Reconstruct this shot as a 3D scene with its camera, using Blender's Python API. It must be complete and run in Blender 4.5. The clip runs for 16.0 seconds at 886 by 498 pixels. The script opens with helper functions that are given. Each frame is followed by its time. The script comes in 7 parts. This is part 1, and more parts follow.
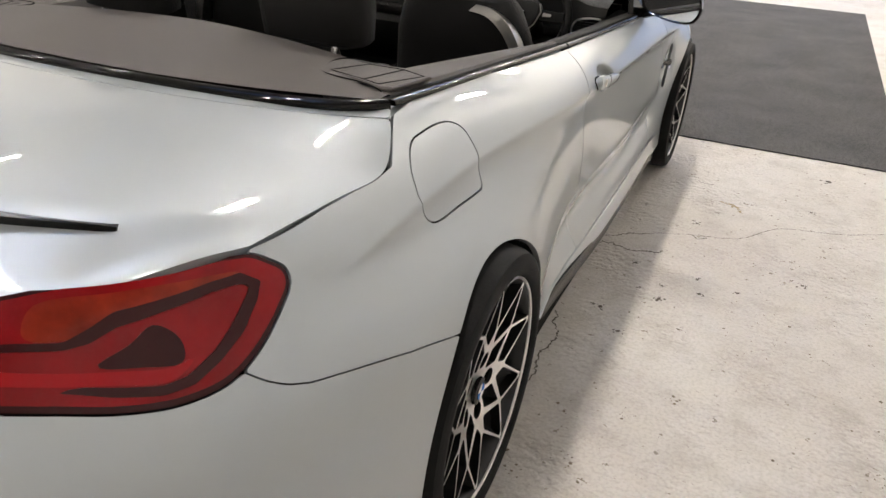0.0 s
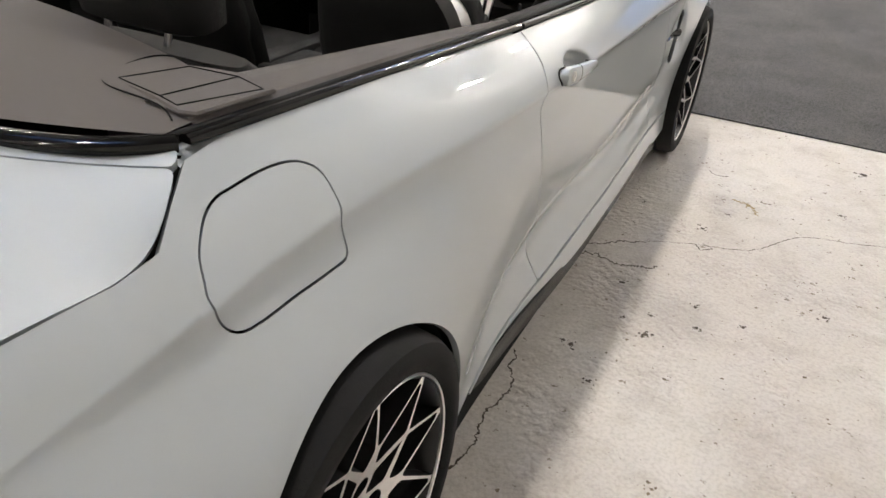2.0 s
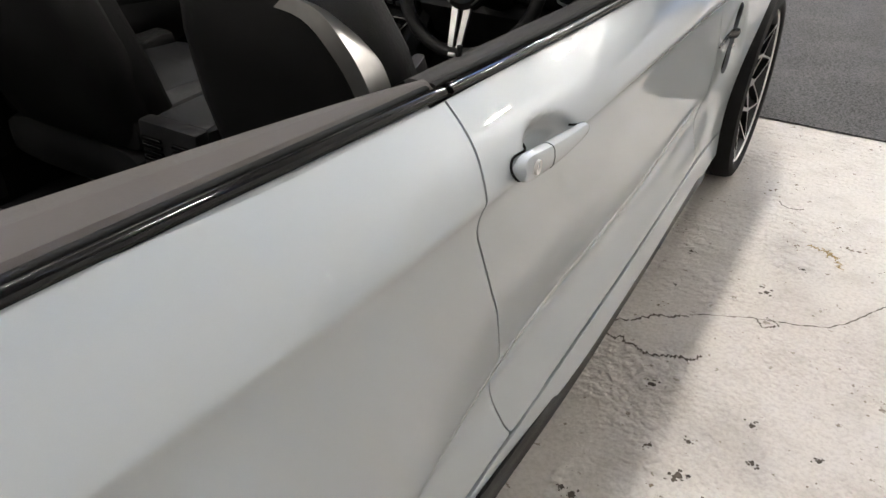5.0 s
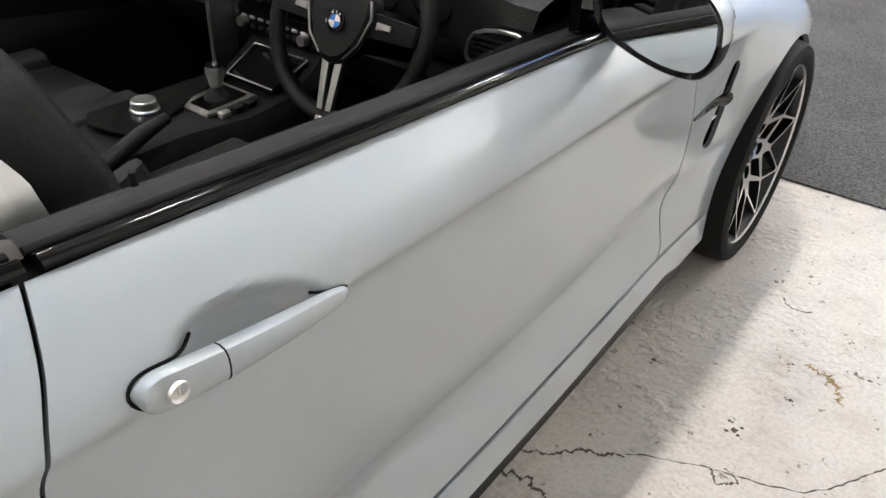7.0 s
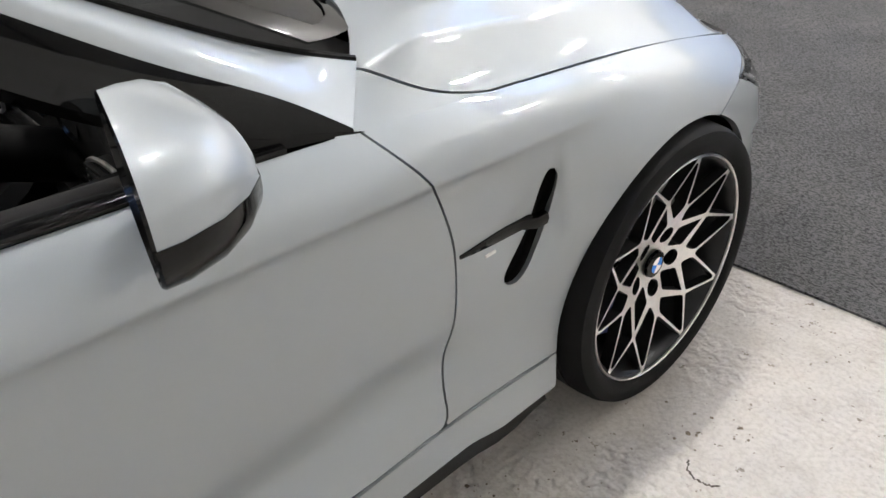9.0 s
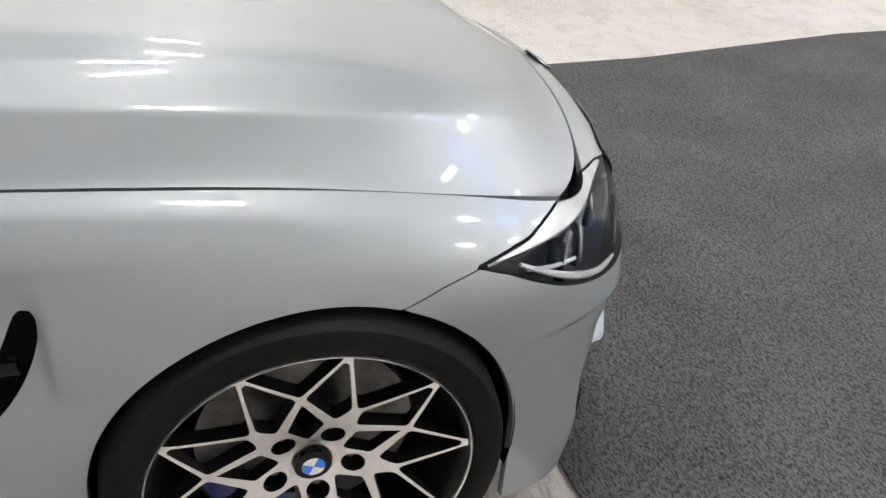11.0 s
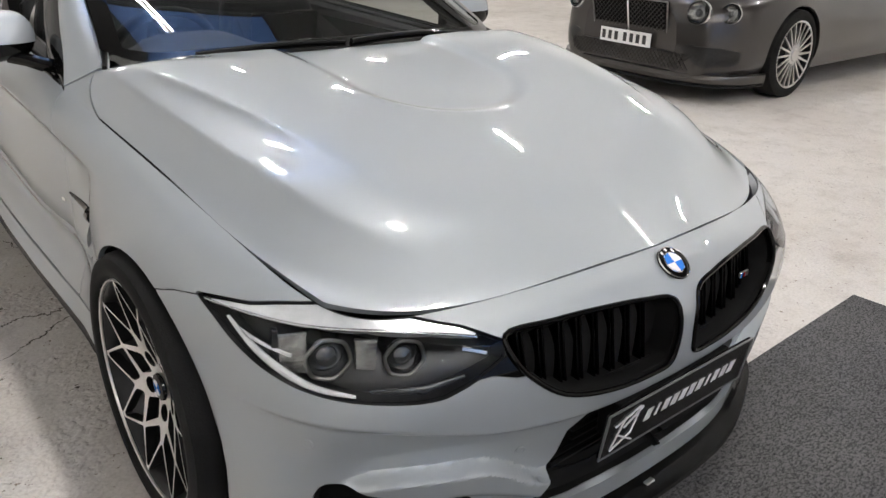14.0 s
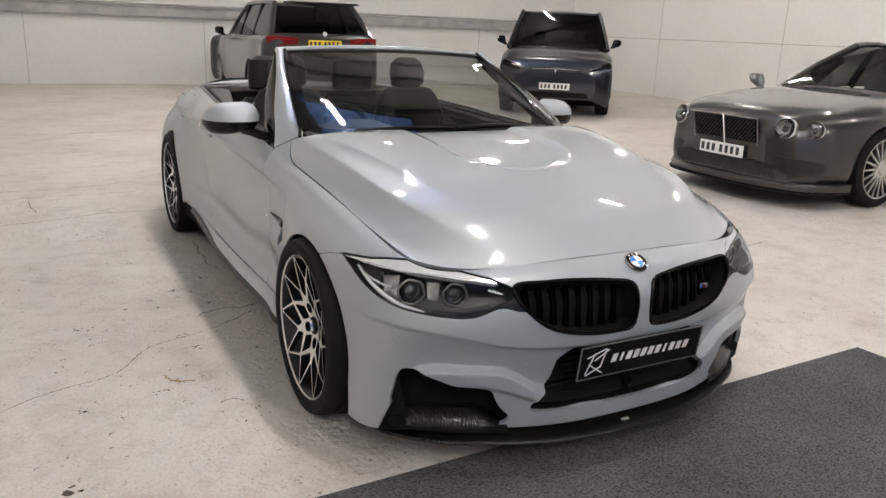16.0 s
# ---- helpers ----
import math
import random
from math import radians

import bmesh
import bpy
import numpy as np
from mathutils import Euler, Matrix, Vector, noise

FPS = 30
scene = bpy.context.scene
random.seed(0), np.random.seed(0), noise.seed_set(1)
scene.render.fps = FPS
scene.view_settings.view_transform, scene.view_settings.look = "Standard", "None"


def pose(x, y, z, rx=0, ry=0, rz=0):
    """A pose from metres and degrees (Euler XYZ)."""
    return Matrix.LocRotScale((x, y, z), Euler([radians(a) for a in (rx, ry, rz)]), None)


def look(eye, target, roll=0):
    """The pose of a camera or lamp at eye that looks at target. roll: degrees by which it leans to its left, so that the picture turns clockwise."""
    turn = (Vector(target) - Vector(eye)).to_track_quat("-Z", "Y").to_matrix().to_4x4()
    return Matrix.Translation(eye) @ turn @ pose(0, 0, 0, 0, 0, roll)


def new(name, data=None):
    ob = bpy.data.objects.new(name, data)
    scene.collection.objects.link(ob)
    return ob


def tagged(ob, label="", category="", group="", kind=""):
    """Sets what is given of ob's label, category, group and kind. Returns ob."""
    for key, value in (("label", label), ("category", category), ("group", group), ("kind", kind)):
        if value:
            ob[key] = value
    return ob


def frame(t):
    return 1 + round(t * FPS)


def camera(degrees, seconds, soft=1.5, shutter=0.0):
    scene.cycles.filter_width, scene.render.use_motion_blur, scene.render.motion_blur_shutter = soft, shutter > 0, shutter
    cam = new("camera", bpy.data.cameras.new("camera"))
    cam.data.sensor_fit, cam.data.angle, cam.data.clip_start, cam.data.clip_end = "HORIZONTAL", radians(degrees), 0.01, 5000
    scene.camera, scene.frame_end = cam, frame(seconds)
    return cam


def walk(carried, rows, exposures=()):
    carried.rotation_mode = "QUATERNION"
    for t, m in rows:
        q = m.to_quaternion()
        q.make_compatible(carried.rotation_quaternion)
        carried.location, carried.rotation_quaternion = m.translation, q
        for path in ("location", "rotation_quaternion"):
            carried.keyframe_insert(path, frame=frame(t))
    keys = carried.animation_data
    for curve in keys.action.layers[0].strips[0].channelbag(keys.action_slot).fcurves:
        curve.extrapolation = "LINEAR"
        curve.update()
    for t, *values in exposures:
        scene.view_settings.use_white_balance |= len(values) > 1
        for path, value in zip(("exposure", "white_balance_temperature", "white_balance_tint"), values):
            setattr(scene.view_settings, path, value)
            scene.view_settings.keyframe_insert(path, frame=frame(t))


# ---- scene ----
cam = camera(59.7, 16.0)
PATH = [
    (0, (1.316, -1.401, 1.393), (0.653, 0.263, 0.503), 4.4),
    (0.5, (1.437, -1.215, 1.392), (0.715, 0.416, 0.489), 3.3),
    (1, (1.463, -1.077, 1.383), (0.715, 0.525, 0.45), 3.2),
    (1.5, (1.39, -0.921, 1.376), (0.649, 0.665, 0.41), 4.1),
    (2, (1.314, -0.774, 1.367), (0.635, 0.811, 0.355), 5.1),
    (2.5, (1.308, -0.627, 1.366), (0.529, 0.882, 0.309), 3.1),
    (3, (1.335, -0.514, 1.369), (0.451, 0.929, 0.301), 1.2),
    (3.5, (1.274, -0.417, 1.362), (0.449, 1.054, 0.287), 0.9),
    (6, (1.237, 0.331, 1.335), (0.414, 1.776, 0.223), 2.1),
    (6.5, (1.251, 0.506, 1.336), (0.399, 1.932, 0.223), 3.5),
    (7, (1.347, 0.62, 1.341), (0.387, 1.965, 0.214), 2.7),
    (7.5, (1.512, 0.798, 1.326), (0.374, 1.985, 0.188), 0.4),
    (8, (1.55, 1.009, 1.314), (0.354, 2.125, 0.164), -0.7),
    (8.5, (1.54, 1.288, 1.35), (0.337, 2.403, 0.206), -1.6),
    (9, (1.617, 1.52, 1.34), (0.375, 2.629, 0.232), -2.7),
    (9.5, (1.763, 1.722, 1.359), (0.389, 2.735, 0.317), -2.8),
    (10, (1.771, 2.017, 1.363), (0.322, 2.922, 0.322), -1.0),
    (12.5, (1.797, 3.68, 1.359), (0.197, 3.27, 0.231), 4.2),
    (13, (1.737, 3.947, 1.364), (0.215, 3.235, 0.28), 1.8),
    (13.5, (1.488, 4.207, 1.373), (-0.007, 3.394, 0.323), 2.0),
    (14, (1.348, 4.38, 1.377), (0.174, 2.979, 0.566), 2.0),
    (14.5, (1.407, 4.577, 1.378), (0.462, 2.948, 0.705), 1.9),
    (15, (1.6, 4.839, 1.394), (0.603, 3.216, 0.784), 5.0),
    (15.5, (1.683, 5.106, 1.423), (0.712, 3.456, 0.845), 3.8),
    (16, (1.756, 5.406, 1.419), (0.834, 3.718, 0.871), 2.2),
]
EXPOSURES = [(0, 0.0, 6850, 11), (3.5, 0.22, 6650, 10), (6, 0.28, 6450, 9.3), (7, 0.38, 6350, 9), (8, 0.31, 6350, 9.3), (10, -0.05, 6350, 10), (13, -0.1, 6400, 11), (14.5, -0.35, 6450, 11), (16, -0.35, 6600, 12)]
walk(cam, [(t, look(eye, target, roll)) for t, eye, target, roll in PATH], EXPOSURES)


# ---- world and light ----
world = bpy.data.worlds.new("hall_world")
scene.world = world
world.use_nodes = True
world.node_tree.nodes["Background"].inputs["Color"].default_value = (0.6, 0.65, 0.72, 1)
world.node_tree.nodes["Background"].inputs["Strength"].default_value = 0.05
TUBE_POWER = 965.0


# ---- materials ----
def material(name, color, rough=0.5, metal=0.0, coat=0.0, coat_rough=0.03, noise_scale=0.0, spread=0.15,
             bump=0.0, bump_scale=0.0, emit=0.0, spec=0.5, rough_spread=0.0, fine_scale=0.0):
    """A principled material whose colour and gloss vary at two scales."""
    m = bpy.data.materials.new(name)
    m.use_nodes = True
    nt = m.node_tree
    b = nt.nodes["Principled BSDF"]
    b.inputs["Base Color"].default_value = (*color, 1)
    b.inputs["Roughness"].default_value = rough
    b.inputs["Metallic"].default_value = metal
    b.inputs["Specular IOR Level"].default_value = spec
    b.inputs["Coat Weight"].default_value = coat
    b.inputs["Coat Roughness"].default_value = coat_rough
    if emit:
        b.inputs["Emission Color"].default_value = (*color, 1)
        b.inputs["Emission Strength"].default_value = emit
    co = nt.nodes.new("ShaderNodeTexCoord")
    if noise_scale:
        n = nt.nodes.new("ShaderNodeTexNoise")
        n.inputs["Scale"].default_value = noise_scale
        n.inputs["Detail"].default_value = 5
        nt.links.new(co.outputs["Object"], n.inputs["Vector"])
        fac = n.outputs["Fac"]
        if fine_scale:
            n2 = nt.nodes.new("ShaderNodeTexNoise")
            n2.inputs["Scale"].default_value = fine_scale
            n2.inputs["Detail"].default_value = 2
            nt.links.new(co.outputs["Object"], n2.inputs["Vector"])
            mm = nt.nodes.new("ShaderNodeMath")
            mm.operation = "MULTIPLY_ADD"
            mm.inputs[1].default_value = 0.5
            nt.links.new(n2.outputs["Fac"], mm.inputs[0])
            hf = nt.nodes.new("ShaderNodeMath")
            hf.operation = "MULTIPLY"
            hf.inputs[1].default_value = 0.5
            nt.links.new(fac, hf.inputs[0])
            nt.links.new(hf.outputs[0], mm.inputs[2])
            fac = mm.outputs[0]
        r = nt.nodes.new("ShaderNodeValToRGB")
        r.color_ramp.elements[0].position, r.color_ramp.elements[1].position = 0.3, 0.7
        r.color_ramp.elements[0].color = (*[c * (1 - spread) for c in color], 1)
        r.color_ramp.elements[1].color = (*[min(1, c * (1 + spread)) for c in color], 1)
        nt.links.new(fac, r.inputs["Fac"])
        nt.links.new(r.outputs["Color"], b.inputs["Base Color"])
        if rough_spread:
            mr = nt.nodes.new("ShaderNodeMapRange")
            mr.inputs["To Min"].default_value = max(0.02, rough - rough_spread)
            mr.inputs["To Max"].default_value = min(1, rough + rough_spread)
            nt.links.new(fac, mr.inputs["Value"])
            nt.links.new(mr.outputs["Result"], b.inputs["Roughness"])
    if bump:
        n = nt.nodes.new("ShaderNodeTexNoise")
        n.inputs["Scale"].default_value = bump_scale
        n.inputs["Detail"].default_value = 4
        nt.links.new(co.outputs["Object"], n.inputs["Vector"])
        bp = nt.nodes.new("ShaderNodeBump")
        bp.inputs["Strength"].default_value = bump
        bp.inputs["Distance"].default_value = 0.01
        nt.links.new(n.outputs["Fac"], bp.inputs["Height"])
        nt.links.new(bp.outputs["Normal"], b.inputs["Normal"])
    return m


def glass_material(name, tint, rough=0.0, ior=1.5):
    """Tinted glazing: part clear, with a mirror gloss of its own."""
    m = bpy.data.materials.new(name)
    m.use_nodes = True
    nt = m.node_tree
    out = nt.nodes["Material Output"]
    nt.nodes.remove(nt.nodes["Principled BSDF"])
    clear = nt.nodes.new("ShaderNodeBsdfTransparent")
    clear.inputs["Color"].default_value = (*tint, 1)
    gloss = nt.nodes.new("ShaderNodeBsdfGlossy")
    gloss.inputs["Roughness"].default_value = rough
    fres = nt.nodes.new("ShaderNodeFresnel")
    fres.inputs["IOR"].default_value = ior
    mix = nt.nodes.new("ShaderNodeMixShader")
    nt.links.new(fres.outputs["Fac"], mix.inputs["Fac"])
    nt.links.new(clear.outputs["BSDF"], mix.inputs[1])
    nt.links.new(gloss.outputs["BSDF"], mix.inputs[2])
    nt.links.new(mix.outputs["Shader"], out.inputs["Surface"])
    return m


def carbon_material(name):
    """Glossy woven carbon fibre: a fine twill of dark grey threads under lacquer."""
    m = material(name, (0.012, 0.012, 0.012), rough=0.26, spec=0.16, coat=0.08, coat_rough=0.04)
    nt = m.node_tree
    co = nt.nodes.new("ShaderNodeTexCoord")
    ch = nt.nodes.new("ShaderNodeTexWave")
    ch.wave_type, ch.bands_direction = "BANDS", "DIAGONAL"
    ch.inputs["Scale"].default_value = 150
    ch.inputs["Distortion"].default_value = 0.5
    r = nt.nodes.new("ShaderNodeValToRGB")
    r.color_ramp.elements[0].color, r.color_ramp.elements[1].color = (0.004, 0.004, 0.004, 1), (0.0085, 0.0083, 0.008, 1)
    nt.links.new(co.outputs["Object"], ch.inputs["Vector"])
    nt.links.new(ch.outputs["Fac"], r.inputs["Fac"])
    nt.links.new(r.outputs["Color"], nt.nodes["Principled BSDF"].inputs["Base Color"])
    return m


def paint_material(name, color, metal=0.55, rough=0.36):
    """Metallic car paint: fine flakes under clear lacquer."""
    m = material(name, color, rough=rough, metal=metal, coat=1.0, coat_rough=0.02, noise_scale=2.2, spread=0.02, fine_scale=900)
    return m


PAINT = paint_material("silver_paint", (0.337, 0.364, 0.378), metal=0.46, rough=0.50)
BLACK_GLOSS = material("black_gloss", (0.003, 0.003, 0.003), rough=0.07, spec=0.26)
DARK = material("dark_cavity", (0.006, 0.006, 0.006), rough=0.9, spec=0.1)
PLASTIC = material("black_plastic", (0.006, 0.006, 0.006), rough=0.6, spec=0.13, noise_scale=40, spread=0.25, bump=0.15, bump_scale=700)
RUBBER = material("tyre_rubber", (0.0055, 0.0054, 0.0054), rough=0.75, spec=0.18, noise_scale=14, spread=0.3, bump=0.1, bump_scale=250)
LEATHER = material("black_leather", (0.0075, 0.0073, 0.0072), rough=0.46, spec=0.20, noise_scale=9, spread=0.3, bump=0.35, bump_scale=420, rough_spread=0.08)
TRIM_GREY = material("tonneau_trim", (0.052, 0.044, 0.040), rough=0.62, noise_scale=6, spread=0.1, bump=0.3, bump_scale=900, fine_scale=500)
MACHINED = material("machined_alloy", (0.78, 0.76, 0.74), rough=0.3, metal=1.0, noise_scale=60, spread=0.06)
ALLOY_DARK = material("dark_alloy", (0.016, 0.016, 0.017), rough=0.35, metal=0.6, noise_scale=20, spread=0.2)
CHROME = material("chrome", (0.8, 0.8, 0.8), rough=0.08, metal=1.0)
SATIN = material("satin_metal", (0.62, 0.61, 0.59), rough=0.33, metal=1.0, noise_scale=50, spread=0.05)
STEEL = material("brake_steel", (0.22, 0.21, 0.2), rough=0.4, metal=1.0, noise_scale=30, spread=0.3)
BLUE_CALIPER = material("blue_caliper", (0.02, 0.03, 0.16), rough=0.3, coat=0.6)
ROUNDEL_BLUE = material("roundel_blue", (0.03, 0.2, 0.68), rough=0.25, coat=0.8)
WHITE = material("white_enamel", (0.78, 0.78, 0.78), rough=0.3, coat=0.5)
RED_LENS = material("red_lens", (0.155, 0.002, 0.004), rough=0.3, spec=0.12, coat=0.3, coat_rough=0.01, noise_scale=14, spread=0.22)
RED_DARK = material("dark_red_lens", (0.022, 0.0015, 0.0025), rough=0.3, spec=0.12, coat=0.3, coat_rough=0.01)
RED_BAR = material("bright_red_light_guide", (0.24, 0.003, 0.006), rough=0.3, spec=0.12, coat=0.3, coat_rough=0.01)
AMBER = material("amber_red_lens", (0.15, 0.012, 0.004), rough=0.3, spec=0.12, coat=0.3, coat_rough=0.01, noise_scale=22, spread=0.35)
CARBON = carbon_material("carbon_fibre")
RIM_GREY = material("plate_rim_grey", (.20, .20, .20), rough=.4, metal=.6)
GRILLE = material("grille_black", (.0008, .0008, .0009), rough=.20, spec=.05)
GLASS = glass_material("windscreen_glass", (0.50, 0.53, 0.51))
LENS_GLASS = glass_material("lamp_glass", (0.9, 0.92, 0.93), ior=1.28)
MIRROR = material("mirror_silvering", (0.86, 0.87, 0.87), rough=0.01, metal=1.0)


# ---- mesh tools ----
def outward(me):
    """Turn the faces of a small closed mesh outwards."""
    if not 6 <= len(me.polygons) <= 4000 or len(me.edges) * 2 != sum(p.loop_total for p in me.polygons):
        return
    mid = sum((v.co for v in me.vertices), Vector()) / len(me.vertices)
    if sum((p.center - mid).dot(p.normal) * p.area for p in me.polygons) < 0:
        me.flip_normals()


def facing(data, way):
    """The same sheet with its faces turned towards a direction."""
    v, f = data[0], data[1]
    way, total = Vector(way), 0.0
    for q in f:
        a, b, c = (Vector(v[i]) for i in q[:3])
        total += (b - a).cross(c - a).dot(way)
    return (v, f) if total > 0 else (v, [tuple(reversed(q)) for q in f])


def part(name, data, mat, parent=None, label="", smooth=35, m=None):
    """One mesh object from a bmesh or from (vertices, faces[, slots]), under a thing or a part."""
    me = bpy.data.meshes.new(name)
    slots = None
    if isinstance(data, bmesh.types.BMesh):
        data.to_mesh(me)
        data.free()
    else:
        v, f = data[0], data[1]
        me.from_pydata([tuple(p) for p in v], [], [tuple(int(i) for i in q) for q in f])
        slots = data[2] if len(data) > 2 else None
    for one in mat if isinstance(mat, (list, tuple)) else [mat]:
        me.materials.append(one)
    if slots is not None:
        me.polygons.foreach_set("material_index", slots)
    if smooth:
        me.polygons.foreach_set("use_smooth", [True] * len(me.polygons))
        me.set_sharp_from_angle(angle=radians(smooth))
    me.update()
    outward(me)
    ob = new(name, me)
    if parent is not None:
        ob.parent = parent
    if m is not None:
        ob.matrix_basis = m
    if label:
        ob["label"] = label
    return ob


def thing(name, label, category, m=None, group="", kind=""):
    """An empty at a thing's base, which parents its parts."""
    ob = new(name)
    ob.empty_display_size = 0.1
    if m is not None:
        ob.matrix_basis = m
    return tagged(ob, label, category, group, kind)


def join(*pieces):
    """Vertex and face lists put together into one."""
    v, f, s = [], [], []
    for k, p in enumerate(pieces):
        base = len(v)
        v += [tuple(q) for q in p[0]]
        f += [tuple(int(i) + base for i in q) for q in p[1]]
        s += list(p[2]) if len(p) > 2 else [0] * len(p[1])
    return v, f, s


def mirrored(p):
    return ([(-q[0], q[1], q[2]) for q in p[0]], [tuple(reversed(q)) for q in p[1]], *p[2:])


def moved(p, m):
    return ([tuple(m @ Vector(q)) for q in p[0]], *p[1:])


def grid(rows, wrap=False, cap=False):
    """A sheet through rows of points; wrap closes each row to a ring, cap closes both ends."""
    n, k = len(rows), len(rows[0])
    v = [tuple(p) for r in rows for p in r]
    f = []
    for i in range(n - 1):
        for j in range(k if wrap else k - 1):
            b = (j + 1) % k
            f.append((i * k + j, i * k + b, (i + 1) * k + b, (i + 1) * k + j))
    if cap:
        f.append(tuple(reversed(range(k))))
        f.append(tuple(range((n - 1) * k, n * k)))
    return v, f


def box(x0, x1, y0, y1, z0, z1, bevel=0.0, seg=2):
    bm = bmesh.new()
    bmesh.ops.create_cube(bm, size=1)
    for v in bm.verts:
        v.co = (x0 + (v.co.x + 0.5) * (x1 - x0), y0 + (v.co.y + 0.5) * (y1 - y0), z0 + (v.co.z + 0.5) * (z1 - z0))
    if bevel:
        bmesh.ops.bevel(bm, geom=bm.edges[:], offset=bevel, segments=seg, affect="EDGES", profile=0.6)
    out = ([tuple(v.co) for v in bm.verts], [tuple(v.index for v in f.verts) for f in bm.faces])
    bm.free()
    return out


def tube(path, r, k=10, cap=True):
    """A round bar along a path of points; r is a radius or one for each point."""
    path = [Vector(p) for p in path]
    rows, up = [], None
    for i, p in enumerate(path):
        d = (path[min(i + 1, len(path) - 1)] - path[max(i - 1, 0)]).normalized()
        if up is None:
            up = d.orthogonal().normalized()
        up = (up - d * up.dot(d)).normalized()
        side = d.cross(up)
        rr = r[i] if isinstance(r, (list, tuple)) else r
        rows.append([p + rr * (math.cos(a) * up + math.sin(a) * side) for a in [2 * math.pi * j / k for j in range(k)]])
    return grid(rows, wrap=True, cap=cap)


def revolve(profile, k=48, axis="x", closed=False):
    """A ring turned from a profile of (along the axis, radius)."""
    rows = []
    for a in [2 * math.pi * j / k for j in range(k)]:
        c, s = math.cos(a), math.sin(a)
        rows.append([(h, r * c, r * s) if axis == "x" else (r * c, r * s, h) if axis == "z" else (r * s, h, r * c) for h, r in profile])
    n, q = k, len(profile)
    v = [p for r in rows for p in r]
    f = []
    for i in range(n):
        for j in range(q if closed else q - 1):
            b = (j + 1) % q
            f.append((i * q + j, i * q + b, ((i + 1) % n) * q + b, ((i + 1) % n) * q + j))
    return v, f


def slab(outline, depth, bevel=0.0, way=(0, 0, 1)):
    """A plate of an outline of points, pushed by depth along way."""
    w = Vector(way) * depth
    a = [Vector(p) for p in outline]
    n = len(a)
    if not bevel:
        v = [tuple(p) for p in a] + [tuple(p + w) for p in a]
        f = [tuple(reversed(range(n))), tuple(range(n, 2 * n))] + [(i, (i + 1) % n, n + (i + 1) % n, n + i) for i in range(n)]
        return v, f
    mid = sum(a, Vector()) / n
    inner = [p + (mid - p).normalized() * bevel for p in a]
    wb = w * (1 - min(0.9, bevel / abs(depth))) if depth else w
    v = [tuple(p) for p in a] + [tuple(p + wb) for p in a] + [tuple(p + w) for p in inner]
    f = [tuple(reversed(range(n)))] + [(i, (i + 1) % n, n + (i + 1) % n, n + i) for i in range(n)]
    f += [(n + i, n + (i + 1) % n, 2 * n + (i + 1) % n, 2 * n + i) for i in range(n)] + [tuple(range(2 * n, 3 * n))]
    return v, f


def spline(knots, s, at):
    """A natural cubic spline through knots (n x d) with parameters s, at many parameters."""
    y, s, at = np.asarray(knots, float), np.asarray(s, float), np.asarray(at, float)
    n, h = len(s), np.diff(s)
    a = np.eye(n)
    b = np.zeros_like(y)
    for i in range(1, n - 1):
        a[i, i - 1 : i + 2] = h[i - 1], 2 * (h[i - 1] + h[i]), h[i]
        b[i] = 6 * ((y[i + 1] - y[i]) / h[i] - (y[i] - y[i - 1]) / h[i - 1])
    k = np.linalg.solve(a, b)
    i = np.clip(np.searchsorted(s, at, side="right") - 1, 0, n - 2)
    t0, t1, hh = (at - s[i])[:, None], (s[i + 1] - at)[:, None], h[i][:, None]
    return (k[i] * t1**3 + k[i + 1] * t0**3) / (6 * hh) + (y[i] / hh - k[i] * hh / 6) * t1 + (y[i + 1] / hh - k[i + 1] * hh / 6) * t0


def along(knots, n):
    """n points along a smooth curve through knots, evenly spaced in chord length."""
    p = np.asarray(knots, float)
    s = np.r_[0, np.cumsum(np.linalg.norm(np.diff(p, axis=0), axis=1))]
    return spline(p, s, np.linspace(0, s[-1], n))


def value(pairs, at):
    """A smooth function through (place, value) pairs, held level outside."""
    p = np.array(pairs, float)
    at = np.clip(np.asarray(at, float), p[0, 0], p[-1, 0])
    return spline(p[:, 1:], p[:, 0], np.atleast_1d(at))[:, 0]


def ring_round(points, n=6):
    """A closed smooth curve through points in the plane (centripetal Catmull-Rom)."""
    p = np.asarray(points, float)
    m, out = len(p), []
    for i in range(m):
        q = [p[(i + k) % m] for k in (-1, 0, 1, 2)]
        t = [0.0]
        for k in range(3):
            t.append(t[-1] + max(1e-6, np.linalg.norm(q[k + 1] - q[k])) ** 0.5)
        for u in np.linspace(t[1], t[2], n, endpoint=False):
            a = [(t[k + 1] - u) / (t[k + 1] - t[k]) * q[k] + (u - t[k]) / (t[k + 1] - t[k]) * q[k + 1] for k in range(3)]
            b = [(t[k + 2] - u) / (t[k + 2] - t[k]) * a[k] + (u - t[k]) / (t[k + 2] - t[k]) * a[k + 1] for k in range(2)]
            out.append((t[2] - u) / (t[2] - t[1]) * b[0] + (u - t[1]) / (t[2] - t[1]) * b[1])
    return np.array(out)


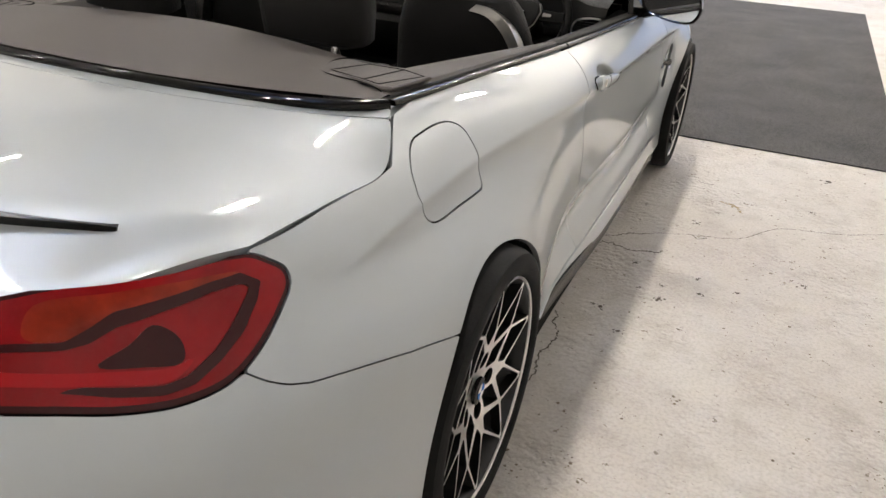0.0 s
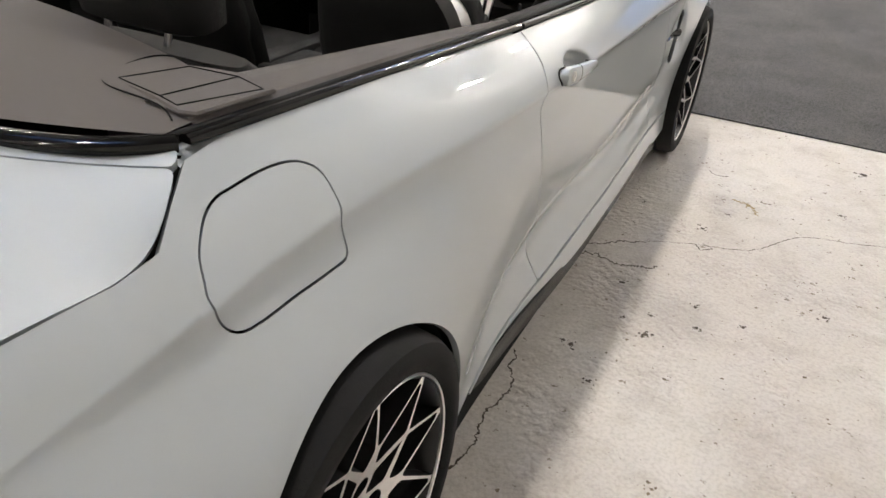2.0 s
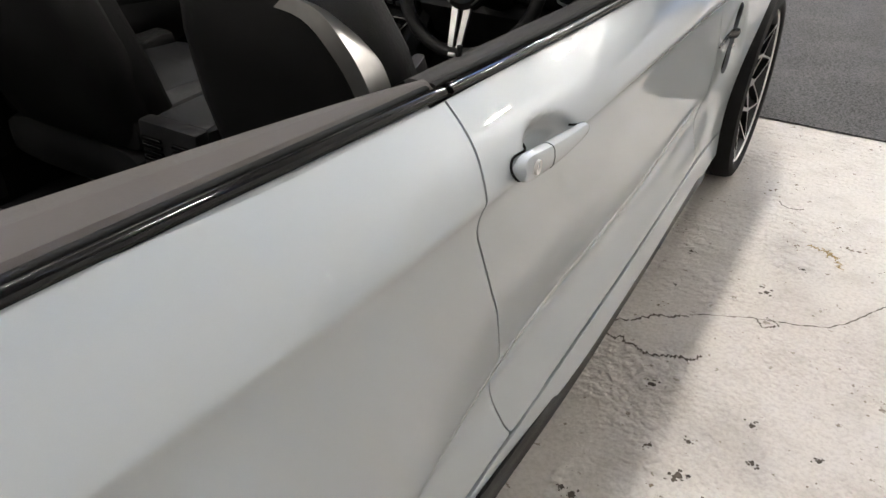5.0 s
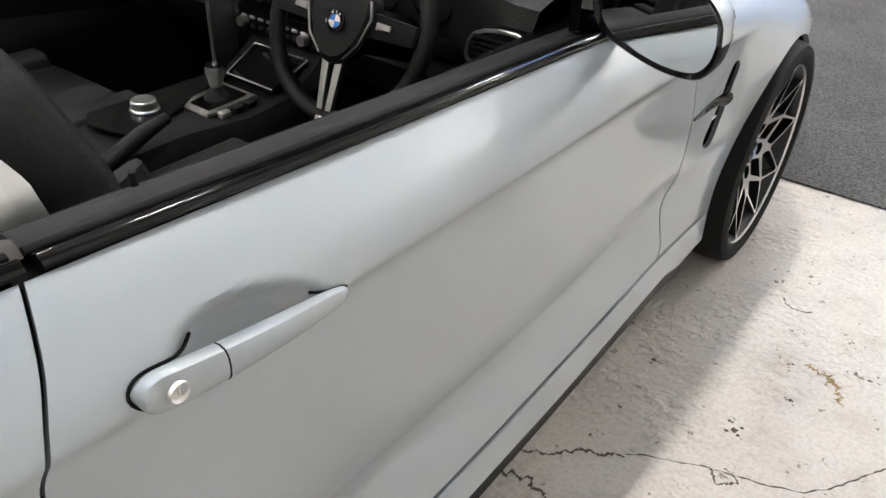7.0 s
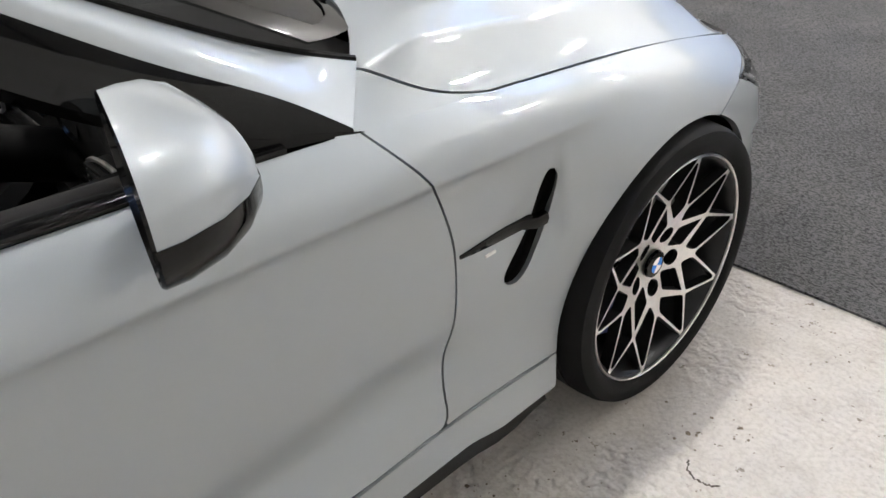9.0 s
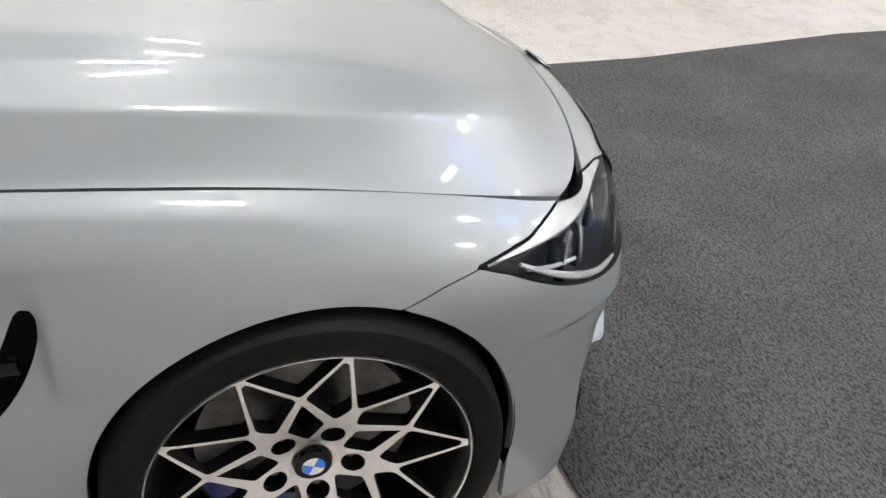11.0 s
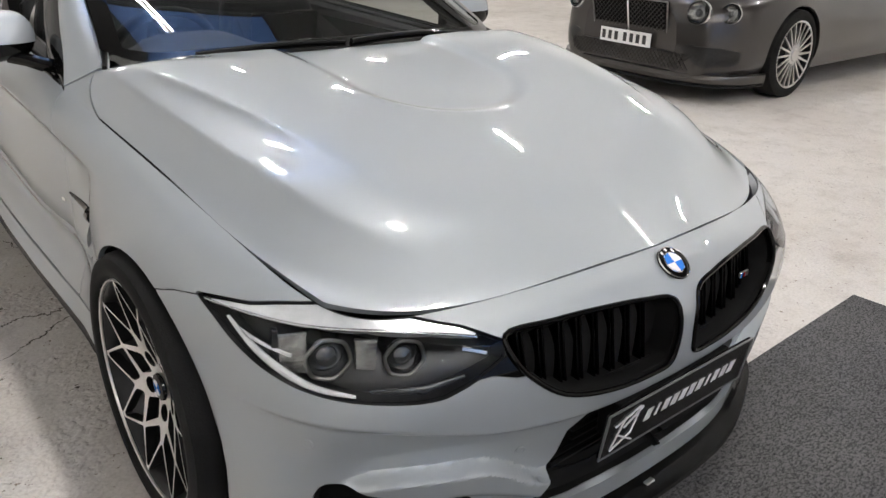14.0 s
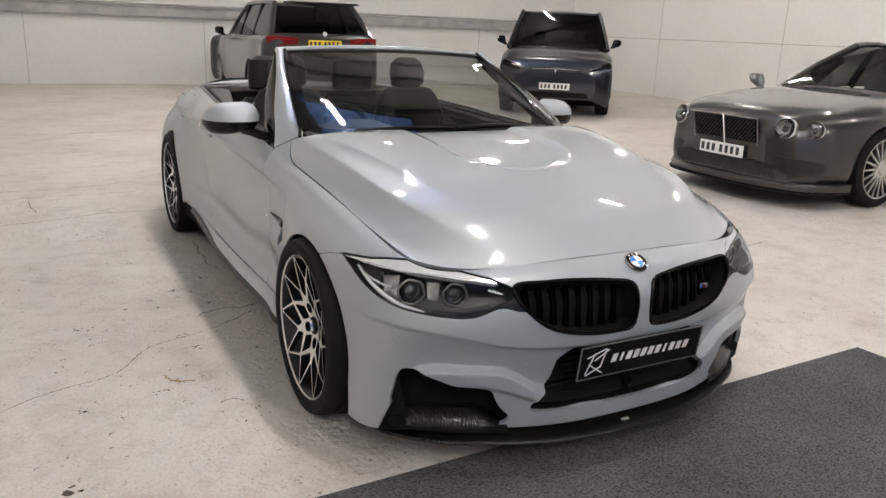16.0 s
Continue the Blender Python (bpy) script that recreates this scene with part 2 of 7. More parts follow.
class Sheet:
    """A smooth body surface, sampled on a fine net, out of which panels are cut along outlines."""

    def __init__(self, p):
        self.p = p
        du = np.linalg.norm(np.diff(p, axis=0), axis=2).mean(1)
        dv = np.linalg.norm(np.diff(p, axis=1), axis=2).mean(0)
        self.su, self.sv = np.r_[0, np.cumsum(du)], np.r_[0, np.cumsum(dv)]
        a = np.gradient(p, self.su, axis=0)
        b = np.gradient(p, self.sv, axis=1)
        self.a, self.b = a, b
        n = np.cross(a, b)
        self.n = n / np.maximum(np.linalg.norm(n, axis=2, keepdims=True), 1e-9)
        self.uv = np.stack(np.meshgrid(self.su, self.sv, indexing="ij"), -1)

    def find(self, points, w=(1, 1, 1), lift=0.0):
        """The net coordinates nearest to points; an axis of weight 0 is left open."""
        out, w = [], np.array(w, float)
        for q in points:
            d = (((self.p - q) * w) ** 2).sum(2)
            i, j = np.unravel_index(d.argmin(), d.shape)
            jac = np.stack([self.a[i, j], self.b[i, j]], 1) * w[:, None]
            r = (np.asarray(q, float) - self.p[i, j]) * w
            step = np.linalg.lstsq(jac, r, rcond=None)[0]
            lim = 0.02
            u, v = np.array([self.su[i], self.sv[j]]) + np.clip(step, -lim, lim)
            if lift and j >= len(self.sv) - 2:
                v += lift
            out.append((u, v))
        return np.array(out)

    def loop(self, points, w=(1, 1, 1), lift=0.0, n=6, sharp=False):
        k = self.find(points, w, lift)
        return k if sharp else ring_round(k, n)

    def inside(self, poly):
        """The signed distance to a closed outline in net coordinates, positive inside."""
        q = self.uv.reshape(-1, 2)
        best, odd = np.full(len(q), 1e9), np.zeros(len(q), bool)
        for i in range(len(poly)):
            a, b = poly[i - 1], poly[i]
            d = b - a
            t = np.clip(((q - a) @ d) / max(d @ d, 1e-12), 0, 1)
            e = q - a - t[:, None] * d
            best = np.minimum(best, (e * e).sum(1))
            with np.errstate(divide="ignore", invalid="ignore"):
                cross = (a[1] > q[:, 1]) != (b[1] > q[:, 1])
                at = a[0] + (q[:, 1] - a[1]) / (b[1] - a[1] if b[1] != a[1] else 1e-12) * d[0]
            odd ^= cross & (q[:, 0] < at)
        s = np.sqrt(best)
        return np.where(odd, s, -s).reshape(self.uv.shape[:2])

    def at(self, uv):
        """Points and normals at net coordinates."""
        uv = np.asarray(uv, float)
        i = np.clip(np.searchsorted(self.su, uv[:, 0]) - 1, 0, len(self.su) - 2)
        j = np.clip(np.searchsorted(self.sv, uv[:, 1]) - 1, 0, len(self.sv) - 2)
        s = ((uv[:, 0] - self.su[i]) / (self.su[i + 1] - self.su[i]))[:, None]
        t = ((uv[:, 1] - self.sv[j]) / (self.sv[j + 1] - self.sv[j]))[:, None]

        def mix(g):
            return g[i, j] * (1 - s) * (1 - t) + g[i + 1, j] * s * (1 - t) + g[i, j + 1] * (1 - s) * t + g[i + 1, j + 1] * s * t

        n = mix(self.n)
        return mix(self.p), n / np.linalg.norm(n, axis=1, keepdims=True)

    def cut(self, keep, flange=0.012, push=0.0, free=None):
        """The part of the sheet where keep > 0, with its edges turned inwards by flange. push moves it along its normals."""
        nu, nv = keep.shape
        verts, norms, ids, faces = [], [], {}, []

        def corner(i, j):
            if (i, j) not in ids:
                ids[i, j] = len(verts)
                verts.append(self.p[i, j])
                norms.append(self.n[i, j])
            return ids[i, j]

        def crossing(a, b):
            key = (a, b) if a < b else (b, a)
            if key not in ids:
                (i, j), (k, m) = key
                t = keep[i, j] / (keep[i, j] - keep[k, m])
                ids[key] = len(verts)
                verts.append(self.p[i, j] * (1 - t) + self.p[k, m] * t)
                norms.append(self.n[i, j] * (1 - t) + self.n[k, m] * t)
            return ids[key]

        on = keep > 0
        some = on[:-1, :-1] | on[1:, :-1] | on[:-1, 1:] | on[1:, 1:]
        for i, j in zip(*np.nonzero(some)):
            ring = [(i, j), (i + 1, j), (i + 1, j + 1), (i, j + 1)]
            poly = []
            for a, b in zip(ring, ring[1:] + ring[:1]):
                if on[a]:
                    poly.append(corner(*a))
                if on[a] != on[b]:
                    poly.append(crossing(a, b))
            if len(poly) >= 3:
                faces.append(tuple(poly))
        v, n = np.array(verts), np.array(norms)
        n /= np.maximum(np.linalg.norm(n, axis=1, keepdims=True), 1e-9)
        v = v + n * push
        if flange:
            once = {}
            for q in faces:
                for a, b in zip(q, q[1:] + q[:1]):
                    if (b, a) in once:
                        del once[b, a]
                    else:
                        once[a, b] = 1
            low, extra, base = {}, [], len(v)
            for a, b in once:
                if abs(v[a][0]) < 1e-3 and abs(v[b][0]) < 1e-3:
                    continue
                for c in (a, b):
                    if c not in low:
                        low[c] = base + len(extra)
                        extra.append(v[c] - n[c] * flange)
                faces.append((b, a, low[a], low[b]))
            if extra:
                v = np.vstack([v, extra])
        return v, faces


def welded(p):
    """A mesh whose doubled points are joined."""
    bm = bmesh.new()
    vs = [bm.verts.new(q) for q in p[0]]
    for q in p[1]:
        try:
            bm.faces.new([vs[i] for i in q])
        except ValueError:
            pass
    bmesh.ops.remove_doubles(bm, verts=bm.verts[:], dist=0.0005)
    return bm


# ---- the silver convertible: body surface ----
# Lines along the right-hand half, from the middle of the nose round the side to the middle of the tail: x, y, z at sixteen stations.
ROCKER = [(0, 3.588, .160), (.30, 3.568, .160), (.57, 3.475, .158), (.79, 3.352, .153), (.878, 3.185, .140), (.895, 2.812, .160), (.893, 2.40, .190), (.897, 2.10, .200),
          (.897, 1.50, .200), (.897, .85, .200), (.90, .40, .195), (.915, 0, .190), (.90, -.35, .200), (.83, -.66, .220), (.57, -.97, .220), (0, -1.02, .220)]
SILL = [(0, 3.592, .245), (.30, 3.574, .245), (.57, 3.494, .255), (.79, 3.372, .250), (.882, 3.165, .250), (.905, 2.812, .300), (.884, 2.40, .310), (.876, 2.10, .310),
        (.866, 1.50, .318), (.862, .85, .328), (.90, .40, .330), (.93, 0, .320), (.915, -.35, .310), (.85, -.66, .320), (.59, -1.00, .330), (0, -1.05, .330)]
LOWER = [(0, 3.596, .390), (.30, 3.578, .390), (.57, 3.508, .385), (.79, 3.385, .380), (.888, 3.145, .380), (.918, 2.812, .450), (.886, 2.40, .450), (.866, 2.10, .440),
         (.855, 1.50, .440), (.855, .85, .450), (.906, .40, .450), (.936, 0, .450), (.920, -.35, .450), (.86, -.66, .470), (.60, -1.02, .470), (0, -1.07, .470)]
FLANK = [(0, 3.602, .495), (.30, 3.583, .495), (.57, 3.512, .490), (.785, 3.388, .480), (.890, 3.12, .500), (.924, 2.812, .600), (.889, 2.40, .590), (.870, 2.10, .580),
         (.863, 1.50, .580), (.864, .85, .580), (.900, .40, .600), (.930, 0, .620), (.905, -.35, .630), (.85, -.66, .630), (.60, -1.02, .630), (0, -1.07, .630)]
UNDER = [(0, 3.602, .578), (.30, 3.581, .575), (.57, 3.506, .563), (.775, 3.378, .560), (.888, 3.10, .600), (.906, 2.812, .690), (.886, 2.40, .695), (.876, 2.10, .700),
         (.875, 1.50, .715), (.876, .85, .730), (.880, .40, .740), (.872, 0, .750), (.850, -.35, .750), (.81, -.66, .740), (.57, -.99, .740), (0, -1.05, .740)]
CREASE = [(0, 3.586, .640), (.30, 3.562, .633), (.57, 3.486, .618), (.765, 3.355, .618), (.868, 3.10, .680), (.878, 2.812, .748), (.873, 2.40, .778), (.874, 2.10, .795),
          (.872, 1.50, .815), (.866, .85, .836), (.842, .40, .846), (.803, 0, .846), (.795, -.35, .830), (.762, -.645, .815), (.54, -.95, .820), (0, -1.02, .820)]
SHOULDER = [(0, 3.545, .690), (.30, 3.520, .682), (.56, 3.452, .662), (.735, 3.335, .668), (.822, 3.10, .730), (.840, 2.812, .788), (.846, 2.40, .832), (.850, 2.10, .850),
            (.840, 1.50, .874), (.824, .85, .896), (.790, .40, .910), (.744, 0, .918), (.752, -.35, .888), (.735, -.635, .865), (.52, -.92, .870), (0, -1.00, .880)]
BELT = [(0, 3.492, .715), (.30, 3.466, .706), (.55, 3.404, .688), (.700, 3.318, .697), (.765, 3.10, .757), (.790, 2.812, .812), (.803, 2.40, .857), (.808, 2.10, .886),
        (.790, 1.50, .912), (.764, .85, .937), (.730, .40, .955), (.684, 0, .972), (.705, -.35, .928), (.710, -.62, .897), (.50, -.89, .905), (0, -.98, .920)]
LEVELS = [ROCKER, SILL, LOWER, FLANK, UNDER, CREASE, SHOULDER, BELT]
REAR_Y, REAR_TURN = -.045, 50
AXLES = ((2.818, .328, .354), (REAR_Y, .345, .350))  # y, height and arch radius


def lofted(levels, nu, nv):
    """A net through the lines: smooth along them and smooth across them."""
    k = np.array(levels, float)
    mid = k[3]
    s = np.r_[0, np.cumsum(np.linalg.norm(np.diff(mid, axis=0), axis=1))]
    at = np.linspace(0, s[-1], nu)
    lines = np.array([spline(q, s, at) for q in k])
    step = np.linalg.norm(np.diff(lines, axis=0), axis=2).mean(1)
    t = np.r_[0, np.cumsum(step)]
    tv = np.linspace(0, t[-1], nv)
    p = np.stack([spline(lines[:, i], t, tv) for i in range(nu)])
    p[0, :, 0] = p[-1, :, 0] = 0
    return p, t


def fade(x, a, b):
    t = np.clip((x - a) / (b - a), 0, 1)
    return t * t * (3 - 2 * t)


net, rowed = lofted(LEVELS, 600, 160)
body = Sheet(net)
if body.n[300, 80, 0] < 0:
    body.n = -body.n
# A crisp line along the shoulder with a hollow under it, and a ledge round the bumper.
below = rowed[5] - np.linspace(0, rowed[-1], net.shape[1])[None, :]
hollow = np.where(below > 0, (1 - np.exp(-below / .034)) * np.exp(-below / .14), 0)
yy = net[..., 1]
net = net - body.n * (.035 * hollow * fade(yy, -.62, -.2) * fade(yy, 2.62, 2.30) * (net[..., 0] > .4))[..., None]
# a long hollow above the sills
net = net - body.n * (.027 * np.exp(-((net[..., 2] - .385 - .05 * fade(yy, 1.6, 2.4)) / .062) ** 2) * fade(yy, .30, .62) * fade(yy, 2.42, 2.1) * (net[..., 0] > .4))[..., None]
# bumper: a ledge under the headlamps, a hollow below it, and a blade-like lip over the side intakes
xa, zz = np.abs(net[..., 0]), net[..., 2]
nose_x = np.linspace(0, .95, 96)


def across_nose(pairs):
    return np.interp(xa, nose_x, value(pairs, nose_x))


ledge_z = across_nose([(0, .452), (.25, .452), (.40, .460), (.53, .474), (.65, .505), (.76, .523), (.85, .530), (.95, .535)])
lip_top = across_nose([(0, .300), (.30, .300), (.40, .322), (.44, .350), (.49, .374), (.58, .383), (.67, .389), (.74, .386), (.80, .382), (.95, .38)])
lip_low = across_nose([(0, .240), (.34, .247), (.42, .280), (.50, .309), (.595, .330), (.66, .343), (.71, .360), (.75, .372), (.95, .372)])
fall = (ledge_z - zz) / np.maximum(ledge_z - lip_top, .01)
lip_zone = fade(xa, .775, .715)
flat_deep = np.where(fall > 0, .013 * fade(fall, 0, .13) + .030 * np.clip(fall, 0, 1), 0)
back = fade(zz, lip_top + .002, lip_top - .016)
inner_deep = flat_deep * (1 - back) + back * (.006 + .012 * fade(zz, lip_low + .004, lip_low - .012) * fade(xa, .62, .5))
corner_deep = np.where(fall > 0, .013 * fade(fall, 0, .13) + .012 * fade(fall, .1, .7), 0) * fade(fall, 2.4, .9)
deep = inner_deep * lip_zone + corner_deep * (1 - lip_zone)
front_zone = fade(yy, 3.06, 3.34) * fade(xa, .90, .82)
net = net - body.n * (deep * front_zone)[..., None]
# grip recess behind the door handle
net = net - body.n * (.030 * np.exp(-(((yy - .988) / .080) ** 2 + ((net[..., 2] - .838 + .16 * (yy - .985)) / .037) ** 2) ** 5) * (net[..., 0] > .4))[..., None]
# hollow ahead of the wing vent
net = net - body.n * (.016 * fade(yy, 2.18, 2.44) * fade(yy, 2.475, 2.45) * np.exp(-((net[..., 2] - (.60 + .35 * (yy - 2.33))) / .085) ** 4) * (net[..., 0] > .4))[..., None]
body = Sheet(net)
P_, Y_, Z_ = body.p, body.p[..., 1], body.p[..., 2]
if body.n[300, 54, 0] < 0:
    body.n = -body.n
FLIP = body.n[300, 54] @ np.cross(body.a[300, 54], body.b[300, 54]) < 0


def panel(keep, **k):
    v, f = body.cut(keep, **k)
    return (v, [tuple(reversed(q)) for q in f]) if FLIP else (v, f)


car = thing("convertible_car", "silver two-door convertible, roof folded away, parked on pale concrete", "car")

SIDE = (0.15, 1, 1)
FRONT = (1, 0.15, 1)
arch = np.full(Y_.shape, 1.0)
for ya, za, ra in AXLES:
    arch = np.minimum(arch, np.where(np.abs(P_[..., 0]) > 0.5, np.hypot(Y_ - ya, Z_ - za) - ra, 1.0))
    # below the axle the opening runs straight down
    arch = np.minimum(arch, np.where((Z_ < za) & (np.abs(P_[..., 0]) > 0.5), np.abs(Y_ - ya) - ra + 0.25 * (za - Z_) * (Y_ < ya) * 0, 1.0))

GAP = 0.0022
door_line = body.loop([(.87, 2.075, .93), (.87, 2.085, .886), (.87, 2.122, .855), (.87, 2.165, .80), (.87, 2.192, .754), (.87, 2.213, .68), (.87, 2.217, .62), (.87, 2.212, .53), (.87, 2.202, .456), (.87, 2.182, .37), (.87, 2.165, .302),
                       (.87, 1.95, .292), (.87, 1.5, .278), (.87, 1.1, .276), (.87, .918, .283), (.87, .908, .40), (.87, .888, .47), (.87, .845, .60), (.87, .805, .68), (.87, .772, .76), (.87, .760, .80), (.85, .775, .85),
                       (.82, .805, .90), (.765, .842, .937), (.765, .846, .98)], SIDE, lift=0.03, n=4)
sill_line = body.loop([(.88, 2.60, .275), (.88, 2.42, .298), (.88, 2.165, .300), (.88, 1.95, .290), (.88, 1.5, .276), (.88, 1.1, .274), (.88, .925, .280), (.88, .60, .300), (.88, .42, .30), (.88, .30, .26),
                       (.88, .30, .05), (.88, 1.4, .05), (.88, 2.6, .05)], SIDE, n=5)
nose_line = body.find([(.91, 2.85, .60), (.913, 2.945, .655), (.90, 3.02, .680), (.868, 3.094, .692)])
nose_line = np.vstack([nose_line, body.find([(.80, 3.22, .685), (.705, 3.33, .675)]), body.find([(.690, 3.325, .697)]) + (0, .06), body.find([(0, 3.475, .72)]) + (-.1, .06), body.find([(0, 3.55, .2)]) + (-.1, -.06), body.find([(.9, 2.75, .15)]) + (0, -.06)])
tail_line = np.vstack([body.find([(.92, .08, .575), (.92, -.12, .592), (.91, -.276, .624), (.883, -.419, .665), (.859, -.528, .697), (.840, -.59, .712), (.824, -.634, .721), (.808, -.668, .733), (.792, -.694, .750), (.774, -.712, .768), (.76, -.73, .80)]),
                       body.find([(.60, -.90, .79), (0, -1.03, .79)]) + [(0, 0), (.1, 0)], body.find([(0, -1.02, .22)]) + (.1, -.06), body.find([(.9, .1, .19)]) + (0, -.06)])
boot_line = np.vstack([body.find([(.684, -.105, .98)]) + (0, .04), body.find([(.684, -.115, .974), (.715, -.185, .935), (.738, -.235, .905), (.74, -.30, .900), (.728, -.45, .899), (.713, -.61, .897)]),
                       body.find([(.70, -.66, .89), (.50, -.91, .90), (0, -1.0, .91)]) + [(0, -.004), (0, -.004), (.1, -.004)], body.find([(0, -1., .92)]) + (.1, .08)])
flap_line = body.loop([(.744, .028, .921), (.762, .053, .903), (.786, .054, .874), (.80, .050, .855), (.806, .042, .845), (.82, .040, .808), (.825, .033, .793), (.828, 0, .790), (.824, -.084, .790), (.818, -.173, .790),
                       (.812, -.195, .797), (.803, -.208, .814), (.788, -.214, .85), (.78, -.208, .861), (.765, -.197, .881), (.756, -.187, .892), (.737, -.152, .915), (.73, -.123, .924), (.731, -.094, .926), (.735, -.024, .928)], SIDE, n=3)
lamp_line = np.vstack([body.find([(.868, 3.085, .690), (.825, 3.20, .712)]), body.find([(.736, 3.299, .708), (.63, 3.37, .68)]) + (0, .03), body.find([(.52, 3.45, .668), (.465, 3.505, .648),
                       (.472, 3.52, .622), (.518, 3.516, .597), (.546, 3.509, .582), (.591, 3.497, .565), (.633, 3.479, .562), (.71, 3.431, .567), (.762, 3.386, .574), (.80, 3.334, .584), (.833, 3.267, .605), (.853, 3.197, .636), (.862, 3.139, .666)], (1, 1, 1))])
kidney_line = body.loop([(.030, 3.59, .60), (.045, 3.58, .640), (.12, 3.57, .655), (.24, 3.56, .664), (.35, 3.55, .664), (.458, 3.53, .655), (.456, 3.53, .618), (.425, 3.55, .575), (.35, 3.56, .520),
                         (.22, 3.58, .490), (.11, 3.59, .484), (.045, 3.6, .490), (.030, 3.6, .53)], FRONT, n=5)
duct_line = np.vstack([ring_round(body.find([(.803, 3.33, .25), (.795, 3.34, .31), (.786, 3.345, .350), (.772, 3.36, .374), (.745, 3.38, .378), (.715, 3.40, .362), (.68, 3.41, .348), (.64, 3.43, .330), (.60, 3.47, .325), (.56, 3.5, .318), (.520, 3.52, .304), (.502, 3.52, .268), (.480, 3.53, .234), (.455, 3.53, .208), (.462, 3.53, .184), (.53, 3.50, .170)], FRONT), 3)[:-3],
                       body.find([(.60, 3.46, .165), (.80, 3.34, .153), (.822, 3.30, .153)]) + (0, -.03)])
mouth_line = body.find([(-.2, 3.6, .44), (.25, 3.58, .44), (.305, 3.58, .40), (.315, 3.57, .335), (.345, 3.56, .290), (.385, 3.55, .240), (.385, 3.56, .224), (.34, 3.56, .216), (.2, 3.57, .215), (0, 3.58, .215)], FRONT)
mouth_line = np.vstack([mouth_line[1:], mouth_line[-1:] + (-.1, 0), mouth_line[1:2] * (0, 1) + (-.1, 0)])
tail_lamp_line = body.loop([(.713, -.622, .893), (.735, -.597, .878), (.748, -.582, .862), (.760, -.586, .842), (.767, -.617, .819), (.772, -.666, .791), (.77, -.714, .771), (.763, -.743, .763), (.747, -.779, .760), (.729, -.81, .761), (.686, -.858, .768),
                            (.636, -.894, .775), (.55, -.94, .78), (.42, -.965, .785), (.415, -.955, .83), (.42, -.94, .872), (.50, -.89, .880), (.584, -.80, .888), (.65, -.72, .892)], (1, 1, 1), n=3)
vent_line = body.loop([(.89, 2.433, .702), (.89, 2.440, .711), (.89, 2.451, .713), (.89, 2.460, .703), (.89, 2.459, .68), (.89, 2.453, .655), (.89, 2.437, .617), (.89, 2.412, .575), (.89, 2.375, .534), (.89, 2.350, .522), (.89, 2.330, .530), (.89, 2.330, .545), (.89, 2.345, .565), (.89, 2.369, .592), (.89, 2.394, .627), (.89, 2.414, .665)], SIDE, n=3)

in_door, in_sill, in_nose, in_tail = (body.inside(q) for q in (door_line, sill_line, nose_line, tail_line))
in_boot, in_flap, in_lamp, in_kidney = (body.inside(q) for q in (boot_line, flap_line, lamp_line, kidney_line))
link_line = body.find([(.560, 3.44, .672), (.452, 3.53, .660), (.440, 3.54, .625), (.428, 3.55, .580), (.452, 3.545, .580), (.500, 3.53, .594), (.530, 3.515, .590), (.540, 3.49, .62)])
in_link = body.inside(link_line)
in_duct, in_mouth, in_tlamp, in_vent = (body.inside(q) for q in (duct_line, mouth_line, tail_lamp_line, vent_line))


def both(p):
    return join(p, mirrored(p))


rest = np.minimum.reduce([arch, -in_sill - GAP * .6, -in_nose - GAP * .6, -in_tail - GAP * .6, -in_boot - GAP, -in_door - GAP, -in_lamp - GAP * 2, -in_tlamp - GAP])
fender = panel(np.minimum(np.minimum(rest, Y_ - 1.5), -in_vent))
quarter = panel(np.minimum(np.minimum(rest, 1.5 - Y_), -in_flap - GAP * .7))
door = panel(np.minimum(in_door - GAP, -in_sill - GAP * .6))
def foot_z(y):
    return .216 + .078 * fade(y, 1.35, .35) + .010 * fade(y, 1.6, 2.1) - .018 * fade(y, 2.2, 2.32)


sill_foot = foot_z(Y_)
sill = panel(np.minimum.reduce([in_sill - GAP * .6, arch, Z_ - sill_foot]))
flap = panel(in_flap - GAP * .7)
nose = panel(np.minimum.reduce([in_nose - GAP * .6, arch, -in_lamp - .003, -in_link - .001, -in_kidney - .002, -in_duct - .001, -in_mouth - .001]), flange=0.016)
tail = panel(np.minimum.reduce([in_tail - GAP * .6, arch, -in_tlamp - GAP]))
hull = panel(np.minimum.reduce([arch + .001, -in_boot + .004, -in_lamp, -in_kidney, -in_duct, -in_mouth, -in_vent]), flange=0, push=-0.014)

for side, flipped in ((1, False), (-1, True)):
    way = mirrored if flipped else (lambda p: p)
    part("front_wing", way(fender), PAINT, car)
    part("rear_quarter", way(quarter), PAINT, car)
    door_part = part("car_door", way(door), PAINT, car)
    part("side_skirt", way(sill), PAINT, car)
    if side > 0:
        part("fuel_flap", flap, PAINT, car)
        door_right = door_part
part("front_bumper", welded(both(nose)), PAINT, car)
part("rear_bumper", welded(both(tail)), PAINT, car)
part("inner_shell", welded(both(hull)), DARK, car, "dark inner body shell seen through the panel gaps")

# Painted edge of the rear quarters under the trim strip.
belt_k = np.array([q for q in BELT[8:14]], float)[::-1]
for s in (1, -1):
    rows = []
    for y in np.linspace(-.128, .80, 40):
        bx, bz = (np.interp(y, belt_k[:, 1], belt_k[:, c]) for c in (0, 2))
        pull = .010 * fade(y, -.02, -.128)
        rows.append([(s * (bx + .003), y, bz - .008), (s * (bx - .008 - pull), y, bz + .002), (s * (bx - .040), y, bz + .003)])
    part("quarter_edge", facing(grid(rows), (s * .3, 0, 1)), PAINT, car)

